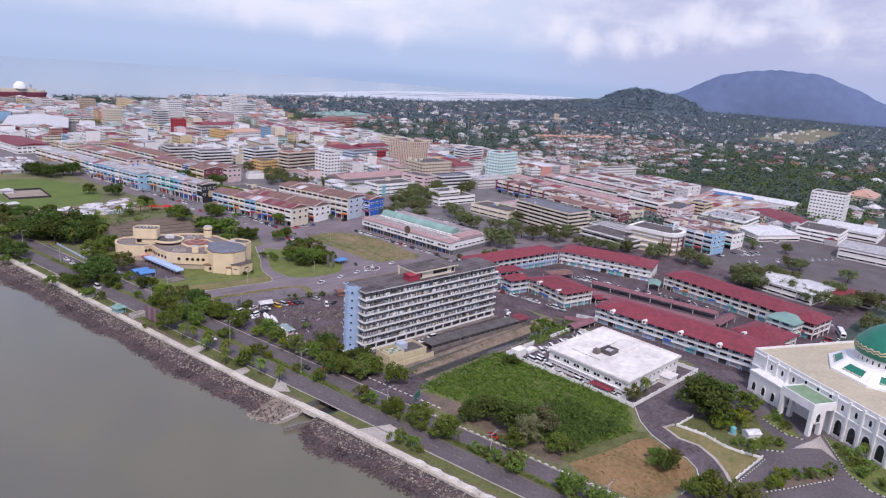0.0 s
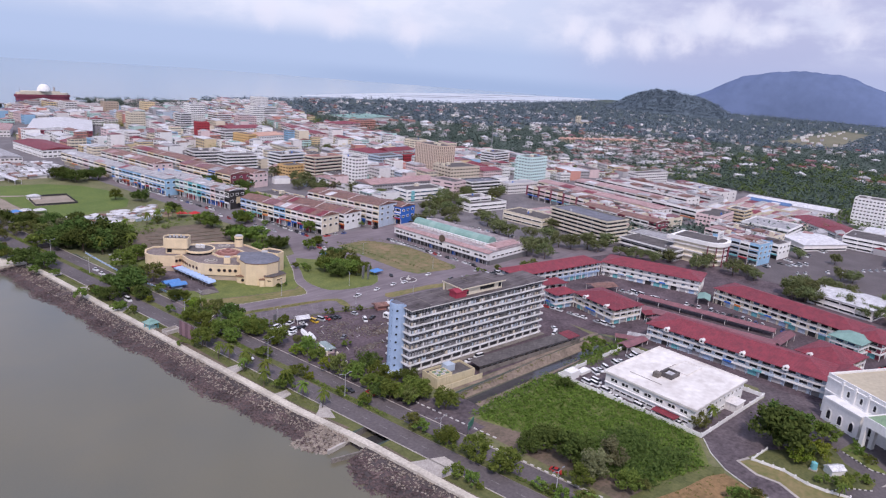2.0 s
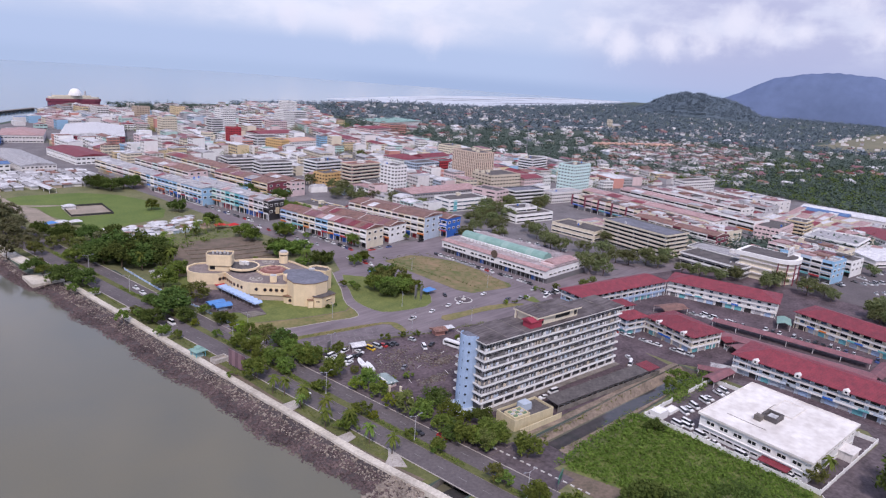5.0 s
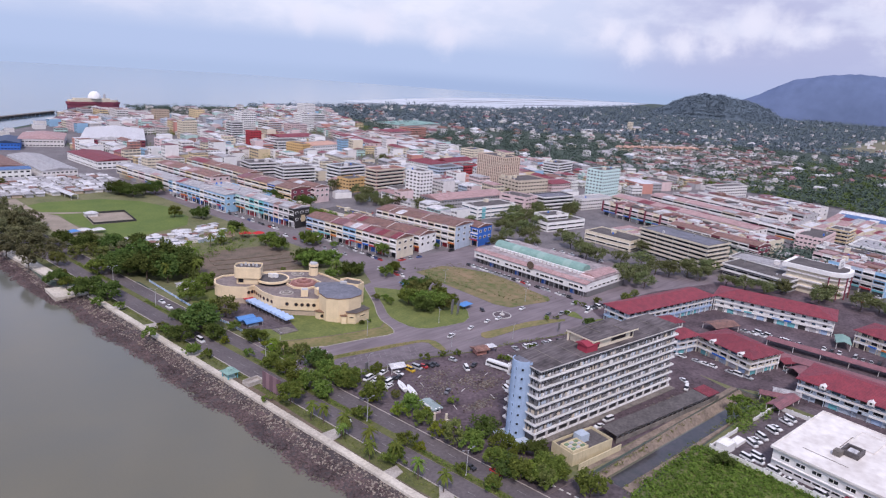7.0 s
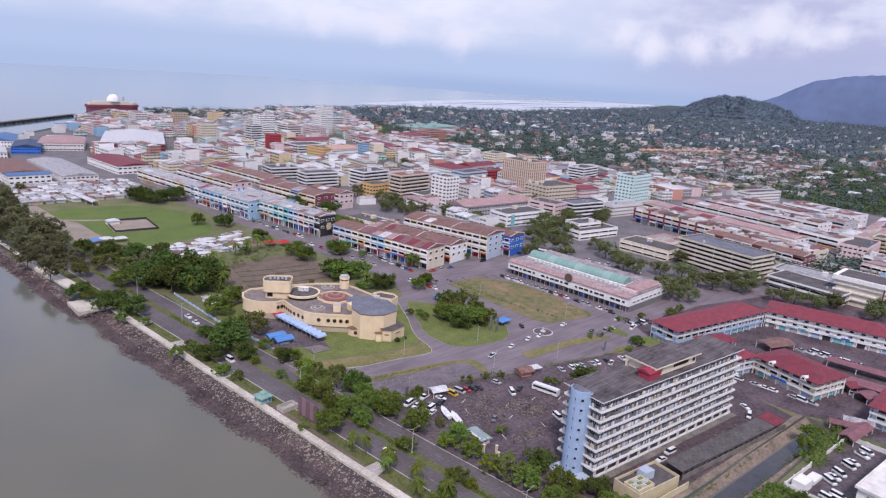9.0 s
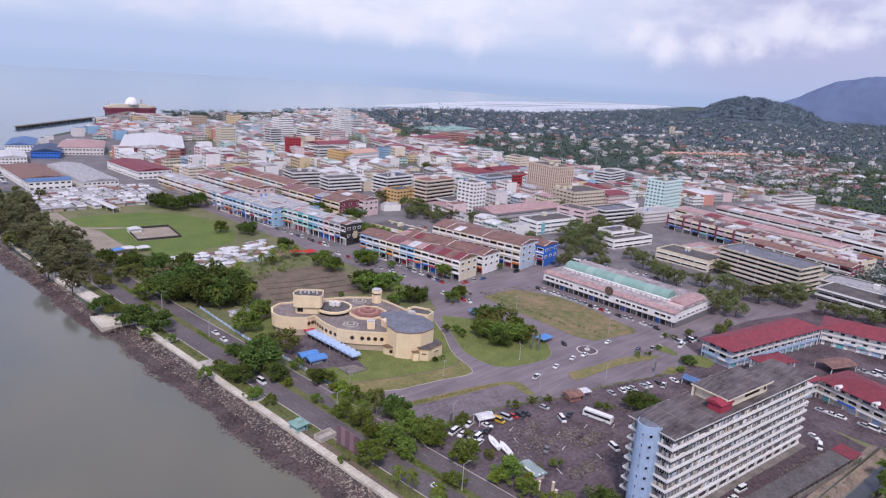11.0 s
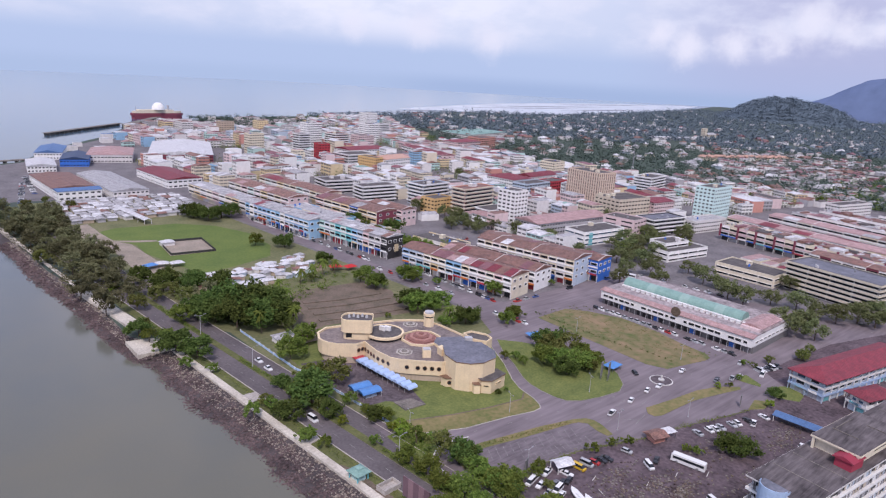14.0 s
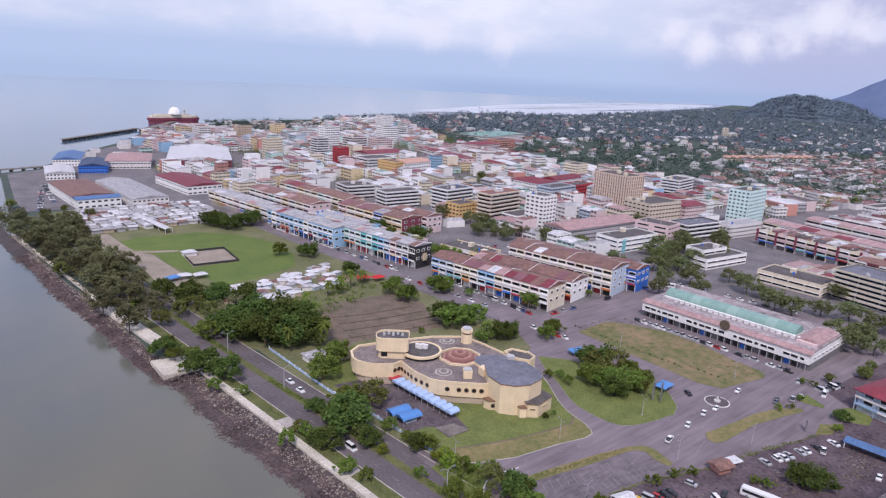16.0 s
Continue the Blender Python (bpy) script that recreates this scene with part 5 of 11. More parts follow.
for xa, ya, xb, yb in ((30, 291.5, 80, 280.5), (80, 280.5, 122, 273), (142, 271, 200, 259), (205, 257.5, 320, 231)):
    n = max(2, int(math.hypot(xb - xa, yb - ya) / 7))
    dx, dy = (xb - xa) / n, (yb - ya) / n
    ln = math.hypot(dx, dy)
    ox, oy = -dy / ln * 0.12, dx / ln * 0.12
    for i in range(n):
        px, py = xa + dx * i, ya + dy * i
        b.prism([(px - ox, py - oy), (px + dx * 0.2 - ox, py + dy * 0.2 - oy), (px + dx * 0.2 + ox, py + dy * 0.2 + oy), (px + ox, py + oy)], 0.10, 0.115)
for row, (xa, ya), (xb, yb), dx, dy in ((0, (33, 278.6), (68, 271.6), -3.0, -5.4), (1, (67.5, 264.5), (40, 269.5), -1.6, -4.6)):
    for i in range(13):
        x, y = xa + (xb - xa) * i / 12, ya + (yb - ya) * i / 12
        b.prism([(x, y), (x + dx, y + dy), (x + dx + 0.16, y + dy), (x + 0.16, y)], 0.11, 0.122)
for x, y, ln, rz in ((92.6, 268.2, 9, 12), (99.6, 271.8, 8, 10), (91, 262.6, 9, -42), (95, 259.8, 10, 12), (108, 266.6, 7, 8), (84, 266, 6, 14), (118, 268, 6, 4)):
    c_, s_ = math.cos(radians(rz)), math.sin(radians(rz))
    b.prism([(x - c_ * ln / 2 + s_ * 0.1, y - s_ * ln / 2 - c_ * 0.1), (x + c_ * ln / 2 + s_ * 0.1, y + s_ * ln / 2 - c_ * 0.1), (x + c_ * ln / 2 - s_ * 0.1, y + s_ * ln / 2 + c_ * 0.1), (x - c_ * ln / 2 - s_ * 0.1, y - s_ * ln / 2 + c_ * 0.1)], 0.10, 0.115)
solo("road_marking", b, PAINT_LINE, "faded white road lines and bay marks", "road marking", kind="stuff")

WASTE = mat("waste_ground", (0.20, 0.19, 0.10), 0.95, col2=(0.10, 0.115, 0.05), scale=0.05, fine=0.6, bump=0.4)
sheet("waste_ground", [(14, 40), (170, 40), (170, 160), (151, 160), (151, 146), (48, 148.8), (10, 154)], 0.012, WASTE, "rough grass and bare earth beside the lanes", "ground")
sheet("waste_ground", [(10, 169), (48, 164), (151, 159.5), (151, 161), (170, 161), (170, 250), (150, 372), (120, 380), (112, 700), (20, 760), (-28, 760), (-28, 470), (4, 420)], 0.012, WASTE, "rough grass and bare earth between the roads", "ground")
b = MB(); b.prism([(wall_x(156) + 9.6, 150), (48, 147), (48, 165), (wall_x(167) + 9.6, 171)], -0.6, 0.055)
solo("culvert_deck", b, ASPHALT_OLD, "asphalt deck where the road crosses the canal", "bridge", kind="structure")
# lawns and fields
sheet("hall_lawn", LAWN_EDGE + [(84, 372), (60, 386), (24, 392), (13, 396), (12.5, 370), (14, 340)], 0.18, GRASS, "olive green lawn round the hall", "lawn", 0.1)
DITCH = [(16.3, 311.6), (27.1, 307.4), (39.2, 303), (53.8, 299.2), (69.5, 296.6), (74.3, 300)]
sheet("hall_lawn_dry", [(15.9, 309.2), (18.9, 301.8), (24, 298.6), (36.4, 293.6), (55, 290.4), (66, 287.8), (70, 288), (71.5, 289.9), (73.3, 294.5), (74.4, 300)] + DITCH[::-1], 0.20, GRASS_DRY, "dry brown margin of the lawn", "lawn")
ribbon("ditch_edge", DITCH, -0.35, 0.35, 0.215, 0.1, SOIL, "dark worn line of a shallow ditch in the lawn", "ditch")
sheet("hall_forecourt", [(13.5, 352), (14.6, 340), (17.1, 326), (24.3, 325.4), (26.6, 323.4), (26.1, 315.3), (35.4, 314.7), (37.5, 323.2), (40, 332), (37, 345), (39, 361), (24, 370), (14, 372)], 0.21, ASPHALT_OLD, "dark tarmac forecourt beside the canopy", "yard")
sheet("garden_lawn", GARDEN_EDGE + [(122, 318), (112, 336)], 0.18, GRASS, "green lawn with shrubs and a large tree", "lawn", 0.1)
sheet("field", [(144, 354), (168, 355), (176, 345), (183, 328), (182, 305), (178.6, 292), (177, 277), (174, 273.4), (169, 273.2), (145, 278.5), (141.4, 287), (142.5, 320)], 0.16, FIELD, "patchy dry grass field", "field", 0.1)
sheet("terrace_ground", [(34, 398), (44, 404), (92, 396), (104, 430), (100, 452), (60, 456), (40, 446)], 0.06, SOIL, "bare brown terraced plot", "ground")
for i in range(4):
    ribbon("terrace_step", [(46 + 2 * i, 412 + 9 * i), (70, 407 + 9 * i), (96, 404 + 9 * i)], 0, 3.0, 0.5, 0.5, SOIL, "low earth terrace", "terrace")
sheet("park_lawn", [(5, 614), (1, 638), (15, 646), (57, 642), (80, 622), (92, 590), (90, 552), (78, 528), (47, 516), (27, 512), (20, 538), (13, 570), (14, 593)], 0.08, GRASS_BRIGHT, "bright green park lawn", "lawn")
sheet("sand_road", [(-11, 662), (-10, 626), (-7, 607), (-2, 585), (-3, 548), (-6, 500), (4, 480), (12, 500), (14, 543), (13, 568), (12, 596), (5, 608), (3, 633), (2, 668)], 0.10, SAND, "pale sandy track through the park", "road")
sheet("park_court", [(28, 593), (24, 557), (52, 555), (57, 588)], 0.12, SAND, "fenced sandy play court in the park", "court")
sheet("sand_path", [(5, 606), (5, 611), (18, 604), (29, 600), (29, 596), (18, 599)], 0.14, SAND, "pale path across the lawn", "path")
# overgrown plot, bare plot and lanes by the white office
sheet("plot_green", [(36, 146), (94, 144), (94, 87), (74, 74), (40, 84)], 0.04, GRASS, "overgrown green plot", "ground")
sheet("plot_soil", [(34, 146), (40, 146), (50, 110), (46, 84), (36, 84)], 0.046, SOIL, "reddish bare soil at the plot's edge", "ground")
sheet("plot_bare", [(40, 82), (56.6, 76.5), (69.3, 73.8), (75.7, 70.5), (73.6, 62.5), (71.8, 56), (68.4, 51.8), (64.2, 50), (46.8, 52.2), (38, 60), (37, 72)], 0.07, DIRT, "bare brown plot with dry grass", "ground")
sheet("plot_rim", [(40, 86), (74, 78), (79, 72), (75.7, 70.5), (69.3, 73.8), (56.6, 76.5), (40, 82)], 0.065, VERGE, "dull grass edging the bare plot", "ground")
LANE_W = [(92.2, 84), (84.3, 78.3), (77.9, 71), (74, 62.5), (72.6, 56.1), (69, 51.5), (64.7, 49.2), (51.5, 49.7)]
LANE_E = [(92, 68.5), (86.5, 70.5), (82.8, 63), (83.5, 56.3), (79.6, 49.7), (74.3, 44.6), (70.5, 41.9), (63.5, 35.9)]
sheet("lane", LANE_W + [(36, 51), (38, 38)] + LANE_E[::-1] + [(102, 65.5), (125, 50), (158, 62), (158, 146), (152, 146), (152, 84), (145, 79), (93, 85)], 0.08, ASPHALT_OLD, "worn asphalt lane bending past the wall", "road")
ribbon("lane_kerb", LANE_W, -0.3, 0.0, 0.2, 0.2, KERB_WHITE, "pale kerb along the lane")
ribbon("lane_path", LANE_E, -1.1, 0.0, 0.18, 0.18, CONCRETE, "narrow concrete footpath beside the lane", "paving")
sheet("white_office_yard", [(93, 145), (145, 141), (145, 80), (93, 85)], 0.06, ASPHALT_OLD, "walled asphalt yard", "yard")
sheet("mosque_drive", [(58, 36), (71.8, 39.9), (92.6, 37.5), (97, 41), (114, 44), (125, 50), (160, 62), (130, 10), (112, -12), (90, -20), (60, -20)], 0.09, ASPHALT, "dark asphalt drive of the mosque", "road")
sheet("mosque_garden", [(91.3, 67), (102, 65.4), (122.5, 49), (114.4, 43.7), (108.8, 33.5), (103, 34), (97.2, 41.6), (90.7, 44), (90.2, 49.5), (92.3, 57)], 0.2, VERGE, "shaded garden with shrubs and bare soil", "lawn", 0.1)
sheet("mosque_verge", [(86.5, 70), (91, 67), (92.1, 57), (90, 49.5), (90.4, 43.9), (92.2, 38.2), (71.8, 40.2), (71.4, 42), (75, 44.2), (80.4, 49.3), (84.4, 56.2), (83.8, 63)], 0.14, GRASS_DRY, "dry brown verge beside the lane", "verge", 0.06)
sheet("mosque_bed", [(127, 26), (112.8, 18.3), (105, 14.3), (99.6, 7), (99, -8), (112, -10), (118.5, 5.5), (123, 15)], 0.22, GRASS, "planted bed along the mosque's front", "planting bed", 0.14)
sheet("mosque_bed", [(79.3, 33.8), (85.4, 30.3), (97.9, 23), (104.7, 19), (97.5, 17.1), (92, 20.1), (81.4, 25.9), (72.8, 31.1)], 0.22, SOIL, "planted bed with bushes and a striped kerb", "planting bed", 0.14)
sheet("mosque_bed", [(123.5, 47), (137, 44), (127, 40), (118, 31), (117.2, 36.5)], 0.22, GRASS, "narrow planted bed beside the porch", "planting bed", 0.14)
sheet("mosque_path", [(108, 32), (112, 31), (119, 28.6), (126, 27), (115, 20.6), (111.5, 18.6), (116, 24.5), (113, 28)], 0.12, CONCRETE, "pale concrete apron before the porch", "paving")
STRIPES = MB()
for line in ([(122.5, 46), (117, 36.5), (118, 30)], [(127, 26), (112.8, 18.3), (105, 14.3), (99.6, 7), (99, -6)], [(72.8, 31.1), (81.4, 25.9), (92, 20.1), (97.5, 17.1), (104.7, 19)], [(71.8, 39.0), (92.4, 36.8)], [(90.7, 43.6), (97.2, 41.2), (103, 33.6)]):
    for (xa, ya), (xb, yb) in zip(line, line[1:]):
        n = max(1, int(math.hypot(xb - xa, yb - ya) / 0.8))
        dx, dy = (xb - xa) / n, (yb - ya) / n
        k = 0.16 / math.hypot(dx, dy)
        for i in range(n):
            px, py = xa + dx * i, ya + dy * i
            STRIPES.prism([(px + dy * k, py - dx * k), (px + dx + dy * k, py + dy - dx * k), (px + dx - dy * k, py + dy + dx * k), (px - dy * k, py + dx * k)], 0.05, 0.34, i % 2)
solo("striped_kerb", STRIPES, [KERB_WHITE, KERB_DK], "black and white striped kerb stones round the beds", "kerb", kind="stuff")
# canal banks
for nm, pts in (("canal_bank", [(8, 167, 0.1), (150, 157.5, 0.1), (150, 154, -2.9), (8, 163.5, -2.9)]), ("canal_bank", [(150, 146.8, 0.1), (46, 149.7, 0.1), (8, 156.3, 0.1), (8, 158, -2.9), (46, 152, -2.9), (150, 149, -2.9)])):
    b = MB(); b.poly(pts); b.poly([(x, y, z - 0.6) for x, y, z in pts[::-1]])
    solo(nm, b, BANK, "sloping stained concrete canal bank", "canal bank", kind="structure")
ribbon("canal_berm", [(150, 158.4), (64, 163.0), (48, 165.0)], 0.2, 2.4, 0.12, 0.1, BANK, "bare brown strip along the canal", "ground")
sheet("rear_yard", [(47, 184.5), (128, 176), (147, 174), (146, 161), (64, 166.5), (45, 178)], 0.065, GRAVEL, "dark gravelly yard between the block and the carport", "yard")
# streets behind
sheet("court_paving", [(150, 250), (176, 253), (203, 253), (245, 249), (330, 225), (330, 40), (158, 50), (158, 146), (150, 160)], 0.04, YARD, "dark tarmac court between the shop buildings", "car park")
sheet("town_paving", [(120, 380), (250, 380), (250, 262), (330, 236), (700, 120), (760, 330), (640, 620), (640, 900), (700, 1150), (780, 1400), (700, 1560), (560, 1300), (420, 1300), (330, 1500), (260, 1400), (160, 1225), (90, 1130), (90, 1010), (96, 700)], 0.02, TOWNPAVE, "grey town streets and yards", "road")
sheet("east_car_park", [(330, 222), (330, 40), (560, -40), (640, 100), (470, 140), (370, 170)], 0.05, ASPHALT, "grey tarmac car park with scattered cars", "car park")
sheet("avenue", [(250, 381), (262, 381), (276, 300), (292, 246), (330, 236), (330, 222), (280, 236), (262, 262), (256, 300)], 0.07, ROAD, "tree-lined asphalt avenue", "road")
sheet("harbour_yard", [(-34, 770), (118, 760), (118, 1010), (60, 1060), (14, 998), (-20, 975), (-34, 820)], 0.03, TOWNPAVE, "grey paved yards of the harbour market", "road")
sheet("market_forecourt", [(118, 372), (118, 354), (144, 350), (170, 345), (172, 280), (172, 262), (203, 252), (262, 244), (250, 372), (150, 372.4)], 0.062, ROAD, "worn grey paving round the market hall", "car park")
b = MB(); b.prism([(-2, 158.5), (8, 157.5), (46, 151.6), (150, 148.6), (150, 154.4), (46, 160.5), (8, 164), (-2, 165)], -2.9, -2.36)
solo("canal_water", b, CANAL_WATER, "dark still water in the canal", "canal", kind="structure")

# ---- the office block by the canal ----


# near-black core: recess shade behind the balcony bands is put into the paint
OFFICE_RECESS_SHADE = paint("paint_recess_shade", (0.11, 0.105, 0.11), 0.3)
TANK_RED = paint("paint_tank_red", (0.34, 0.045, 0.075), 0.3)


def office_block():
    t = thing("office_block", 87.1, 189.4, -5.9, "long eight-storey white office block with stained ribbon balconies", "office building")
    L, D, g, fh, n = 82.5, 15.3, 3.6, 3.35, 7
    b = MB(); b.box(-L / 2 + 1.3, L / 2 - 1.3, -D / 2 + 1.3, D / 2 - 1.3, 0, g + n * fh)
    core = part("wall", b, OFFICE_RECESS_SHADE, t)
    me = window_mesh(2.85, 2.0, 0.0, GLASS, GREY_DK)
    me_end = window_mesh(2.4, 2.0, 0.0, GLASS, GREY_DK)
    sc = MB()
    fr = random.Random(88)
    for f in range(n + 1):
        z = g + f * fh
        if f < n:
            p = MB(); tray(p, L, D, z - 0.3, z - 0.05, 0.42, 0.2)
            part("floor_band", p, WHITE_STAIN, t, "white weathered concrete balcony band")
            for side, run, off in (("S", L, D / 2), ("W", D, L / 2)):
                k = int((run - 1.6) / 0.75)
                for i in range(k):
                    u = -run / 2 + 0.8 + (run - 1.6) * (i + 0.5) / k
                    for half, z0, z1, dep, mi in ((0.10, z + 1.7, z + 3.04, 0.75, 1), (0.36, z + 0.2, z + 1.2 + 0.5 * fr.random(), 0.8, fr.choice((0, 1, 1, 2, 3, 3, 3, 4)))):
                        if dep == 0.8 and fr.random() < 0.2:
                            continue
                        if side == "S":
                            sc.box(u - half, u + half, -off + dep, -off + dep + 0.1, z0, z1, mi)
                        else:
                            sc.box(-off + dep, -off + dep + 0.1, u - half, u + half, z0, z1, mi)
            for i in range(26):
                part("window", me, None, core, loc=(-L / 2 + 1.9 + (L - 3.8) * (i + 0.5) / 26, -D / 2 + 1.3, z + 0.95))
            for i in range(4):
                part("window", me_end, None, core, loc=(-L / 2 + 1.3, -D / 2 + 1.7 + (D - 3.4) * (i + 0.5) / 4, z + 0.95), rz=-90)
    tagged(part("louvre_screen", sc, [WHITE_STAIN, GREY, BEIGE, GREY_DK, BLUE_GREY], t), "weathered screens and upright fins behind the balcony bands", kind="stuff")
    r = MB(); tray(r, L + 0.6, D + 0.6, g + n * fh, g + n * fh + 0.35, 0.03, 0.35)
    part("roof_edge", r, WHITE_OLD, t)
    zt = g + n * fh + 0.35
    d = MB(); d.box(-L / 2 - 0.24, L / 2 + 0.24, -D / 2 - 0.24, D / 2 + 0.24, zt, zt + 0.06)
    part("roof", d, ROOF_STRIPS, t, "blackened flat roof with stains")
    for x in (-30, -20, 20, 31):
        pt = MB(); pt.box(x - 0.12, x + 0.12, -D / 2 + 0.5, D / 2 - 0.5, zt + 0.06, zt + 0.14)
        part("roof_joint", pt, CONCRETE_DK, t)
    # penthouse with its red tank room
    p = MB(); p.box(-11.5, 12.5, -5.2, 5.6, zt, zt + 3.4)
    pent = part("penthouse", p, CREAM_PALE, t, "cream rooftop penthouse with an overhanging slab")
    s = MB(); s.box(-13.0, 13.6, -6.4, 6.6, zt + 3.4, zt + 3.9)
    part("slab", s, CREAM_PALE, pent)
    s = MB(); s.box(-12.88, 13.48, -6.28, 6.48, zt + 3.9, zt + 3.98)
    part("slab_top", s, ROOF_STRIPS, pent)
    for x, y, l_, w_ in ((-4, 1.5, 0.1, 7), (2, 4.6, 10, 0.1), (6.5, -2, 0.1, 5)):
        pp = MB(); pp.box(x - l_ / 2, x + l_ / 2, y - w_ / 2, y + w_ / 2, zt + 4.0, zt + 4.22)
        part("pipe", pp, CONCRETE_DK, pent)
    part("window", window_mesh(9.0, 1.7, 0.2, GLASS, CREAM_PALE), None, pent, loc=(3.0, -5.2, zt + 1.2))
    part("window", window_mesh(1.8, 2.2, 0.2, GLASS, CREAM_PALE), None, pent, loc=(11.0, -5.2, zt + 0.8))
    part("window", window_mesh(1.2, 2.2, 0.2, GLASS, CREAM_PALE), None, pent, loc=(-8.8, -5.2, zt + 0.5))
    for y in (-5.6, 5.8):
        c = MB(); c.box(-12.8, -12.2, y - 0.3, y + 0.3, zt, zt + 3.4)
        part("column", c, CREAM_PALE, pent)
    q = MB(); q.prism([(-16.2, -6.0), (-10.4, -6.3), (-9.8, -2.2), (-12, -1.0), (-16.0, -1.6)], zt, zt + 2.7)
    tank = part("tank_room", q, TANK_RED, t, "dark red rooftop tank room")
    part("tank_roof", roof_mesh(6.6, 5.0, 0, "gable", 0.95, 0.25), TANK_RED, tank, loc=(-13.0, -3.7, zt + 2.7))
    # stair tower at the seaward end
    b = MB()
    x0 = -L / 2
    arc = [(x0 - 0.6 - 3.2 * math.sin(3.14159 * i / 12), 0.6 + 3.3 * math.cos(3.14159 * i / 12)) for i in range(13)]
    b.prism(arc + [(x0 + 1.2, -2.7), (x0 + 1.2, 3.9)], 0, zt + 0.9, 0, 1)
    tower = part("stair_tower", b, [BLUE_PALE, ROOF_DECK_BLUE], t, "rounded pale blue stair tower", smooth=False)
    rim = MB()
    for (xa, ya), (xb, yb) in zip(arc, arc[1:]):
        rim.prism([(xa, ya), (xb, yb), (xb + 0.25, yb), (xa + 0.25, ya)], zt + 0.9, zt + 1.5)
    part("rim", rim, BLUE_PALE, tower)
    for f in range(8):
        part("window", window_mesh(0.9, 1.0, 0.1, GLASS, BLUE_PALE), None, tower, loc=(x0 - 3.72, 0.6 - 0.4, 2.2 + f * fh), rz=-90)
        part("window", window_mesh(0.8, 0.9, 0.1, GLASS, BLUE_PALE), None, tower, loc=(x0 - 2.7, -2.0, 2.2 + f * fh), rz=-38)
    f = MB(); f.prism([(x0 - 8, -5), (x0 + 1, -6.5), (x0 + 1, 5), (x0 - 6, 6)], 0.05, 0.4)
    part("forecourt", f, BLUE_GREY, t)
    # ground floor columns and plinth
    for i in range(15):
        c = MB(); x = -L / 2 + 1.5 + (L - 3) * i / 14
        c.box(x - 0.3, x + 0.3, -D / 2 + 0.2, -D / 2 + 0.8, 0, g - 0.3)
        part("column", c, WHITE_OLD, t)
    k = MB(); k.box(-L / 2 + 0.4, L / 2, -D / 2 + 0.3, -D / 2 + 0.5, 0.3, 1.25)
    part("ground_parapet", k, WHITE_STAIN, t)
    k = MB(); k.box(-L / 2 - 0.5, L / 2 + 0.5, -D / 2 - 2.2, -D / 2 + 1.2, 0.02, 0.35)
    part("plinth", k, CONCRETE_DK, t)


office_block()


OCHRE_PALE = paint("paint_faded_ochre", (0.66, 0.57, 0.38), 0.35)


def annex():
    t = thing("annex", 55.5, 173.2, -8, "low cream walled annex with rooftop plant beside the canal", "outbuilding")
    b = MB(); tray(b, 19.5, 9.5, 0, 3.4, 0.9, 0.3)
    part("wall", b, OCHRE_PALE, t)
    d = MB(); d.box(-9.4, 9.4, -4.4, 4.4, 3.4, 3.46)
    part("roof", d, ROOF_DECK, t)
    c = MB(); c.box(-1.5, 2.6, -0.5, 3.0, 3.4, 6.2)
    part("plant_room", c, BLUE_GREY, t, "pale blue-grey plant room")
    p = MB(); tray(p, 7.5, 5.5, 3.4, 4.6, 0.3, 0.3)
    w = part("chiller", p, OCHRE_PALE, t, loc=(-5.4, -1.2, 0))
    for i in range(3):
        for j in range(3):
            f = MB(); f.box(-0.75, 0.75, -0.45, 0.45, 4.6, 4.98); f.tube(0, 0, 0.36, 4.98, 5.04, 10)
            part("fan_unit", f, METAL_WHITE if (i + j) % 2 else ROOF_GREEN, w, loc=(-2.2 + 2.2 * i, -1.5 + 1.5 * j, 0))
    v = MB(); v.box(0, 22, -0.3, 0, 0, 2.3)
    part("yard_wall", v, OCHRE_PALE, t, loc=(-9.6, -7.2, 0), rz=2)


annex()


def carport():
    t = thing("carport", 101.1, 167.4, -7.6, "long dark corrugated carport roof on steel trusses by the canal", "carport")
    t.scale = (1, 1.12, 1)
    b = MB(); b.sweep([(-3.0, 3.0), (3.0, 3.4), (3.0, 3.55), (-3.0, 3.15)], -32, 25)
    part("roof", b, ROOF_DECK, t)
    b = MB(); b.sweep([(-3.2, 3.0), (3.2, 3.4), (3.2, 3.6), (-3.2, 3.2)], 25.2, 33)
    part("red_roof", b, ROOF_RED, t, "red sheet end of the carport roof")
    for i in range(20):
        x = -31 + 62 * i / 19
        p = MB(); p.box(x - 0.1, x + 0.1, -2.9, -2.7, 0, 3.0)
        part("post", p, METAL, t)
    for i in range(19):
        xa, xb = -31 + 62 * i / 19, -31 + 62 * (i + 1) / 19
        p = MB()
        for u, w in (((xa, 2.0), (xb, 3.0)), ((xa, 3.0), (xb, 2.0))):
            p.poly([(u[0], -2.86, u[1] - 0.07), (w[0], -2.86, w[1] - 0.07), (w[0], -2.86, w[1] + 0.07), (u[0], -2.86, u[1] + 0.07)])
            p.poly([(u[0], -2.80, u[1] + 0.07), (w[0], -2.80, w[1] + 0.07), (w[0], -2.80, w[1] - 0.07), (u[0], -2.80, u[1] - 0.07)])
        part("truss", p, METAL, t)
    w = MB(); w.box(-32, 33, -3.3, -3.1, 0, 1.9)
    part("back_wall", w, CONCRETE_DK, t)


carport()

# ---- the white two-storey office ----


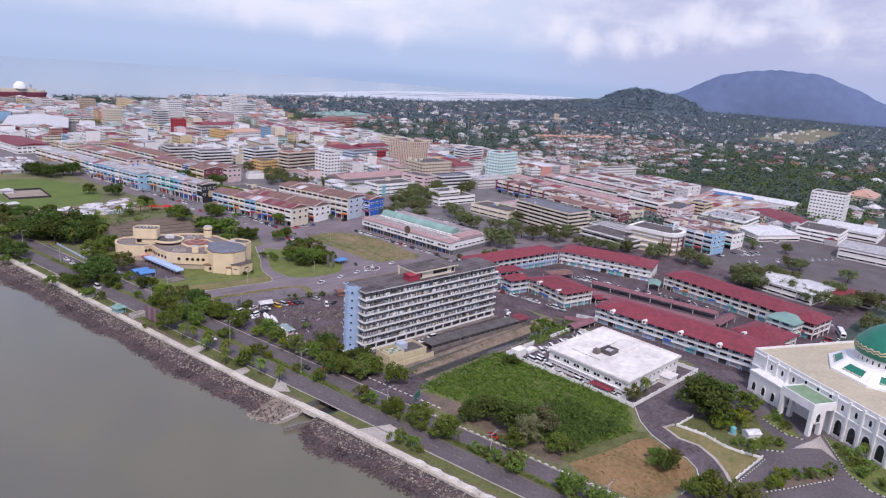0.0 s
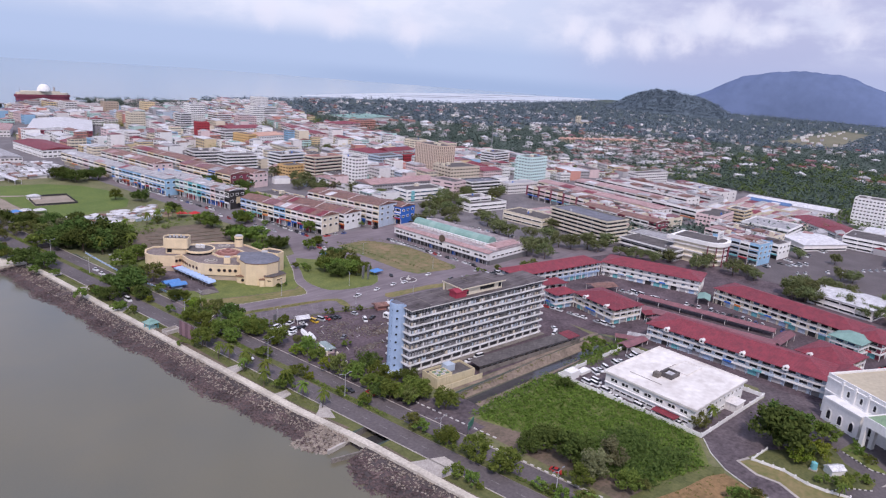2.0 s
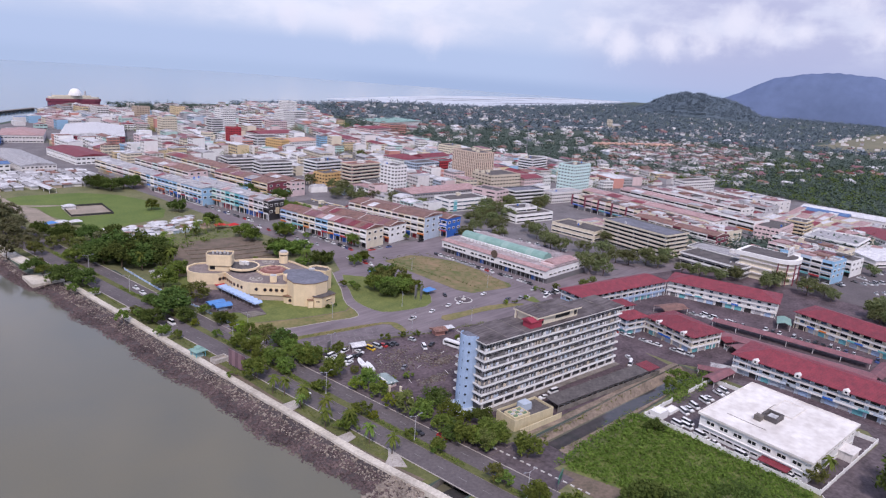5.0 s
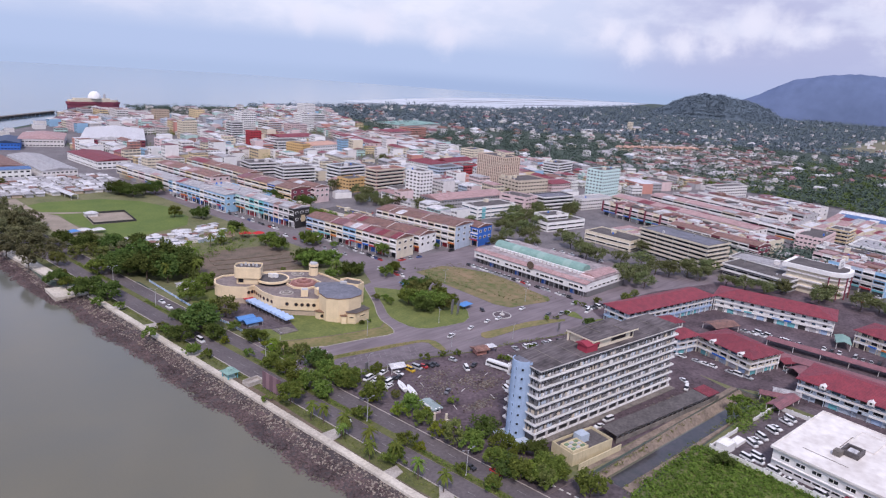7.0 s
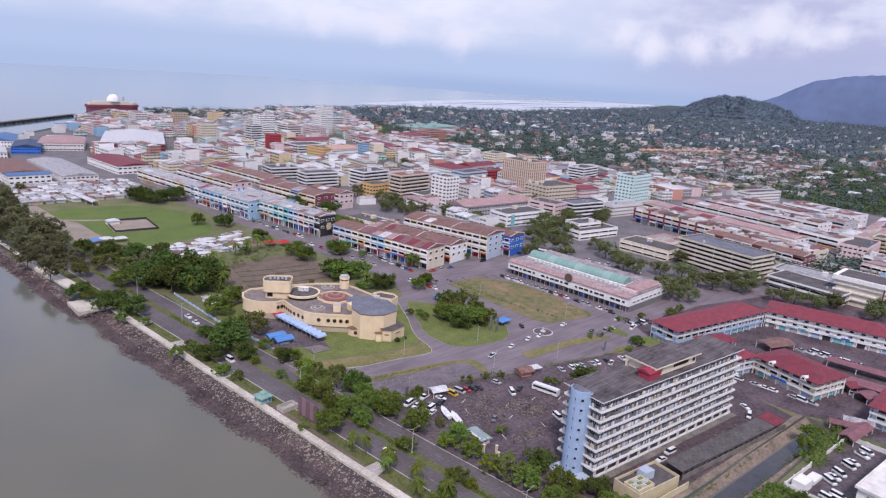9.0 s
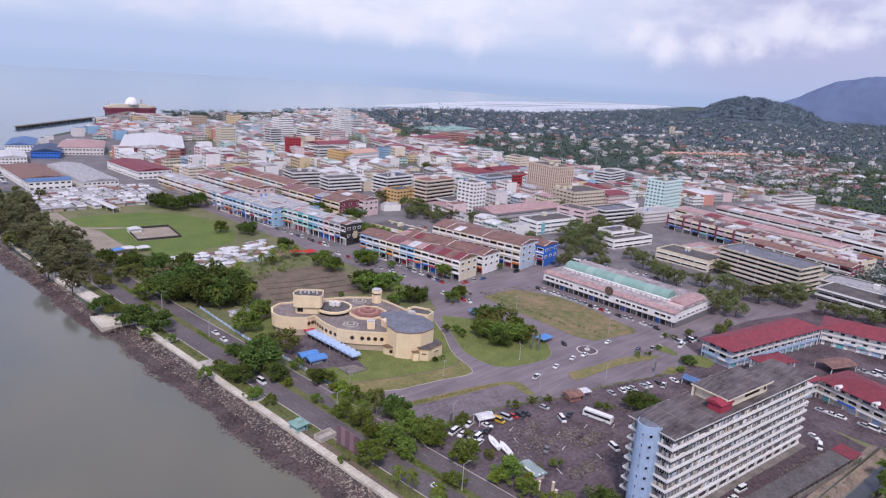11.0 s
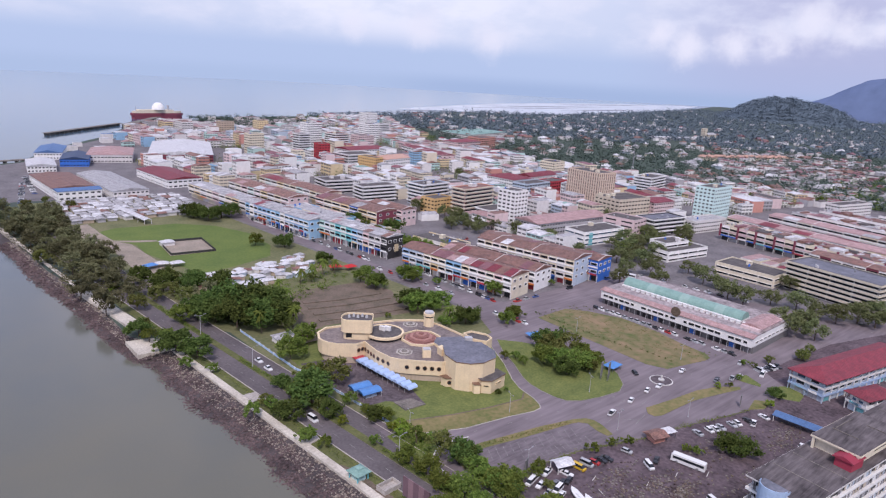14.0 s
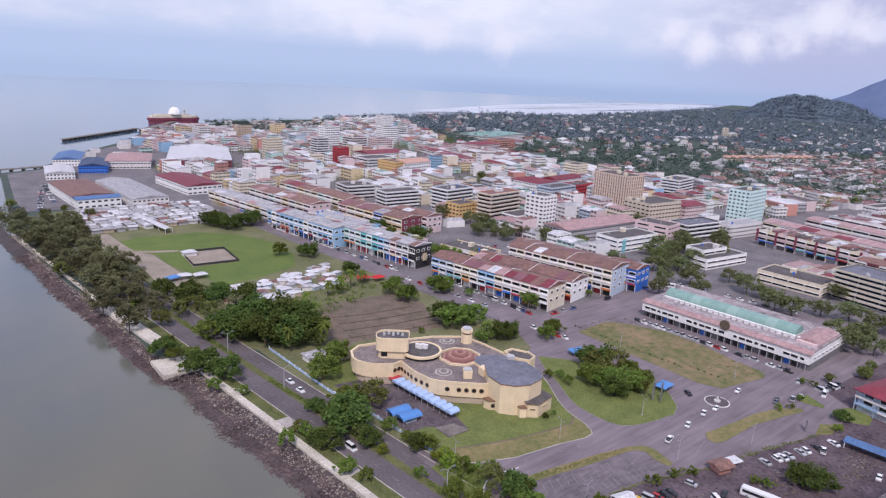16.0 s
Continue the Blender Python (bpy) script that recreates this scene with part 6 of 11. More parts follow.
def white_office():
    t = thing("white_office", 117.6, 106.4, -5.0, "white two-storey office with a broad flat white roof", "office building")
    L, D, h = 43.0, 39.5, 7.4
    b = MB(); b.box(-L / 2 + 0.8, L / 2 - 0.8, -D / 2 + 0.8, D / 2 - 0.8, 0, h)
    w = part("wall", b, WHITE, t)
    r = MB(); tray(r, L, D, h, h + 0.5, 0.35, 0.5)
    part("roof", r, ROOF_DECK_WHITE, t, "stained white flat roof")
    for z, nW, ww, wh in ((1.2, 12, 2.4, 0.8), (4.7, 14, 1.3, 1.3)):
        for i in range(nW):
            y = -D / 2 + 2.4 + (D - 4.8) * (i + 0.5) / nW
            part("window", window_mesh(ww, wh, 0.25, GLASS, WHITE), None, w, loc=(-L / 2 + 0.8, y + (-0.5 if i % 2 else 0.5) * (z > 4), z), rz=-90)
        for i in range(11):
            part("window", window_mesh(ww, wh, 0.25, GLASS, WHITE), None, w, loc=(-L / 2 + 2.4 + (L - 4.8) * (i + 0.5) / 11, -D / 2 + 0.8, z))
    s = MB(); s.box(-L / 2 + 0.1, -L / 2 + 0.8, -D / 2 + 1, D / 2 - 1, 3.55, 3.75)
    part("ledge", s, WHITE, w)
    c = MB(); tray(c, 6.5, 5.5, h + 0.5, h + 0.7, 1.5, 0.7)
    part("light_well", c, ROOF_DECK, t, "dark-walled light well on the roof", loc=(-2.5, 1.5, 0))
    c = MB(); c.box(-1.6, 1.6, -1.4, 1.4, h + 0.7, h + 1.6)
    part("light_well_cover", c, ROOF_WHITE, t, loc=(-2.0, 1.5, 0))
    c = MB(); c.box(-1.3, 1.3, -1.2, 1.2, h + 0.5, h + 2.4)
    part("vent_box", c, CONCRETE_DK, t, loc=(-7.6, 4.2, 0))
    c = MB(); tray(c, 13, 8, h + 0.5, h + 0.7, 0.25, 0.3)
    part("roof_step", c, ROOF_DECK_WHITE, t, loc=(10, 1, 0))
    for loc, sx, sy in (((4, 5.6, 0), 11, 0.16), ((9.6, 2.6, 0), 0.16, 6), ((-13, 6, 0), 0.12, 14)):
        c = MB(); c.box(-sx / 2, sx / 2, -sy / 2, sy / 2, h + 0.5, h + 0.66)
        part("roof_pipe", c, CONCRETE_DK, t, loc=loc)
    k = MB(); k.sweep([(-4.8, 2.6), (4.8, 2.6), (4.8, 2.8), (-4.8, 2.8)], -4.2, 0)
    part("porch_roof", k, ROOF_RED, t, "dark red porch roof", loc=(-L / 2 + 0.8, -9.0, 0))
    for y in (-13.4, -4.6):
        k = MB(); k.box(-L / 2 - 3.2, -L / 2 - 3.0, y - 0.12, y + 0.12, 0, 2.6)
        part("porch_post", k, WHITE, t)
    a = MB(); a.box(-3.5, 3.5, -4.4, 0, 0, 3.2); a.box(-3.9, 3.9, -4.8, 0.0, 3.2, 3.4)
    part("side_annex", a, WHITE_OLD, t, loc=(9, -D / 2 + 0.8, 0))


white_office()
ring = [(93.3, 145.3), (92.0, 84.6), (144.6, 79.6), (145.0, 141.4), (93.3, 145.3)]
for i, (p, q) in enumerate(zip(ring, ring[1:])):
    n = int(math.hypot(q[0] - p[0], q[1] - p[1]) / 6)
    t = thing("boundary_wall", 0, 0, 0, "white boundary wall in panels between posts", "wall", "boundary walls")
    for k in range(n):
        a, c = Vector(p).lerp(Vector(q), k / n), Vector(p).lerp(Vector(q), (k + 1) / n)
        if i == 3 and k in (3, 4):
            continue
        o = Vector((-(c - a).y, (c - a).x)).normalized() * 0.1
        b = MB(); b.prism([(a.x - o.x, a.y - o.y), (c.x - o.x, c.y - o.y), (c.x + o.x, c.y + o.y), (a.x + o.x, a.y + o.y)], 0, 1.7)
        part("panel", b, WHITE, t)
        b = MB(); b.box(a.x - 0.25, a.x + 0.25, a.y - 0.25, a.y + 0.25, 0, 2.0)
        part("post", b, WHITE, t)
for x, y, lx, ly, hz in ((97, 141.5, 6, 4, 3.0), (105, 140.6, 6.5, 3.2, 1.0)):
    b = MB(); tray(b, lx, ly, 0, hz, 0.3, 0.3)
    solo("yard_store", b, WHITE, "small white flat-roofed store in the walled yard", "outbuilding", loc=(x, y, 0), rz=-5)

# ---- shop court with red roofs ----


def gallery_block(name, label, cx, cy, rz, L, D, floors, wall, roof_mat, dormers, rise=3.2, fh=3.0, faces="WS", roof="hip", accent=None, band=WHITE):
    """A shop building with gallery balconies, shutters below and gabled dormers on its west side."""
    t = thing(name, cx, cy, rz, label, "shop building", "shop court buildings")
    h = floors * fh
    b = MB(); b.box(-L / 2 + 1.0, L / 2 - 1.0, -D / 2 + 1.0, D / 2 - 1.0, 0, h)
    w = part("wall", b, wall, t)
    part("roof", roof_mesh(L, D, h + 0.15, roof, rise, 0.9, 0.22), roof_mat, t, "dark red tiled roof")
    nW, nS = max(2, int(D / 5.2)), max(2, int(L / 5.2))
    f_ = wall in (BLUE_GREY, CREAM_PALE)
    r = random.Random(int(cx))
    accents = (accent or (BLUE_GREY, WHITE, BLUE_GREY, TEAL, WHITE, YELLOW, BLUE_DEEP)) + (BLUE_PALE, TEAL)
    for f in range(floors):
        z = f * fh
        if f:
            p = MB(); tray(p, L, D, z - 0.2, z, 0.75, 0.15)
            part("gallery", p, band if f == 1 else (WHITE_OLD if f_ else WHITE), t)
        for i in range(nW):
            y = -D / 2 + 1.8 + (D - 3.6) * (i + 0.5) / nW
            if f == 0:
                s = MB(); s.box(-L / 2 + 0.85, -L / 2 + 1.0, y - 1.8, y + 1.8, 0.1, 2.5)
                part("shutter", s, r.choice((GREY, BLUE_PALE, TEAL, DARK, TEAL, BLUE_GREY, GREY_DK)), w)
            else:
                part("window", window_mesh(*((1.8, 1.1) if wall is WHITE else (3.4, 1.5)), 0.0, GLASS if r.random() < 0.7 else GLASS_BLUE, WHITE), None, w, loc=(-L / 2 + 1.0, y, z + 1.0), rz=-90)
        for i in range(nS):
            x = -L / 2 + 1.8 + (L - 3.6) * (i + 0.5) / nS
            if f == 0:
                s = MB(); s.box(x - 1.8, x + 1.8, -D / 2 + 0.85, -D / 2 + 1.0, 0.1, 2.5)
                part("shutter", s, r.choice((GREY, BLUE_PALE, TEAL, DARK, TEAL, BLUE_GREY, GREY_DK)), w)
            else:
                part("window", window_mesh(3.4, 1.5, 0.0, GLASS, WHITE), None, w, loc=(x, -D / 2 + 1.0, z + 1.0))
    for i in range(nW + 1):
        y = -D / 2 + 0.3 + (D - 0.6) * i / nW
        c = MB(); c.box(-L / 2 + 0.02, -L / 2 + 0.3, y - 0.12, y + 0.12, 0, h)
        part("column", c, wall if f_ else WHITE, t)
    for i in range(1, nS + 1):
        x = -L / 2 + 0.3 + (L - 0.6) * i / nS
        c = MB(); c.box(x - 0.18, x + 0.18, -D / 2 + 0.02, -D / 2 + 0.4, 0, h)
        part("column", c, WHITE, t)
    for i in range(max(2, nW // 2)):
        y = -D / 2 + 2 + (D - 4) * (i + r.random()) / max(2, nW // 2)
        s = MB(); s.box(-L / 2 - 0.22, -L / 2 - 0.02, y - 1.9, y + 1.9, fh - 0.15, fh + 0.75)
        part("sign_board", s, r.choice(accents), t)
    for y in dormers:
        d = MB()
        d.v = [(-L / 2 - 0.95, y - 1.2, h - 0.9), (-L / 2 - 0.95, y + 1.2, h - 0.9), (-L / 2 - 0.95, y + 1.2, h + 0.6), (-L / 2 - 0.95, y, h + 1.0), (-L / 2 - 0.95, y - 1.2, h + 0.6)]
        d.v += [(-L / 2 + 3.5, q, z) for _, q, z in d.v]
        d.f = [(4, 3, 2, 1, 0), (5, 6, 7, 8, 9)] + [(i, (i + 1) % 5, 5 + (i + 1) % 5, 5 + i) for i in range(5)]
        d.m = [0] * 7
        dm = part("dormer", d, WHITE_OLD, t, "white gabled dormer")
        part("window", window_mesh(0.9, 0.9, 0.1, GLASS, WHITE), None, dm, loc=(-L / 2 - 0.95, y, h - 0.35), rz=-90)
    return t


gallery_block("shop_building", "three-storey blue-grey shop building with red roof and dormers", 174.5, 100.5, 0, 23, 79, 3, BLUE_GREY, ROOF_RED, (30, 13, -5, -23), 3.4, 2.8)
gallery_block("shop_building", "cream corner end of the shop building under a red roof", 176.5, 57.0, 3, 22, 9, 3, CREAM_PALE, ROOF_RED, (0.5,), 3.0, 2.8, accent=(WHITE, RED))
gallery_block("shop_building", "cream three-storey shop building with blue shops and red roof", 180.5, 171.5, -15, 21, 29, 3, CREAM_PALE, ROOF_RED, (6, -9), 3.0, 2.8, accent=(BLUE_DEEP, WHITE, BLUE_DEEP))
gallery_block("shop_building", "pale blue and white shop building with a red hipped roof", 206.5, 223.8, -10.8, 72, 15.5, 3, BLUE_GREY, ROOF_RED_Y, (), 3.2, 3.0, accent=(BLUE_SKY, TEAL, WHITE), band=BLUE_PALE)
gallery_block("shop_building", "low red-roofed wing beside the blue shop building", 181.5, 209.4, -18, 18, 9, 2, WHITE, ROOF_RED_Y, (), 2.0, 3.6, accent=(WHITE, BLUE_PALE))
gallery_block("shop_building", "white three-storey shop building with a long red roof", 260, 183, 13.5, 22, 60, 3, WHITE, ROOF_RED, (), 3.2, 3.0, accent=(BLUE_DEEP, WHITE, TEAL))
gallery_block("shop_building", "cream and green shop building under a long red roof", 254, 101, -11, 22, 76, 3, CREAM_PALE, ROOF_RED, (), 3.2, 3.0, accent=(ORANGE, BLUE_DEEP, WHITE, TEAL))
gallery_block("shop_building", "maroon corner shop building under a red roof", 243, 58, -11, 20, 14, 3, MAROON, ROOF_RED, (), 3.0, 3.0, accent=(WHITE, RED))
gallery_block("shop_building", "cream shop building with a red hipped roof", 199, 68, -12, 24, 20, 3, CREAM_PALE, ROOF_RED, (4,), 3.6, 2.8, accent=(WHITE, RED))
gallery_block("shop_building", "green-roofed pale shop building beside the court", 232, 66, -12, 16, 14, 3, MINT, ROOF_TEAL, (), 2.6, 2.8, accent=(WHITE, TEAL))
gallery_block("shop_building", "blue-grey end building beside the shop court", 169, 194, -15, 14, 9, 3, BLUE_GREY, ROOF_RED, (), 2.4, 2.8, accent=(TEAL, BLUE_DEEP))


def covered_walk(x0, y0, x1, y1, wd, z, material, label):
    dx, dy = x1 - x0, y1 - y0
    ln = math.hypot(dx, dy)
    t = thing("covered_walkway", (x0 + x1) / 2, (y0 + y1) / 2, math.degrees(math.atan2(dy, dx)), label, "walkway roof", "covered walkways")
    b = MB(); b.sweep([(-wd / 2, z - 0.6), (0, z + 0.5), (wd / 2, z - 0.6), (wd / 2, z - 0.75), (0, z + 0.35), (-wd / 2, z - 0.75)], -ln / 2, ln / 2)
    part("roof", b, material, t)
    for i in range(int(ln / 11) + 1):
        for s in (-1, 1):
            p = MB(); x = -ln / 2 + 0.5 + (ln - 1) * i / max(1, int(ln / 11)); p.box(x - 0.12, x + 0.12, s * wd / 2 * 0.85 - 0.12, s * wd / 2 * 0.85 + 0.12, 0, z - 0.5)
            part("post", p, WHITE_OLD, t)


covered_walk(196, 164, 204, 92, 9, 4.2, ROOF_MAUVE, "long low red-roofed covered walkway in the court")
covered_walk(216, 170, 224, 98, 7, 3.8, ROOF_MAUVE, "low red-roofed covered parking in the court")
covered_walk(203, 93, 226, 92, 6, 4.2, ROOF_MAUVE, "red-roofed covered link across the court")
covered_walk(206, 196, 222, 190, 10, 4.0, ROOF_RUST, "rusty low shed roof in the court")
covered_walk(240, 142, 252, 146, 7, 4.2, ROOF_TEAL, "teal awning roof at the end of the shops")
covered_walk(140, 141, 158, 139, 6, 3.2, ROOF_MAUVE, "dark red stall roof beside the street")
covered_walk(150, 150, 156, 138, 5, 3.0, ROOF_MAUVE, "faded red market awnings in a line")
covered_walk(157, 147, 161, 137, 5, 3.2, ROOF_GREY, "grey awning over street stalls")
covered_walk(189, 156, 197, 152, 8, 3.8, ROOF_RED, "low red tiled awning roof at the shop's end")
covered_walk(184, 148, 192, 145, 7, 3.4, ROOF_MAUVE, "faded red stall roofs beside the shops")
covered_walk(140, 229.5, 141.2, 212, 5.6, 3.2, ROOF_BLUE, "pale blue roofed parking shelter")

# ---- market hall ----


def market_hall():
    t = thing("market_hall", 215.5, 307.3, 1.0, "long white two-storey market hall with pink roof and teal vault", "market")
    L, D, h = 44.0, 86.0, 8.5
    # dark grey wall and near-black shutters: the arcade's shadow painted in
    b = MB(); b.box(-L / 2 + 2.2, L / 2, -D / 2, D / 2, 0, 3.6)
    part("ground_wall", b, GREY_DK, t)
    b = MB(); b.box(-L / 2, L / 2, -D / 2, D / 2, 3.6, h)
    w = part("upper_wall", b, WHITE, t)
    for i in range(24):
        y = -D / 2 + 1.5 + (D - 3) * (i + 0.5) / 24
        if i % 7 != 3:
            part("window", window_mesh(3.0 if i % 3 else 1.8, 1.3, 0.2, GLASS, WHITE), None, w, loc=(-L / 2, y, 5.0), rz=-90)
        c = MB(); c.box(-L / 2 + 0.3, -L / 2 + 0.6, y - 1.85, y - 1.6, 0, 3.6)
        part("column", c, GREY, t)
        s = MB(); s.box(-L / 2 + 2.05, -L / 2 + 2.2, y - 1.4, y + 1.4, 0.1, 2.6)
        part("shutter", s, (GREY_DK, DARK, BLUE_DEEP, DARK, DARK, DARK)[i % 6], t)
    for i in range(8):
        part("window", window_mesh(3.2, 1.0, 0.3, GLASS, WHITE), None, w, loc=(-L / 2 + 3 + (L - 6) * (i + 0.5) / 8, -D / 2, 5.0))
    r = MB(); r.sweep([(-L / 2 - 0.6, h), (-L / 2 + 3.4, h + 1.2), (-L / 2 + 3.4, h + 0.9), (-L / 2 - 0.6, h - 0.25)], -D / 2 - 0.5, D / 2 + 0.5)
    part("eaves_roof", r, ROOF_PINK, t, "faded pink sloping roof edge", loc=(0, 0, 0), rz=0).matrix_basis = pose(0, 0, 0, 0, 0, 90) @ Matrix.Scale(-1, 4, (0, 1, 0))
    d = MB(); d.box(-L / 2 + 3.0, L / 2 - 0.5, -D / 2, D / 2, h, h + 0.9)
    part("deck", d, mat("market_deck", (0.44, 0.385, 0.39), 0.95, col2=(0.17, 0.145, 0.15), scale=0.15, fine=0.7, bump=0.2), t, "stained pinkish-grey flat roof")
    for i in range(22):
        y = -D / 2 + 5 + (D - 16) * (i + 0.5) / 22
        v = MB(); v.box(-10.5, -9.3, y - 0.9, y + 0.9, h + 0.9, h + 2.3); v.box(-10.7, -9.1, y - 1.1, y + 1.1, h + 2.3, h + 2.5)
        part("vent", v, WHITE, t)
    b = MB()
    n, y0, y1, R = 12, -D / 2 + 13, D / 2 - 4, 4.5
    arcp = [(R * math.cos(3.14159 * i / n), 0.8 * R * math.sin(3.14159 * i / n)) for i in range(n + 1)]
    for k in range(14):
        ya, yb = y0 + (y1 - y0) * k / 14, y0 + (y1 - y0) * (k + 1) / 14
        for (xa, za), (xb, zb) in zip(arcp, arcp[1:]):
            b.poly([(-2 + xa, ya, h + 1.6 + za), (-2 + xb, ya, h + 1.6 + zb), (-2 + xb, yb, h + 1.6 + zb), (-2 + xa, yb, h + 1.6 + za)], 1 if k % 4 == 2 else 0)
    b.poly([(-2 + x, y0, h + 1.6 + z) for x, z in arcp])
    b.poly([(-2 + x, y1, h + 1.6 + z) for x, z in arcp[::-1]])
    part("barrel_roof", b, [ROOF_TEAL, mat("roof_teal_pale", (0.30, 0.44, 0.40), 0.6)], t, "teal barrel-vaulted roof with paler bays")
    c = MB(); c.box(-8, 4, y0, y1, h + 0.9, h + 1.62)
    part("clerestory", c, WHITE_OLD, t)
    e = MB(); e.box(-L / 2 + 8, L / 2 - 8, -D / 2 + 1, -D / 2 + 10, h + 0.9, h + 2.2)
    part("roof_room", e, PINK, t)
    e = MB(); e.sweep([(-5.2, h + 2.2), (0, h + 3.6), (5.2, h + 2.2)], -12, 12)
    part("roof_room_roof", e, ROOF_PINK, t, loc=(0, -D / 2 + 5.5, 0))
    cr = MB()
    for i in range(12):
        a = 6.28319 * i / 12
        cr.v.append((0, 2.6 * math.cos(a), h + 1.2 + 2.6 * math.sin(a)))
    cr.v += [(-0.5, y, z) for _, y, z in cr.v]
    cr.f = [tuple(range(12)), tuple(range(23, 11, -1))] + [(i, 12 + i, 12 + (i + 1) % 12, (i + 1) % 12) for i in range(12)]
    cr.m = [0] * 14
    part("round_sign", cr, BARK, t, "round rust-brown emblem board", loc=(-L / 2 - 0.2, -3, 0))


market_hall()

# ---- the cream civic hall ----


def civic_hall():
    ox, oy = 56, 345
    t = thing("civic_hall", ox, oy, 0, "cream rendered civic hall with drum, towers and porthole windows", "hall")

    def loc(pts, k=1.0):
        return [((x - ox) * k, (y - oy) * k) for x, y in pts]

    def octagon(x, y, r, turn=0.39):
        return [(x - ox + r * math.cos(turn + 0.7854 * i), y - oy + r * math.sin(turn + 0.7854 * i)) for i in range(8)]

    outline = [(23.6, 373.6), (23.5, 370.8), (24.6, 367.6), (26.8, 364.6), (33.8, 359.6), (37.9, 360.0), (36.6, 349.5), (37.6, 341), (39.6, 337.4), (44.5, 332.4), (52.2, 325.6),
               (62, 322), (76, 326), (79.6, 333), (79, 344), (78.6, 352), (78.2, 358), (76.2, 365.6), (71, 369.4), (65, 373.2), (53, 377), (39.2, 381), (32.4, 382.6), (26.5, 379.5)]
    b = MB(); b.prism(loc(outline, 0.965), 0, 3.0)
    base = part("base", b, TAN, t, "tan recessed base wall")
    b = MB(); b.prism(loc(outline), 3.0, 8.3)
    w = part("wall", b, CREAM, t)
    rim = MB(); ring_wall(rim, loc(outline, 1.006), loc(outline, 0.985), 8.2, 9.2)
    part("parapet", rim, CREAM, t)
    b = MB(); b.prism(loc(outline, 0.986), 8.3, 8.42)
    part("roof", b, HALL_ROOF, t, "weathered grey-brown flat roof")
    # dark doorways under the seaward wing
    for s in (0.12, 0.42, 0.72):
        (xa, ya), (xb, yb) = loc([(27.5, 364.6), (34.0, 360.0)], 0.965)
        d = MB(); d.box(-1.0, 1.0, -0.10, 0.06, 0.2, 2.6)
        part("doorway", d, DARK, base, loc=(xa + (xb - xa) * s, ya + (yb - ya) * s, 0), rz=math.degrees(math.atan2(yb - ya, xb - xa)))
    # portholes on the seaward walls
    port = MB()
    for rr, yy in ((0.95, 0.0), (0.95, -0.16), (0.72, -0.16), (0.72, -0.03)):
        port.v += [(rr * math.cos(6.28319 * i / 14), yy, rr * math.sin(6.28319 * i / 14)) for i in range(14)]
    for g_ in range(3):
        port.f += [(14 * g_ + i, 14 * g_ + (i + 1) % 14, 14 * g_ + 14 + (i + 1) % 14, 14 * g_ + 14 + i) for i in range(14)]
    port.f.append(tuple(range(42, 56)))
    port.m = [0] * 42 + [1]
    port = port.mesh("porthole", [HALL_TRIM, GLASS])
    q = loc(outline)
    for k, stops in ((4, (0.25, 0.75)), (5, (0.12, 0.36, 0.60, 0.84)), (6, (0.16, 0.52, 0.88)), (8, (0.45,)), (9, (0.06, 0.34, 0.62, 0.90))):
        (xa, ya), (xb, yb) = q[k], q[k + 1]
        for s in stops:
            part("porthole", port, None, w, loc=(xa + (xb - xa) * s, ya + (yb - ya) * s, 5.9), rz=math.degrees(math.atan2(yb - ya, xb - xa)))
    # drum with its shallow faceted roof
    drum = [(53.6, 325.5), (52.5, 317.6), (56, 313.2), (61, 310.9), (68.8, 311.8), (73.0, 316.6), (74.4, 326), (69.5, 332), (58.5, 332.5)]
    b = MB(); b.prism(loc(drum), 0, 12.0)
    dr = part("drum", b, CREAM, t, "large cream faceted drum")
    cx, cy = 63.6 - ox, 321.6 - oy
    out_ = [(cx + (x - cx) * 1.012, cy + (y - cy) * 1.012) for x, y in loc(drum)]
    b = MB()
    n = len(out_)
    b.v = [(x, y, z) for z in (11.9, 12.3) for x, y in out_] + [(cx, cy, 12.75)]
    for i in range(n):
        j = (i + 1) % n
        b.f += [(i, j, n + j, n + i), (n + i, n + j, 2 * n)]; b.m += [0, 1]
    part("drum_roof", b, [HALL_TRIM, ROOF_DECK_BLUE], t, "blue-grey faceted drum roof with a brown edge")
    b = MB(); b.prism(loc([(57.2, 334.6), (56.6, 331.0), (60, 331.4), (60, 335)]), 8.3, 11.4)
    part("stair_head", b, CREAM, t)
    b = MB(); b.prism(loc([(61.5, 342), (60.2, 333), (70.5, 332), (76.5, 336.5), (76.2, 340), (70, 343.5), (66, 345.5)]), 8.3, 9.7, 0, 1)
    part("upper_deck", b, [CREAM, ROOF_DECK_BLUE], t, "raised blue-grey roof behind the drum")
    # porches
    b = MB(); b.prism(loc([(60.0, 312.2), (59.2, 309.4), (62.0, 306.8), (71.6, 308.6), (71.9, 313.4), (66, 314)]), 0, 5.4)
    p = part("porch", b, CREAM, t)
    b = MB(); b.prism(loc([(59.8, 312.6), (58.9, 309.3), (61.9, 306.5), (71.9, 308.3), (72.2, 313.8), (66, 314.2)]), 5.4, 5.75, 1, 0)
    part("porch_roof", b, [ROOF_DECK, HALL_TRIM], p, "flat dark roof with a brown edge")
    b = MB(); b.prism(loc([(57.2, 312.4), (56.6, 310.6), (58.6, 309.2), (60.2, 311.6)]), 0, 3.9)
    part("porch_step", b, CREAM, p)
    b = MB(); b.prism(loc([(57.0, 312.6), (56.4, 310.5), (58.6, 308.9), (60.0, 311.8)]), 3.9, 4.1)
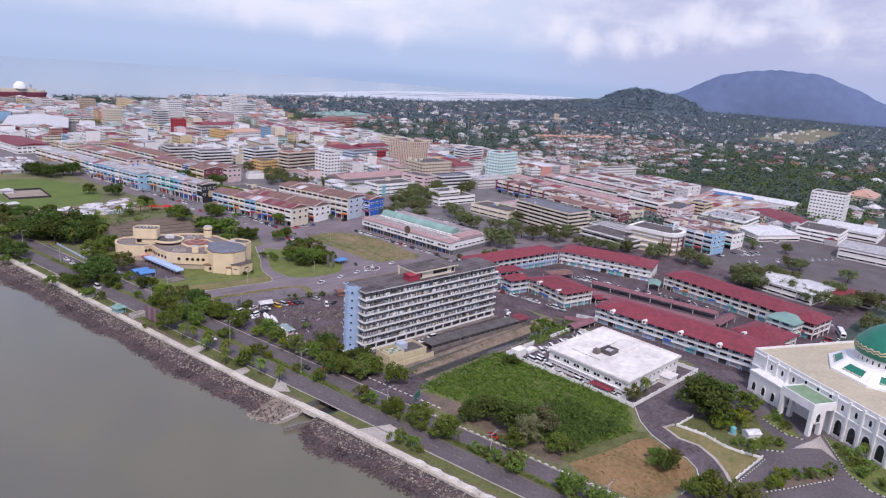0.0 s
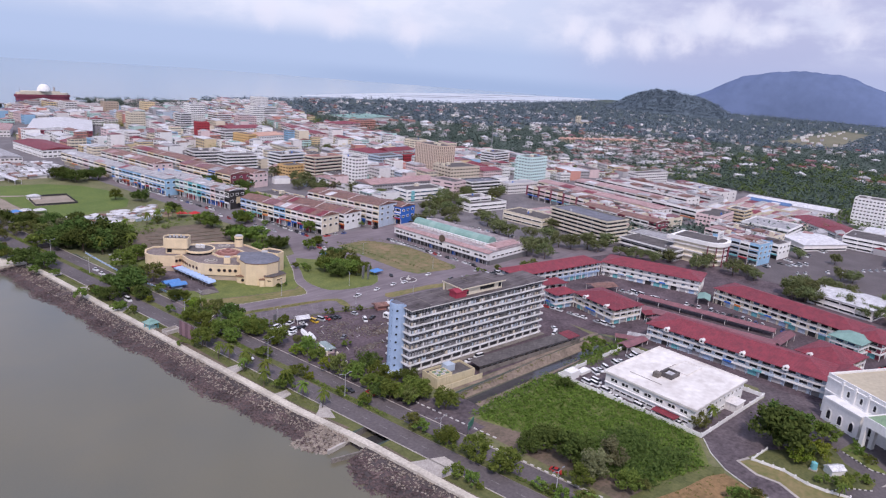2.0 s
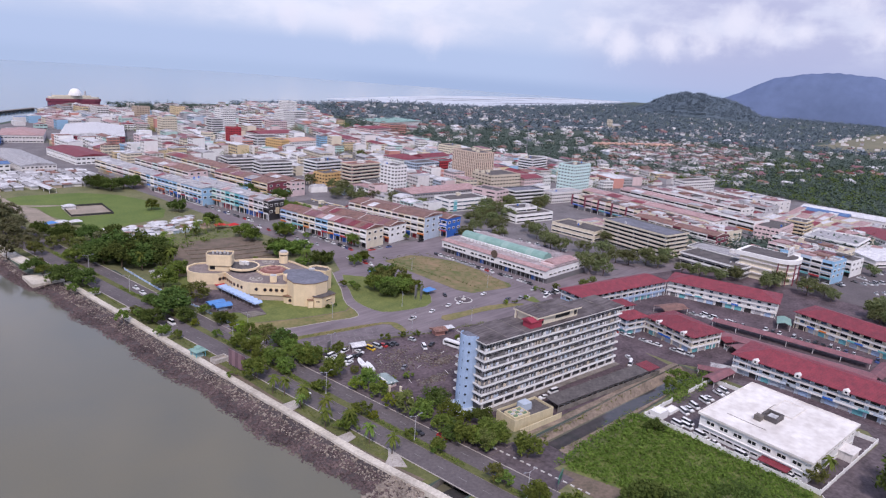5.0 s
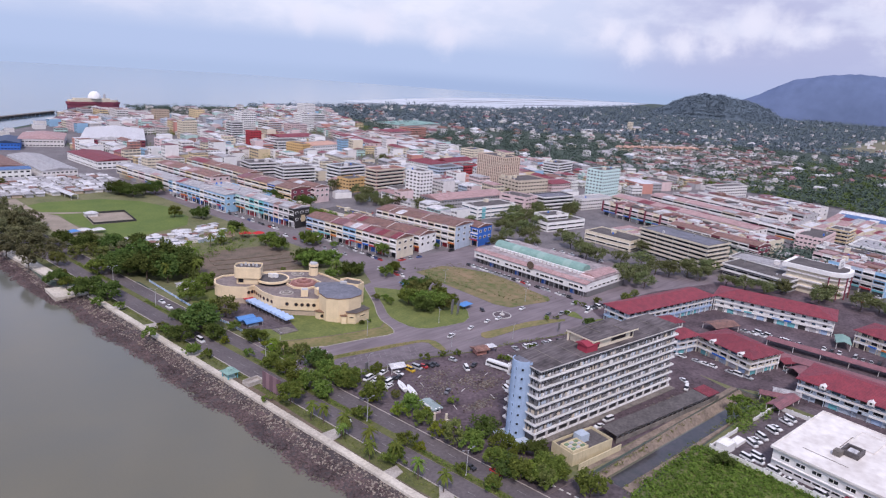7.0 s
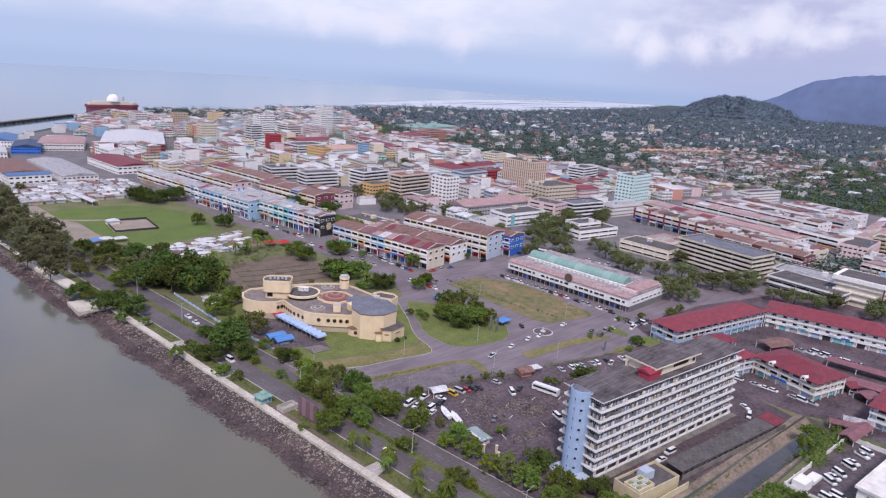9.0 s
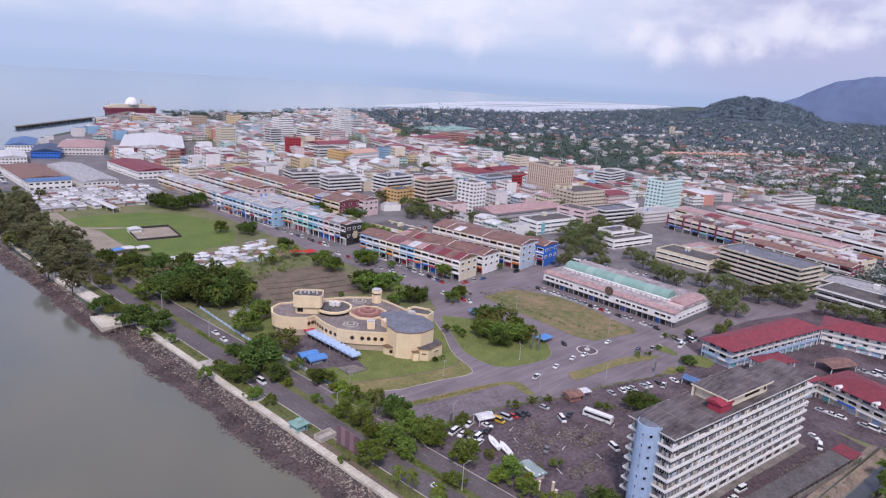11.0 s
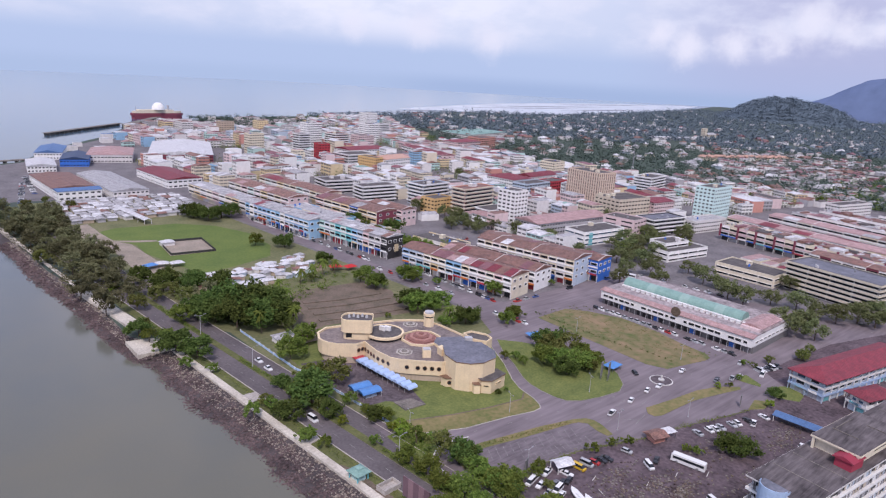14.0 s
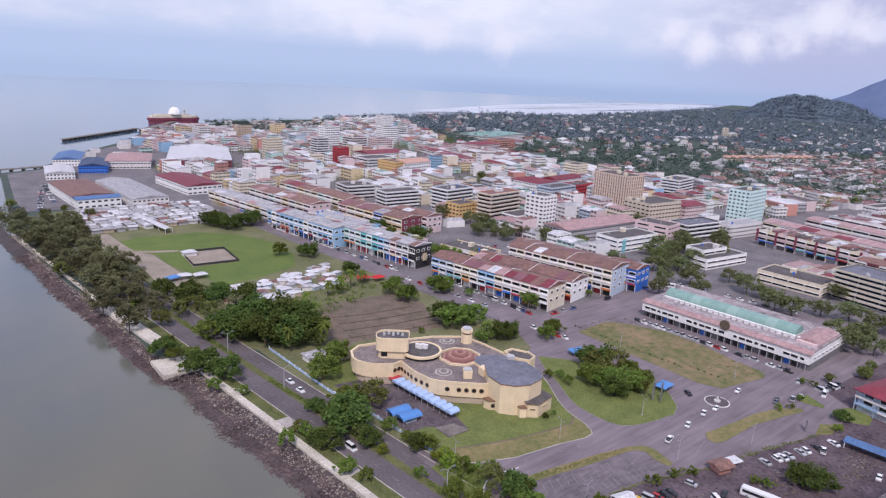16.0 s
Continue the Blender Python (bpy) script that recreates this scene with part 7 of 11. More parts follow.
    part("porch_step_roof", b, HALL_TRIM, p)
    for x, y, rz, w_ in ((60.6, 308.1, -43, 1.9), (66.8, 307.65, 10.6, 3.8)):
        part("window", window_mesh(w_, 0.55, 0.15, GLASS, CREAM), None, p, loc=(x - ox, y - oy, 3.1), rz=rz)
    b = MB(); b.prism(loc([(50.9, 324.2), (51.2, 321.6), (53.6, 319.6), (54.2, 323.6)]), 0, 3.8)
    sp = part("side_porch", b, CREAM, t)
    b = MB(); b.prism(loc([(50.4, 324.6), (50.8, 321.3), (53.6, 319.1), (54.4, 323.8)]), 3.8, 4.1)
    part("porch_roof", b, HALL_TRIM, sp, "brown edged porch roof")
    part("porthole", port, None, sp, loc=(52.4 - ox, 320.6 - oy, 2.0), rz=-39.8)
    # tower with rounded corners over a recessed storey
    def rounded(L, D, rads):
        pts = []
        for (sx, sy, a0), r in zip(((1, 1, 0), (-1, 1, 90), (-1, -1, 180), (1, -1, 270)), rads):
            pts += [(sx * (L / 2 - r) + r * math.cos(radians(a0 + 15 * i)), sy * (D / 2 - r) + r * math.sin(radians(a0 + 15 * i))) for i in range(7)]
        return pts
    tw = dict(loc=(39.3 - ox, 367.9 - oy, 0), rz=-38)
    b = MB(); b.prism(rounded(11.6, 7.6, (1.4, 3.2, 2.4, 1.4)), 8.3, 11.8)
    tb = part("tower_base", b, CREAM, t, **tw)
    g_ = MB(); g_.box(-1.3, 1.3, -0.08, 0.1, 9.3, 11.3)
    part("tower_opening", g_, GLASS, tb, loc=(-3.2, -3.74, 0), rz=0)
    b = MB(); b.prism(rounded(13.6, 9.4, (1.6, 4.2, 3.0, 1.6)), 11.8, 16.9, 0, 1)
    tt = part("tower", b, [CREAM, ROOF_DECK], t, "cream rooftop tower with rounded corners", **tw)
    rim = MB(); ring_wall(rim, rounded(13.7, 9.5, (1.6, 4.2, 3.0, 1.6)), rounded(13.1, 8.9, (1.4, 4.0, 2.8, 1.4)), 16.6, 17.7)
    part("tower_parapet", rim, CREAM, t, **tw)
    for i in range(5):
        b = MB(); b.tube(0, 0, 0.62, 16.9, 18.0, 12, r2=0.5); b.tube(0, 0, 0.25, 18.0, 18.3, 8)
        part("water_tank", b, METAL_WHITE, tt, loc=(-3.6 + 1.9 * i, 0.6 + (i % 2) * 1.3, 0))
    # half-sunk round hall with a dark clerestory and flues on its roof
    b = MB(); b.tube(49.6 - ox, 361.6 - oy, 7.5, 8.3, 9.9, 32)
    part("clerestory", b, GLASS, t, "dark curved clerestory window")
    b = MB(); ring_wall(b, circle(49.6 - ox, 361.6 - oy, 8.5, 36), circle(49.6 - ox, 361.6 - oy, 7.6, 36), 9.75, 10.75)
    part("round_fascia", b, CREAM, t, "curved cream fascia of the round hall")
    b = MB(); b.tube(49.6 - ox, 361.6 - oy, 7.7, 9.9, 10.5, 32)
    part("round_roof", b, ROOF_DECK, t, "dark round roof")
    for x, y in ((49.8, 363.4), (51.6, 362.2)):
        b = MB(); b.box(-0.65, 0.65, -1.5, 1.5, 10.5, 12.2)
        b.box(-0.75, 0.75, -1.6, 1.6, 12.2, 12.35)
        part("flue", b, WHITE, t, loc=(x - ox, y - oy, 0), rz=20)
    # stepped red lantern and skylights
    b = MB()
    for k, (rr, z0, z1) in enumerate(((7.6, 8.4, 8.9), (6.6, 8.9, 9.5), (5.2, 9.5, 10.0), (3.8, 10.0, 10.5), (2.5, 10.5, 11.0), (1.2, 11.0, 11.5))):
        b.prism(octagon(61.0, 350.0, rr), z0, z1, k % 2)
    part("lantern_roof", b, [LANTERN, LANTERN_DK], t, "stepped red octagonal lantern roof")
    b = MB(); ring_wall(b, octagon(61.0, 350.0, 9.0), octagon(61.0, 350.0, 8.3), 8.4, 9.3)
    part("lantern_rim", b, CREAM, t)
    for x, y in ((46.4, 343.0), (67.6, 366.2)):
        b = MB()
        for k, (rr, z1) in enumerate(((3.6, 8.62), (2.9, 8.78), (2.2, 8.94), (1.3, 9.2))):
            b.prism(octagon(x, y, rr), 8.35, z1, k % 2)
        part("skylight", b, [CONCRETE, CONCRETE_DK], t, "stepped octagonal skylight")
    # turrets and the plant room
    b = MB(); b.prism(octagon(74.2, 360.8, 2.5), 0, 12.6); b.prism(octagon(74.2, 360.8, 2.0), 12.6, 13.4, 2); b.prism(octagon(74.2, 360.8, 2.7), 13.4, 14.6, 0); b.prism(octagon(74.2, 360.8, 2.2), 14.6, 15.3, 1)
    part("turret", b, [CREAM, METAL_WHITE, DARK], t, "cream stair turret with a grey cap")
    b = MB(); b.box(-1.7, 1.7, -1.5, 1.5, 8.3, 11.7); b.box(-1.5, 1.5, -1.3, 1.3, 11.7, 12.1, 1)
    part("turret", b, [CREAM, METAL_WHITE], t, "small square cream turret with a white cap", loc=(51.4 - ox, 334.6 - oy, 0), rz=-34)
    b = MB(); b.prism(loc([(77.2, 340.6), (76.2, 333), (79.4, 327.6), (84.4, 329.4), (85.4, 334), (82, 340.6)]), 0, 10.3, 0, 1)
    pr = part("plant_room", b, [CREAM, ROOF_DECK], t, "cream rounded plant room")
    rim = MB(); pl = loc([(77.2, 340.6), (76.2, 333), (79.4, 327.6), (84.4, 329.4), (85.4, 334), (82, 340.6)])
    ring_wall(rim, pl, [(25 + (x - 25) * 0.92, -11 + (y + 11) * 0.92) for x, y in pl], 10.2, 11.1)
    part("plant_parapet", rim, CREAM, pr)
    b = MB(); b.box(-1.6, 1.6, -1.3, 1.3, 9.7, 11.5)
    part("plant_unit", b, METAL_WHITE, t, loc=(75.2 - ox, 334.8 - oy, 0), rz=-30)
    k = MB(); k.box(-2.4, 2.4, -1.4, 1.4, 2.9, 3.2); k.box(-2.45, 2.45, -1.45, -1.4, 2.7, 3.25, 1)
    part("entrance_canopy", k, [RED, WHITE], t, "red entrance canopy", loc=(34.6 - ox, 358.9 - oy, 0), rz=0)


HALL_ROOF = mat("hall_roof", (0.27, 0.225, 0.215), 0.95, col2=(0.12, 0.10, 0.10), scale=0.16, fine=0.9, bump=0.3)
HALL_TRIM = paint("paint_hall_brown", (0.22, 0.13, 0.085), 0.3)
LANTERN = paint("paint_lantern_red", (0.40, 0.215, 0.185), 0.3)
LANTERN_DK = paint("paint_lantern_dark", (0.26, 0.125, 0.11), 0.3)
civic_hall()


def vault_canopy():
    t = thing("canopy", 35.2, 340.6, 0, "row of pale blue barrel-vaulted fabric canopies on posts", "canopy")
    for i in range(10):
        s = -15.4 + 3.4 * i
        b = MB()
        n = 8
        prof = [(1.62 * math.cos(3.14159 * k / n), 1.15 * math.sin(3.14159 * k / n)) for k in range(n + 1)]
        inner = [(0.9 * y, 0.86 * z) for y, z in prof]
        for (ya, za), (yb, zb) in zip(prof, prof[1:]):
            b.poly([(-2.3, ya, 2.7 + za), (-2.3, yb, 2.7 + zb), (2.3, yb, 2.7 + zb), (2.3, ya, 2.7 + za)])
        b.poly([(-2.3, y, 2.7 + z) for y, z in prof][::-1]); b.poly([(2.3, y, 2.7 + z) for y, z in prof])
        part("vault", b, CANOPY, t, loc=(-s * 0.066, s, 0), rz=3.8)
        for sx in (-1.8, 1.8):
            p = MB(); p.tube(0, 0, 0.07, 0, 2.75, 6)
            part("post", p, METAL_WHITE, t, loc=(-s * 0.066 + sx, s + 1.45, 0))


vault_canopy()


def blue_tents():
    for x, y in ((21.0, 337.6), (21.8, 332.4)):
        t = thing("marquee", x, y, -4, "bright blue roofed marquee with open sides", "marquee", "marquees")
        b = MB(); b.sweep([(-2.55, 2.3), (-2.0, 3.0), (0, 3.5), (2.0, 3.0), (2.55, 2.3), (2.2, 2.85), (0, 3.35), (-2.2, 2.85)], -4.2, 4.2)
        part("roof", b, TARP_BLUE, t)
        for sx in (-3.9, 0, 3.9):
            for sy in (-2.4, 2.4):
                p = MB(); p.tube(sx, sy, 0.08, 0, 2.4, 6)
                part("post", p, METAL_WHITE, t)
        s = MB(); s.box(-2.4, 2.4, -1.4, 1.4, 0.2, 1.1)
        part("counter", s, BLUE_GREY, t)


blue_tents()
b = MB(); b.prism([(26.4, 315.4), (35.3, 314.7), (33.6, 321.2), (26.3, 322.8)], 0.2, 0.5)
solo("paved_pad", b, CONCRETE_DK, "square grey paved pad in the lawn", "paving", kind="structure")
t = thing("fence", 0, 0, 0, "pale blue painted fence panels along the lawn", "fence")
FL = [(8.2, 418), (8.8, 395), (9.6, 369), (13.5, 340), (15.4, 315.6), (15.9, 311.5)]
for (xa, ya), (xb, yb) in zip(FL, FL[1:]):
    n = max(1, int(math.hypot(xb - xa, yb - ya) / 4))
    for k in range(n):
        p, q = Vector((xa, ya)).lerp(Vector((xb, yb)), k / n), Vector((xa, ya)).lerp(Vector((xb, yb)), (k + 1) / n)
        b = MB(); b.prism([(p.x - 0.08, p.y), (q.x - 0.08, q.y), (q.x + 0.08, q.y), (p.x + 0.08, p.y)][::-1], 0.1, 1.15)
        part("panel", b, BLUE_PALE, t)
        b = MB(); b.box(p.x - 0.15, p.x + 0.15, p.y - 0.15, p.y + 0.15, 0.1, 1.4)
        part("post", b, WHITE, t)

# ---- mosque at the southern end ----


def arch_window(w, h):
    """A pointed dark window in a proud white surround, facing -y."""
    if ("arch", w, h) not in SHARED:
        def ring(e, y):
            a = w / 2 + e
            pts = [(-a, -e), (a, -e), (a, h * 0.6)]
            pts += [(a * math.cos(u), h * 0.6 + (h * 0.4 + e) * math.sin(u)) for u in (0.5, 1.0)]
            pts += [(0, h + e * 1.5)]
            pts += [(-a * math.cos(u), h * 0.6 + (h * 0.4 + e) * math.sin(u)) for u in (1.0, 0.5)]
            pts += [(-a, h * 0.6)]
            return [(x, y, z) for x, z in pts]
        b = MB()
        for e, y in ((0.3, 0.02), (0.3, -0.2), (0.0, -0.2), (0.0, -0.03)):
            b.v += ring(e, y)
        n = len(b.v) // 4
        for k in range(3):
            for i in range(n):
                j = (i + 1) % n
                b.f.append((n * k + i, n * k + j, n * k + n + j, n * k + n + i)); b.m.append(0)
        b.f.append(tuple(range(3 * n, 4 * n))); b.m.append(1)
        SHARED[("arch", w, h)] = b.mesh("window", [WHITE, GLASS])
    return SHARED[("arch", w, h)]


def mosque():
    # local x runs inland and y along the seaward front
    t = thing("mosque", 153.5, 20.5, -31, "large white mosque with green dome and arched windows", "mosque")
    x0, x1, y0, y1, h = -22.0, 40.0, -44.0, 33.0, 15.5
    L, D, mx, my = x1 - x0, y1 - y0, (x0 + x1) / 2, (y0 + y1) / 2
    b = MB(); tray(b, L, D, 0, h, 1.0, 0.5)
    w = part("wall", b, WHITE, t, loc=(mx, my, 0))
    d = MB(); d.box(x0 + 0.55, x1 - 0.55, y0 + 0.55, y1 - 0.55, h, h + 0.1)
    part("roof", d, ROOF_DECK_CREAM, t, "cream flat roof")
    for i in range(12):
        y = y0 + 2.5 + 5.6 * (i + 0.5)
        if y < -9 or y > 9:
            if y < 12:
                part("window", arch_window(3.0, 6.0), None, w, loc=(x0 - mx, y - my, 1.2), rz=-90)
            part("window", arch_window(1.2, 2.4), None, w, loc=(x0 - mx, y - my, 11.0), rz=-90)
            p = MB(); p.box(x0 - 0.6, x0, y + 2.4, y + 3.2, 0, h + 0.4)
            part("pier", p, WHITE, t)
        else:
            part("window", arch_window(1.2, 2.0), None, w, loc=(x0 - mx, y - my, 13.2), rz=-90)
    for z in (9.2, 14.6):
        s = MB(); s.box(x0 - 0.4, x0, y0, y1, z, z + 0.45)
        part("string_course", s, WHITE, t)
    for i in range(7):
        part("window", arch_window(1.2, 2.4), None, w, loc=(-L / 2 + 3 + (L - 6) * (i + 0.5) / 7, D / 2, 11.0), rz=180)
    a = MB(); a.box(-5.0, 0, -8, 8, 0, 8.6); a.box(-5.3, 0, -8.3, 8.3, 8.6, 9.3)
    an = part("side_wing", a, WHITE, t, "lower white wing of the front", loc=(x0, 20, 0))
    for y in (-5, 0, 5):
        part("window", arch_window(1.8, 3.6), None, an, loc=(-5.0, y, 1.5), rz=-90)
    # porch
    p = MB(); tray(p, 10.5, 15, 9.8, 12.6, 0.5, 0.4)
    pr = part("porch", p, WHITE, t, "white entrance porch on piers", loc=(x0 - 5.25, -0.6, 0))
    g_ = MB(); g_.box(-4.8, 5.2, -7.05, 7.05, 12.6, 12.85)
    part("porch_roof", g_, ROOF_GREEN, pr)
    for x in (-4.5, 0.4):
        for y in (-6.7, 6.7):
            c = MB(); c.box(x - 0.75, x + 0.75, y - 0.75, y + 0.75, 0, 9.8)
            part("pier", c, WHITE, pr)
    sc = MB(); sc.box(-3.75, -0.35, -7.3, -6.9, 5.0, 9.8)
    sp = part("screen", sc, WHITE, pr)
    part("window", arch_window(1.9, 3.4), None, sp, loc=(-2.0, -7.3, 5.6))
    # leaning octagon with green panels, drum and dome
    cx, cy, R = 15.0, 3.5, 21.0
    b = MB()
    lo = [(cx + R * math.cos(0.3927 + 0.7854 * i), cy + R * math.sin(0.3927 + 0.7854 * i)) for i in range(8)]
    hi = [(cx + 15.5 * math.cos(0.3927 + 0.7854 * i), cy + 15.5 * math.sin(0.3927 + 0.7854 * i)) for i in range(8)]
    b.v = [(x, y, h) for x, y in lo] + [(x, y, h + 1.0) for x, y in lo] + [(x, y, h + 5.0) for x, y in hi]
    for k in range(2):
        b.f += [(8 * k + i, 8 * k + (i + 1) % 8, 8 * k + 8 + (i + 1) % 8, 8 * k + 8 + i) for i in range(8)]
    b.f.append(tuple(range(16, 24)))
    b.m = [0] * len(b.f)
    o = part("octagon", b, WHITE, t)
    for i in range(8):
        q = []
        for f, g in ((0.22, 0.25), (0.22, 0.8), (0.78, 0.8), (0.78, 0.25)):
            j = (i + 1) % 8
            e = [lo[i][k] * (1 - f) + lo[j][k] * f for k in (0, 1)]
            u = [hi[i][k] * (1 - f) + hi[j][k] * f for k in (0, 1)]
            q.append(Vector((e[0] * (1 - g) + u[0] * g, e[1] * (1 - g) + u[1] * g, h + 1.0 + 4.0 * g)))
        n = (q[1] - q[0]).cross(q[2] - q[0]).normalized()
        n = n if n.z > 0 else -n
        m_ = MB()
        m_.v = [tuple(v) for v in q] + [tuple(v + n * 0.12) for v in q]
        m_.f = [(7, 6, 5, 4), (0, 1, 5, 4), (1, 2, 6, 5), (2, 3, 7, 6), (3, 0, 4, 7)]
        m_.m = [0] * 5
        part("green_panel", m_, DOME, o, "dark green glazed panel")
        zz = MB()
        k = 10
        for c in range(k):
            f0, f1 = c / k, (c + 1) / k
            ya, yb = (0.10, 0.0) if c % 2 else (0.0, 0.10)
            pts = []
            for f, g in ((f0, ya), (f1, yb), (f1, yb + 0.09), (f0, ya + 0.09)):
                pts.append(q[0].lerp(q[3], f) + (q[1] - q[0]) * g + n * 0.15)
            zz.poly(pts)
        part("zigzag_trim", zz, CREAM_PALE, o)
    b = MB(); b.tube(cx, cy, 12.6, h + 5.0, h + 5.8, 32, r2=12.3); b.tube(cx, cy, 11.4, h + 5.8, h + 8.6, 32)
    part("drum", b, WHITE, t)
    for i in range(32):
        a = 6.28319 * i / 32
        part("drum_window", arch_window(0.7, 1.7), None, o, loc=(cx + 11.4 * math.cos(a), cy + 11.4 * math.sin(a), h + 6.2), rz=math.degrees(a) + 90)
    b = MB()
    n, m = 40, 14

    def dome_r(v):
        return (12.0 + 0.9 * math.sin(3.14159 * min(1, v * 2.2))) * math.cos(1.5708 * v ** 1.5) + 0.02

    for k in range(m + 1):
        v = k / m
        r_ = dome_r(v)
        b.v += [(cx + r_ * math.cos(6.28319 * i / n), cy + r_ * math.sin(6.28319 * i / n), h + 8.6 + 14.0 * v) for i in range(n)]
    for k in range(m):
        for i in range(n):
            j = (i + 1) % n
            b.f.append((n * k + i, n * k + j, n * k + n + j, n * k + n + i)); b.m.append(0)
    part("dome", b, DOME, t, "glossy green dome with zigzag bands", smooth=True)
    for zz in (0.14, 0.21):
        z_ = MB()
        ring = [(6.28319 * i / 64, zz + (0.055 if i % 2 else 0.0)) for i in range(65)]
        for (a, u), (c, v) in zip(ring, ring[1:]):
            q = []
            for aa, uu in ((a, u), (c, v), (c, v + 0.03), (a, u + 0.03)):
                r_ = dome_r(uu) + 0.08
                q.append((cx + r_ * math.cos(aa), cy + r_ * math.sin(aa), h + 8.6 + 14.0 * uu))
            z_.poly(q)
        part("zigzag_band", z_, CREAM, t)
    b = MB(); b.tube(cx, cy, 0.5, h + 22.4, h + 25.5, 8, r2=0.1)
    part("finial", b, METAL, t)


mosque()
FM = [(102, 65.4), (91.1, 66.9), (92.3, 57.2), (90, 49.5), (90.5, 43.9), (92.4, 37.8), (71.8, 40.2)]
t = thing("boundary_wall", 0, 0, 0, "low white wall with posts round the garden", "wall", "boundary walls")
for (xa, ya), (xb, yb) in zip(FM, FM[1:]):
    n = max(1, int(math.hypot(xb - xa, yb - ya) / 3.2))
    for k in range(n):
        p, q = Vector((xa, ya)).lerp(Vector((xb, yb)), k / n), Vector((xa, ya)).lerp(Vector((xb, yb)), (k + 1) / n)
        o = Vector((-(q - p).y, (q - p).x)).normalized() * 0.09
        b = MB(); b.prism([(p.x - o.x, p.y - o.y), (q.x - o.x, q.y - o.y), (q.x + o.x, q.y + o.y), (p.x + o.x, p.y + o.y)], 0.1, 1.0)
        part("panel", b, WHITE, t)
        b = MB(); b.box(p.x - 0.22, p.x + 0.22, p.y - 0.22, p.y + 0.22, 0.1, 1.35)
        part("post", b, WHITE, t)
t = thing("garden_shed", 104.5, 45, -35, "small white shed with a pitched roof", "shed")
b = MB(); b.box(-2.6, 2.6, -1.8, 1.8, 0, 2.3)
part("wall", b, WHITE, t)
part("roof", roof_mesh(5.2, 3.6, 2.3, "gable", 1.0, 0.3), ROOF_WHITE, t)
t = thing("water_tank", 101.5, 50.5, 0, "blue water tank on a low stand", "water tank")
b = MB(); b.tube(0, 0, 1.1, 0.6, 2.8, 14, r2=1.0); b.tube(0, 0, 1.0, 2.8, 3.2, 14, r2=0.3)
part("tank", b, TEAL, t)
b = MB(); b.box(-1.2, 1.2, -1.2, 1.2, 0, 0.6)
part("stand", b, CONCRETE, t)

# ---- shophouse rows north of the field ----
shop_row("shophouse_row", "three-storey shophouses in faded colours under rusty roofs", 145, 163, 383, 467, 3, [WHITE, PINK, CREAM_PALE, PINK, WHITE_OLD, CREAM_PALE, BLUE_SKY, BLUE_SKY, CREAM_PALE, YELLOW, CREAM_PALE, BLUE_GREY, BLUE_GREY, BLUE_PALE], rz=9.6, fh=3.5, rise=2.2, end_wall=CREAM_PALE)
shop_row("shophouse_row", "white shophouses with a faded red and rusty roof", 169, 188, 386, 456, 3, [WHITE, BLUE_DEEP, WHITE_OLD, WHITE, CREAM_PALE, SALMON], rz=10, fh=3.2, rise=2.2, roof_mat=ROOF_RUST, end_wall=WHITE)
shop_row("shophouse_row", "four-storey cream shophouses with long window rows", 196, 219, 380, 452, 4, [CREAM_PALE, WHITE_OLD, CREAM_PALE, BEIGE, PINK], rz=11, fh=3.3, rise=1.8, roof_mat=ROOF_RUST, end_wall=BLUE_GREY)
shop_row("shophouse_row", "bright blue corner shophouses with a maroon roof", 222, 240, 377, 398, 3, [BLUE_DEEP, BLUE_SKY, BLUE_DEEP], rz=9, fh=3.7, roof_mat=ROOF_RUST, end_wall=BLUE_DEEP)
shop_row("shophouse_row", "cream shophouses with brown roofs along the back street", 216, 236, 402, 470, 3, [CREAM_PALE, WHITE, MAROON, WHITE_OLD, CREAM_PALE], rz=10, fh=3.2, roof_mat=ROOF_RUST)
shop_row("shophouse_row", "cream and white low shophouses with rusty roofs", 176, 194, 462, 500, 2, [CREAM_PALE, YELLOW, WHITE_OLD, CREAM_PALE], rz=10, fh=3.4, roof="flat", roof_mat=ROOF_DECK)
shop_row("shophouse_row", "teal, pink and black shophouses with a grey roof", 134, 149, 484, 554, 3, [DARK, GREY, GREY, PINK, BLUE_GREY, BLUE_SKY, TEAL, MINT, TEAL, MINT, BLUE_GREY, MINT], rz=8.2, fh=3.9, roof="gable", rise=1.2, roof_mat=ROOF_GREY, end_wall=DARK)
b = MB(); b.box(-1.8, 1.8, -0.2, 0, -2.5, 2.5)
solo("sign_board", b, YELLOW, "tall yellow sign board on a black shop wall", "sign", loc=(146.5, 482.6, 7.5), rz=8)
shop_row("shophouse_row", "pale blue shophouses with grey sheet roofs", 115, 132, 554, 636, 3, [BLUE_SKY, BLUE_SKY, BLUE_PALE, BLUE_SKY, BLUE_PALE, WHITE, BLUE_SKY], rz=7.5, fh=3.7, roof="gable", rise=1.4, roof_mat=ROOF_GREY, end_wall=BLUE_SKY)
shop_row("shophouse_row", "white and yellow shophouses with grey roofs", 108, 124, 642, 740, 3, [WHITE_OLD, YELLOW, CREAM_PALE, WHITE, PINK, CREAM_PALE], rz=6, fh=3.3, roof="gable", rise=1.4, roof_mat=ROOF_GREY, far=True)
shop_row("shophouse_row", "low pale blue and pink shophouses", 156, 170, 512, 560, 2, [PINK, BLUE_GREY, WHITE_OLD, PINK], rz=8, fh=3.4, roof="flat", roof_mat=ROOF_GREY, far=True)
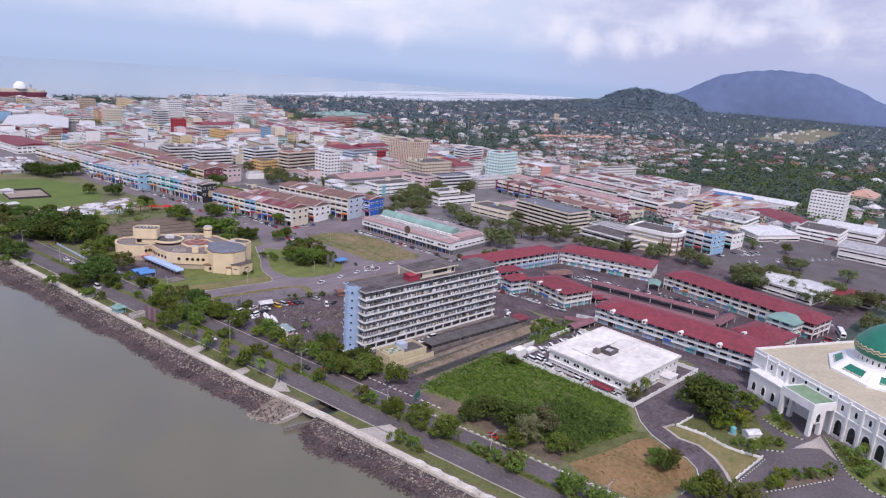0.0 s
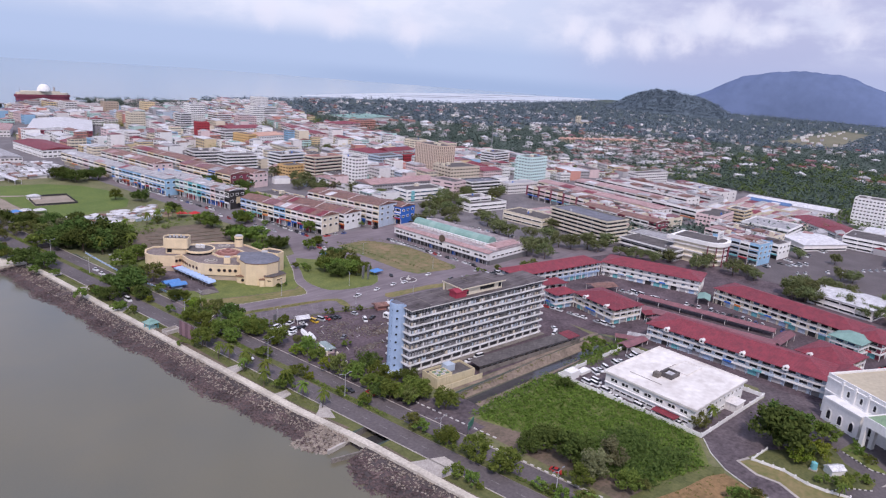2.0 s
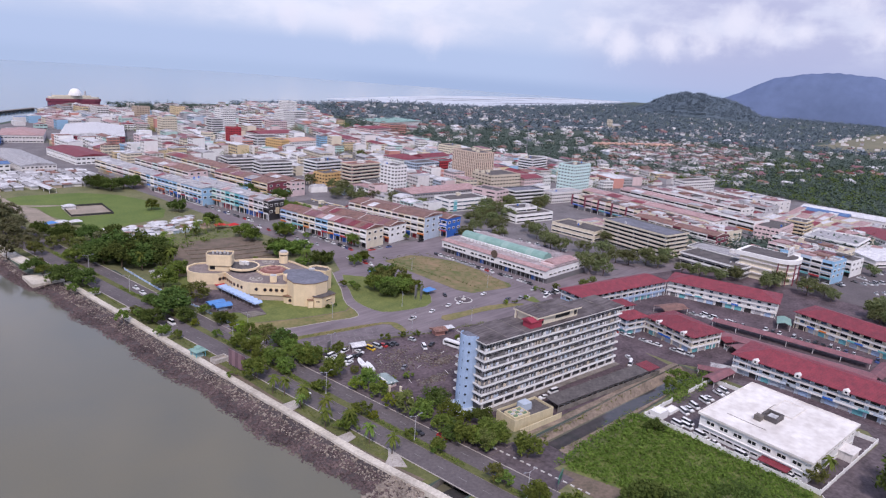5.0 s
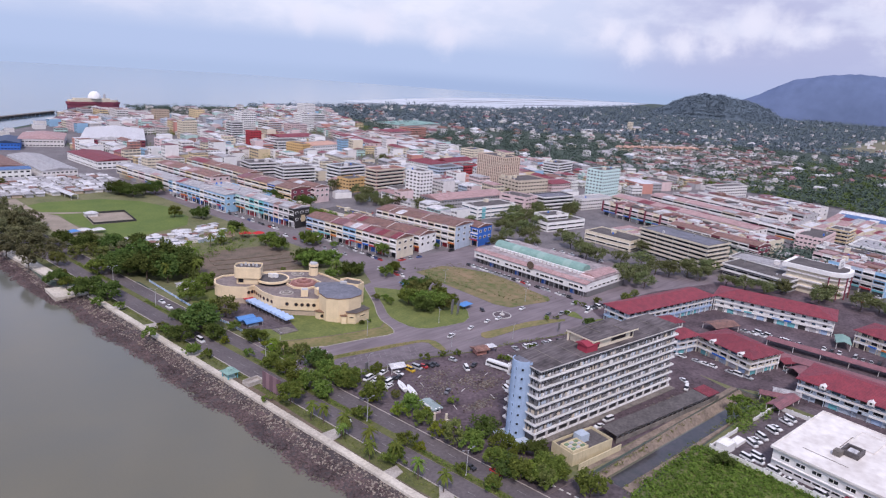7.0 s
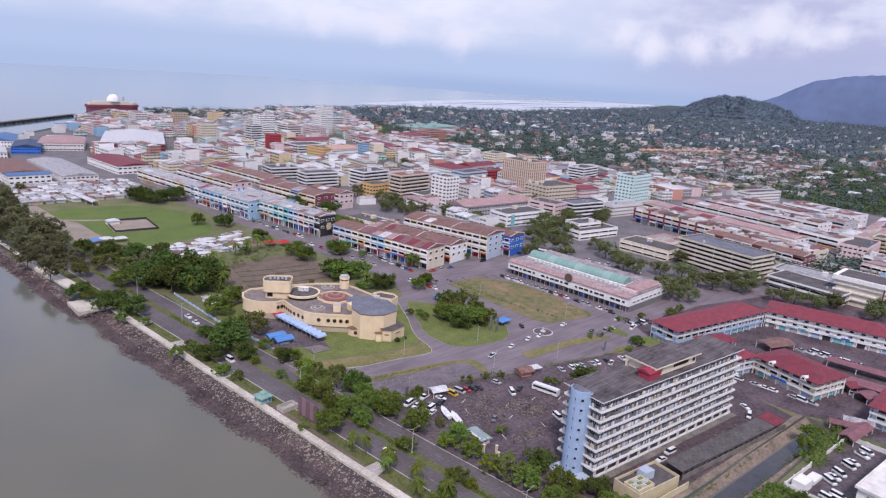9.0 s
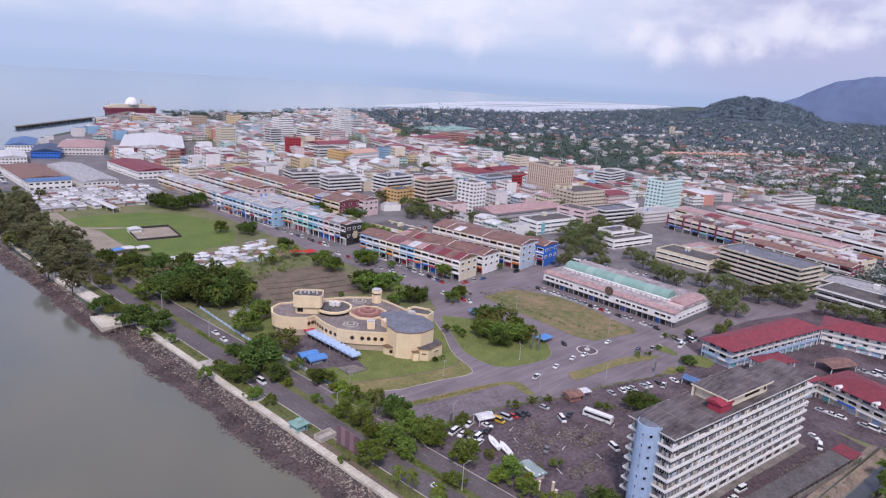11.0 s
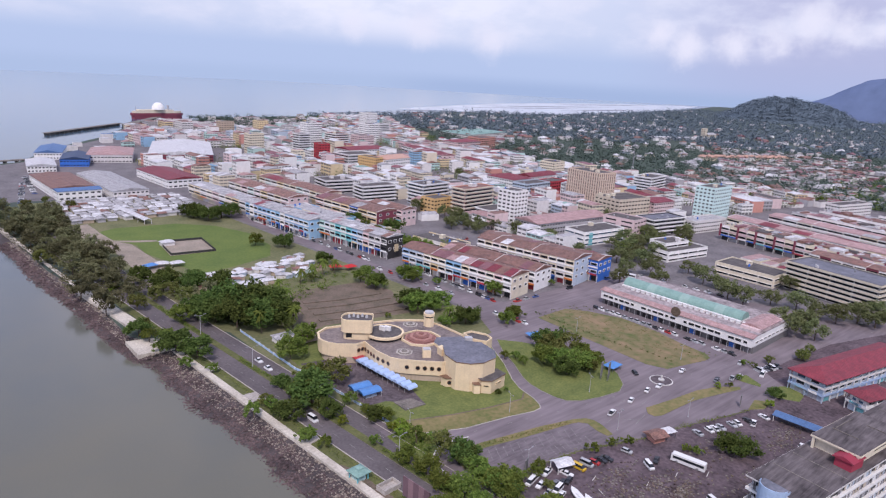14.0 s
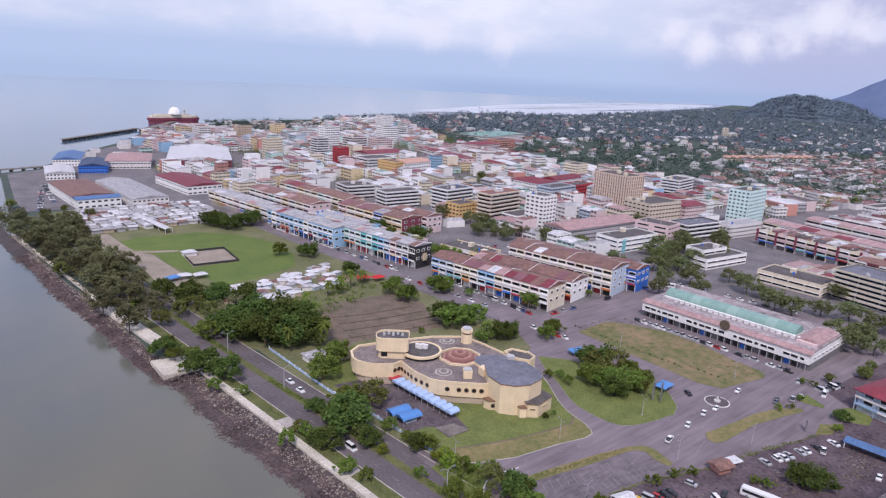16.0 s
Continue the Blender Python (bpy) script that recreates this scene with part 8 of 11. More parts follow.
shop_row("shophouse_row", "yellow, blue and red shophouses with red roofs", 180, 203, 560, 640, 3, [CREAM, YELLOW, BLUE_DEEP, CREAM, YELLOW, CREAM_PALE, SALMON], rz=6, fh=3.4, roof="gable", roof_mat=ROOF_RUST, far=True, end_wall=MAROON)
shop_row("shophouse_row", "maroon and pink corner shophouses", 204, 220, 556, 596, 3, [MAROON, PINK, SALMON], rz=6, fh=3.6, roof="gable", roof_mat=ROOF_RUST, far=True, end_wall=PINK)
shop_row("shophouse_row", "sky blue low shophouses with flat roofs", 148, 166, 566, 634, 2, [BLUE_SKY, WHITE_OLD, PINK, CREAM_PALE], rz=7, fh=3.4, roof="flat", roof_mat=ROOF_GREY, far=True, end_wall=BLUE_SKY)
shop_row("shophouse_row", "pink and cream shophouses with brown roofs", 146, 166, 642, 740, 3, [PINK, CREAM_PALE, WHITE_OLD, YELLOW, PINK, MINT], rz=6, fh=3.3, roof_mat=ROOF_RUST, far=True)
shop_row("shophouse_row", "cream shophouses with a long brown roof", 184, 204, 648, 756, 3, [CREAM_PALE, YELLOW, WHITE_OLD, MINT, CREAM_PALE], rz=5, fh=3.3, roof_mat=ROOF_RUST, far=True)

# ---- larger buildings of the town ----


def corner_block(name, label, x, y, L, D, rz, floors, wall, fh=3.3, style="strip", **kw):
    """A building given by its seaward south corner, its two sides and its turn."""
    a = radians(rz)
    cx, cy = x + L / 2 * math.cos(a) - D / 2 * math.sin(a), y + L / 2 * math.sin(a) + D / 2 * math.cos(a)
    return block(name, label, cx - L / 2, cx + L / 2, cy - D / 2, cy + D / 2, floors, wall, fh, style, rz=rz, **kw)


TAN_PALE = paint("paint_pale_tan", (0.68, 0.54, 0.44), 0.2)
MINT_PALE = paint("paint_pale_mint", (0.66, 0.84, 0.82), 0.2)
OCHRE = paint("paint_ochre", (0.70, 0.47, 0.22), 0.3)
corner_block("hotel", "brown and cream hotel with long window bands", 280, 561, 41, 17, 6, 7, SALMON, 3.4, "band", band=CREAM_PALE, roof_mat=ROOF_RUST, clutter=4)
corner_block("apartment_block", "slim white apartment block with curved balconies", 293, 513, 17, 19, 4, 9, WHITE, 3.25, "grid", nW=4, nS=4, win=(1.5, 1.4), clutter=3)
corner_block("office_building", "ochre four-storey building below the hotel", 262, 581, 24, 17, 6, 4, OCHRE, 3.3, "grid", nW=4, nS=6, clutter=2)
corner_block("office_building", "white building with blue window bands", 274, 612, 36, 22, 6, 6, BLUE_GREY, 3.3, "band", band=WHITE, clutter=3)
corner_block("office_building", "white building with grey window bands", 228, 644, 38, 18, -3, 5, GREY, 3.2, "band", band=WHITE, clutter=2)
corner_block("office_building", "white-grey building with stacked galleries", 222, 700, 32, 26, -6, 4, GREY, 3.3, "band", band=WHITE_OLD, clutter=2)
corner_block("office_building", "low white curved-front building", 284, 533, 40, 18, 2, 3, GREY_DK, 3.3, "band", band=WHITE, clutter=1)
corner_block("civic_block", "grey three-storey block with a long pink roof", 284, 478, 84, 27, -4, 3, GREY, 3.4, "grid", nW=8, nS=26, roof="gable", roof_mat=ROOF_PINK, rise=3.0)
bank = corner_block("bank_building", "white building with blue glass corner", 292, 438, 46, 21, -5, 3, WHITE, 3.5, "strip", nS=3, nW=2, glass=GLASS_BLUE, clutter=3)
t_ = MB(); t_.box(-2, 2, -0.35, -0.05, 0.5, 10.3)
part("corner_panel", t_, TEAL, bank, "teal corner panel", loc=(-16, -10.5, 0))
corner_block("office_building", "pink four-storey building with plain walls", 352, 434, 20, 29, 6, 4, PINK, 3.6, "grid", nW=2, nS=4, clutter=2)
corner_block("tower_block", "tall tan tower block with vertical ribs", 438, 535, 26, 42, -4, 10, TAN_PALE, 3.35, "grid", nW=14, nS=8, win=(0.85, 2.7), clutter=3)
corner_block("office_building", "beige office building with green glass", 405, 486, 44, 30, -6, 5, BEIGE, 3.6, "grid", nS=10, nW=6, clutter=4)
corner_block("office_building", "pale wing with a red roof beside the beige offices", 452, 478, 30, 24, -6, 4, PINK, 3.4, "grid", nS=9, nW=6, roof="gable", roof_mat=ROOF_RED, rise=2.0)
corner_block("office_building", "white narrow-windowed end building", 484, 475, 12, 24, -6, 4, WHITE, 3.6, "grid", nS=4, nW=6, clutter=1)
corner_block("apartment_block", "white five-storey block among trees", 578, 560, 40, 24, 8, 5, WHITE, 3.4, "band", band=WHITE, clutter=3)
corner_block("tower_block", "pale mint tower with white window bays", 472, 430, 35, 19, 2, 10, MINT_PALE, 3.35, "grid", nW=5, nS=9, win=(1.3, 1.4), clutter=4)
corner_block("office_building", "black and white building with curved bands", 374, 430, 42, 20, -8, 4, DARK, 3.4, "band", band=WHITE, clutter=3, roof_mat=ROOF_DECK_BLUE)
corner_block("office_building", "long white-grey building with rows of windows", 420, 418, 46, 18, -8, 3, WHITE_OLD, 3.4, "grid", nS=14, nW=5, clutter=3, roof_mat=ROOF_GREY)
corner_block("villa_office", "white building stepped in plan with long windows", 311, 378, 45, 17, -8, 2, WHITE, 3.5, "strip", nS=4, nW=2, clutter=3)
corner_block("villa_office", "white stepped upper block", 320, 386, 26, 15, -8, 3, WHITE, 3.5, "strip", nS=2, nW=2, clutter=2)
corner_block("school_block", "white building with a red hipped roof", 418, 632, 34, 40, 4, 4, WHITE, 3.4, "grid", nW=12, nS=6, roof="hip", roof_mat=ROOF_RED, rise=4)
corner_block("school_block", "white wing with a red hipped roof and gable ends", 456, 640, 50, 20, 4, 4, WHITE, 3.4, "grid", nW=5, nS=14, roof="gable", roof_mat=ROOF_RED, rise=3.5)
corner_block("office_building", "cream stepped block above the school", 568, 700, 26, 22, 8, 5, CREAM_PALE, 3.4, "grid", nW=6, nS=6)
corner_block("office_building", "blue and white bay-windowed building", 408, 603, 40, 20, 3, 4, BLUE_GREY, 3.4, "grid", nW=6, nS=9, win=(1.9, 1.7))
corner_block("office_building", "crimson building with blue bays", 450, 604, 28, 20, 3, 4, RED, 3.4, "grid", nW=5, nS=7, win=(1.7, 1.7))
corner_block("store", "white store with a golden yellow upper storey", 366, 798, 46, 32, 12, 4, WHITE, 4.0, "grid", nW=5, nS=7, roof="gable", roof_mat=ROOF_ORANGE, rise=3.0)
corner_block("store", "golden yellow tower end of the white store", 352, 800, 14, 30, 12, 5, OCHRE, 3.5, "grid", nW=3, nS=2, clutter=1)
corner_block("store", "white frontage with long bands beside the yellow store", 350, 858, 48, 34, 4, 4, WHITE, 3.5, "band", band=WHITE, clutter=2)
corner_block("office_building", "long white building with a red roof", 383, 905, 62, 36, 4, 4, WHITE, 3.5, "grid", nW=9, nS=14, roof="gable", roof_mat=ROOF_RED, rise=3)
corner_block("tower_block", "plain crimson six-storey wall of a town block", 347, 926, 17, 15, -4, 6, RED, 3.4, "grid", nW=2, nS=2, win=(0.6, 1.2), clutter=1)
shop_row("shophouse_row", "white row with a long crimson roof", 496, 520, 828, 950, 3, [WHITE, PINK, WHITE_OLD], rz=-10, fh=3.3, roof_mat=ROOF_RED, far=True)
corner_block("tower_block", "slim white tower block near the harbour", 396, 1041, 26, 20, 8, 11, WHITE, 3.4, "grid", nW=4, nS=5, clutter=2)
corner_block("tower_block", "white eight-storey block with window bands", 351, 988, 21, 17, 6, 8, GREY, 3.4, "band", band=WHITE, clutter=2)
corner_block("tower_block", "cream eight-storey block in the town", 282, 998, 22, 15, 6, 8, CREAM_PALE, 3.4, "grid", nW=3, nS=6, clutter=2)
corner_block("tower_block", "brown-topped cream block near the harbour", 314, 1171, 23, 15, 6, 8, TAN, 3.5, "grid", nW=3, nS=4, win=(0.8, 1.2), clutter=1)
corner_block("tower_block", "white and pink block with window bands", 424, 1010, 28, 28, 6, 7, SALMON, 3.4, "band", band=WHITE, clutter=2)
corner_block("tower_block", "pink six-storey block in the town", 470, 1010, 28, 24, 6, 6, PINK, 3.4, "grid", nW=5, nS=6, clutter=2)
corner_block("apartment_block", "pink and red five-storey block beside woods", 626, 952, 58, 36, 8, 4, PINK, 3.5, "grid", nW=8, nS=14, roof="hip", roof_mat=ROOF_RED, rise=3)
corner_block("apartment_block", "salmon five-storey block beside trees", 690, 968, 44, 28, 8, 5, SALMON, 3.5, "grid", nW=6, nS=10, clutter=2)
corner_block("tower_block", "white ten-storey block on the waterfront", 540, 1090, 26, 26, 6, 9, WHITE, 3.4, "grid", nW=5, nS=5, clutter=2)
corner_block("tower_block", "white slab on the waterfront", 600, 1160, 40, 22, 6, 7, WHITE, 3.4, "band", band=WHITE, clutter=2)
corner_block("tower_block", "tall white block of the northern town", 700, 1330, 30, 26, 6, 9, WHITE, 3.4, "grid", nW=5, nS=6, clutter=2)
shop_row("shophouse_row", "low hall with a bright crimson roof", 336, 352, 866, 916, 2, [WHITE_OLD, PINK], rz=-14, fh=4, roof_mat=ROOF_RED, far=True)
block("stadium_stand", "long teal-roofed stand among trees", 790, 920, 1120, 1200, 2, WHITE_OLD, 3.6, "strip", "shed", ROOF_TEAL, 2.5, rz=8)
block("church", "pale yellow church with a tower among trees", 1515, 1556, 984, 1002, 3, CREAM_PALE, 3.5, "win", "gable", ROOF_GREY, 4)
block("church_tower", "pale yellow square church tower", 1500, 1511, 986, 997, 6, CREAM_PALE, 4.2, "win", nW=1, nS=1, clutter=0)

# ---- eastern commercial streets ----
corner_block("car_park_block", "beige five-level building with long open bands", 315, 247, 27, 58, -9, 6, GREY_DK, 3.0, "band", band=CREAM_PALE, nW=4, nS=2, clutter=3, roof_mat=ROOF_DECK_BLUE)
block("low_block", "cream two-storey block with a flat roof", 317, 341, 306, 346, 2, CREAM_PALE, 3.8, "strip", nW=4, nS=2)
block("low_block", "long white-grey two-storey block with columns", 345, 369, 200, 244, 2, GREY_DK, 3.8, "band", band=WHITE, nW=6, nS=2, roof_mat=ROOF_GREY)
block("low_block", "grey low block with columns and a flat roof", 319, 343, 192, 238, 2, GREY_DK, 3.8, "band", band=WHITE, nW=5, nS=1, roof_mat=ROOF_DECK, rz=-6)


def round_corner_building():
    t = thing("corner_store", 340, 184, 0, "round-fronted red and cream store with tall columns", "store")
    b = MB()
    pts = [(-10, 18), (-10, -8), (-8, -13), (-3, -16), (4, -16.5), (10, -15), (12, -10), (12, 18)]
    b.prism([(x * 0.93, y * 0.93) for x, y in pts], 0, 16)
    part("wall", b, CREAM_PALE, t)
    for z in (4, 8, 12):
        p = MB(); p.prism([(x * 1.04, y * 1.04) for x, y in pts], z - 0.3, z + 0.6)
        part("floor_band", p, WHITE_OLD, t)
    p = MB(); p.prism([(x * 1.1, y * 1.1) for x, y in pts], 14.5, 17.2)
    part("crown", p, WHITE, t)
    p = MB(); p.prism([(x * 0.95, y * 0.95) for x, y in pts], 17.2, 17.4)
    part("roof", p, ROOF_DECK, t)
    for x, y in pts[1:7]:
        c = MB(); c.tube(x * 1.06, y * 1.06, 0.4, 0, 14.5, 8)
        part("column", c, MAROON, t)
    s = MB(); s.box(2, 12, -10, -9.3, 17.4, 23)
    part("sign_wall", s, WHITE, t)
    for xe, za, zb in ((10.5, 18.4, 19.6), (9, 20.4, 21.4)):
        s = MB(); s.box(4, xe, -10.2, -10.0, za, zb)
        part("sign_bar", s, GREY, t)


round_corner_building()
for k, (xa, xb, ya, yb, fl, cols) in enumerate(((366, 386, 150, 186, 4, [BLUE_SKY, WHITE, BLUE_GREY, WHITE]), (402, 422, 146, 206, 3, [WHITE, CREAM_PALE, WHITE_OLD, PINK, WHITE]), (430, 450, 158, 212, 3, [CREAM_PALE, WHITE, GREY, WHITE]))):
    shop_row("shophouse_row", ("white and sky blue", "white and cream", "cream and grey", "weathered white and mint")[k] + " shop units with coloured sign boards", xa, xb, ya, yb, fl, cols, 7.0, 3.4, roof="flat", roof_mat=(ROOF_GREY, ROOF_DECK, ROOF_GREY, ROOF_DECK)[k], rz=-8, band_mat=WHITE_OLD)
for k, (x, y, L_, D_, fl, rz, cols, rm, bm, fl_) in enumerate((
        (394, 274, 17, 78, 3, -8, [MAROON, WHITE, WHITE_OLD, WHITE], ROOF_RUST, WHITE, False), (424, 315, 25, 160, 3, -8, [CREAM_PALE, PINK, CREAM_PALE, WHITE_OLD], ROOF_DECK_CREAM, PINK, True),
        (462, 335, 22, 150, 3, -9, [WHITE_OLD, CREAM_PALE, PINK, GREY], ROOF_PINK, WHITE, False), (490, 263, 23, 50, 3, -12, [WHITE, WHITE_OLD, WHITE], ROOF_GREY, WHITE, True),
        (516, 340, 22, 110, 3, -10, [WHITE_OLD, CREAM_PALE, WHITE, PINK], ROOF_PINK, WHITE, False), (552, 330, 22, 120, 3, -11, [WHITE_OLD, WHITE_OLD, GREY], ROOF_GREY, WHITE, True),
        (588, 318, 24, 120, 3, -12, [WHITE, WHITE_OLD, GREY], ROOF_GREY, WHITE, True), (632, 300, 34, 70, 3, -12, [WHITE, WHITE_OLD, WHITE_OLD], ROOF_GREY, WHITE, True))):
    shop_row("shophouse_row", ("maroon and white", "long cream and white", "white and pink", "white", "white and cream", "grey and white", "weathered white", "white")[k] + " commercial row with covered galleries",
             x - L_ / 2, x + L_ / 2, y - D_ / 2, y + D_ / 2, fl, cols, 8.0, 3.6, roof="flat" if fl_ else "gable", roof_mat=rm, rz=rz, far=k > 1, band_mat=bm, rise=1.4, pilaster=MAROON if k == 1 else None)
corner_block("shop_block", "pale pink and white shop block with rows of windows", 466, 218, 44, 20, 2, 3, PINK, 3.6, "grid", nS=14, nW=6)
r_ = random.Random(44)
lean = MB()
for xa, xb, ya, yb, rz in ((438, 450, 240, 390, -8), (474, 484, 290, 400, -9), (528, 540, 270, 390, -10), (566, 574, 264, 380, -11), (603, 614, 256, 360, -12), (352, 378, 262, 345, -8), (504, 516, 236, 280, -12), (374, 384, 240, 310, -8), (540, 566, 176, 262, -8), (572, 600, 190, 258, -8), (606, 640, 176, 256, -6), (352, 362, 176, 198, -6), (392, 402, 160, 226, -8), (512, 536, 164, 206, -10)):
    a = radians(rz)
    y = ya
    while y < yb:
        w_, l_ = r_.uniform(5, 11), r_.uniform(0.45, 0.95) * (xb - xa)
        for x in ((xa + l_ / 2, xb - l_ / 4) if r_.random() < 0.5 else (xb - l_ / 2,)):
            z0, z1, c = r_.uniform(3.5, 6.5), r_.uniform(4.5, 8.5), r_.choice((0, 1, 2, 3, 4, 1, 2))
            mx, my = (xa + xb) / 2, (ya + yb) / 2
            pts = [(x - mx + sx * l_ / 2, y - my + sy * w_ / 2) for sx, sy in ((-1, 0), (1, 0), (1, 2), (-1, 2))]
            pts = [(mx + u * math.cos(a) - v * math.sin(a), my + u * math.sin(a) + v * math.cos(a)) for u, v in pts]
            k = len(lean.v)
            lean.v += [(*p, 0) for p in pts] + [(*p, z0 if q in (0, 3) else z1) for q, p in enumerate(pts)]
            lean.f += [(k + q, k + (q + 1) % 4, k + 4 + (q + 1) % 4, k + 4 + q) for q in range(4)] + [(k + 4, k + 5, k + 6, k + 7)]
            lean.m += [r_.choice((5, 6))] * 4 + [c]
        y += w_ + r_.uniform(0, 3)
solo("back_lane_sheds", lean, [ROOF_RUST, ROOF_GREY, ROOF_PINK, ROOF_RED, ROOF_WHITE, WHITE_OLD, CREAM_PALE], "crowded lean-to sheds in the back lanes", "sheds", kind="stuff")
block("shop_block", "white block with a bright yellow end", 512, 534, 210, 228, 4, WHITE, 3.2, "band", band=YELLOW, nW=3, nS=3)
block("shop_block", "white three-storey shop block with bands", 470, 512, 160, 200, 3, WHITE, 3.4, "band", nW=3, nS=3, roof_mat=ROOF_GREY)
block("shed_row", "long shed with a red roof", 566, 602, 136, 184, 1, WHITE_OLD, 4.5, "strip", "gable", ROOF_RED, 2.5, rz=-45)
block("shed_row", "low building with a red sheet roof", 540, 572, 114, 150, 1, WHITE_OLD, 4.5, "strip", "gable", ROOF_RED, 2.5, rz=-48)
block("market_shed", "broad low hall with a pale blue-grey roof", 458, 504, 128, 172, 1, WHITE_OLD, 5.5, "strip", "gable", ROOF_WHITE, 2.0, rz=-30)
block("market_shed", "long market shed with a pale roof", 654, 688, 164, 256, 1, WHITE_OLD, 5.5, "strip", "gable", ROOF_WHITE, 2.5)
block("market_shed", "market shed with a bright blue roof", 640, 652, 206, 250, 1, WHITE_OLD, 6, "strip", "gable", ROOF_BLUE, 2.5)
block("tower_block", "plain white seven-storey block", 632, 656, 114, 146, 8, WHITE, 3.4, "strip", nS=1, nW=3, clutter=2)
block("temple", "building with a bright orange tiled roof", 806, 860, 112, 142, 2, CREAM_PALE, 4.5, "strip", "hip", ROOF_ORANGE, 7)
block("warehouse", "grey-white warehouse with dark doors", 455, 490, 30, 84, 2, WHITE_OLD, 4.5, "strip", "gable", ROOF_GREY, 2.5, nW=4)
block("warehouse", "white office block of the warehouse", 500, 540, 92, 126, 3, WHITE, 3.3, "strip", nW=3, nS=2, clutter=2)
block("warehouse", "white flat-roofed warehouse beside the car park", 548, 590, 70, 120, 2, WHITE, 4.0, "strip", "gable", ROOF_WHITE, 2)
block("bungalow", "white low building with pale roofs", 300, 332, 64, 100, 2, WHITE_OLD, 3.4, "strip", "gable", ROOF_WHITE, 2, rz=-12, nW=4)
block("bungalow", "low building with a dark red roof", 322, 344, 40, 66, 1, WHITE_OLD, 4, "strip", "hip", ROOF_RED, 3)
corner_block("apartment_block", "white and grey apartment block with rows of balconies", 617, 371, 58, 15, -12, 5, WHITE_OLD, 3.3, "grid", nW=5, nS=18)

# ---- waterfront quarter to the north ----
block("ferry_shed", "large white-roofed hall by the harbour", 160, 234, 950, 1090, 2, MAROON, 4.5, "strip", "gable", ROOF_WHITE, 4, rz=-20)
block("fish_market", "hall with a faded pink hipped roof", 84, 132, 970, 1040, 2, WHITE_OLD, 4.5, "grid", "hip", ROOF_PINK, 5, nW=8, nS=7, rz=-18)
block("jetty_house", "blue-roofed hall over the water", 38, 66, 1012, 1080, 2, WHITE, 4.0, "strip", "gable", ROOF_BLUE, 3, rz=-16)
block("jetty_house", "navy blue-roofed boathouse on the shore", 50, 78, 950, 1006, 2, BLUE_DEEP, 4.0, "strip", "gable", mat("roof_navy_sheet", (0.035, 0.06, 0.13), 0.5, scale=0.3), 3, rz=-16)
block("jetty_house", "white boathouse beside the water", 10, 36, 920, 972, 2, WHITE, 3.4, "strip", "gable", ROOF_WHITE, 2.5, rz=-8)
block("market_building", "cream market building with a brown roof", 0, 34, 780, 862, 2, WHITE, 4.0, "strip", "gable", ROOF_RUST, 1.6, nS=4, nW=6, rz=2)
block("market_building", "white end wing of the market under a blue roof", 2, 36, 762, 778, 2, WHITE, 4.0, "strip", "gable", ROOF_BLUE, 1.6, rz=2)
block("market_building", "grey-roofed market hall beside the shore", 40, 70, 750, 860, 2, WHITE_OLD, 3.8, "strip", "gable", ROOF_GREY, 2.0, nS=4, nW=5, rz=2)
block("market_building", "white building with a crimson roof", 98, 132, 788, 866, 2, WHITE, 4.2, "strip", "gable", ROOF_RED, 2.2, nS=3, rz=4)
block("office_building", "brown square tower near the harbour", 404, 424, 1230, 1250, 7, YELLOW, 3.4, "strip", clutter=1)
r_ = random.Random(12)
for i in range(120):
    x, y = -4 + 8.6 * (i % 12) + r_.uniform(-1.5, 1.5), 672 + 8.4 * (i // 12) + r_.uniform(-1, 1)
    L_, D_ = r_.uniform(5.5, 9), r_.uniform(5, 7.6)
    b = MB(); b.box(-L_ / 2 + 0.4, L_ / 2 - 0.4, -D_ / 2 + 0.4, D_ / 2 - 0.4, 0, 2.5)
    t = solo("market_stall", b, r_.choice((GREY, WHITE_OLD, TAN)), "market stall under a pale patched awning", "stall", "market stalls", loc=(x, y, 0), rz=r_.uniform(-6, 6))
    part("awning", roof_mesh(L_, D_, 2.6, "gable", 0.9, 0.2, 0.08), r_.choice((ROOF_WHITE, ROOF_GREY, ROOF_WHITE, ROOF_GREY, ROOF_GREY, ROOF_RUST)), t)
covered_walk(33, 709, 39, 648, 6, 4.0, ROOF_WHITE, "long white-roofed covered way through the stalls")
for i in range(72):
    x, y = r_.uniform(14, 98), r_.uniform(466, 500)
    if x < 30 and y < 480:
        continue
    s_ = r_.uniform(3.4, 7.4)
    b = MB(); b.box(-s_ / 2 + 0.3, s_ / 2 - 0.3, -s_ / 2.6, s_ / 2.6, 0, 2.3)
    t = solo("hawker_stall", b, r_.choice((WHITE_OLD, TAN, BLUE_GREY)), "small hawker stall with a pale umbrella roof", "stall", "hawker stalls", loc=(x, y + (x - 14) * 0.25, 0), rz=r_.uniform(-30, 30))
    part("awning", roof_mesh(s_, s_ * 0.8, 2.4, "hip", 0.8, 0.2, 0.08), r_.choice((ROOF_WHITE, ROOF_WHITE, ROOF_GREY, ROOF_RUST, ROOF_WHITE, ROOF_WHITE)), t)
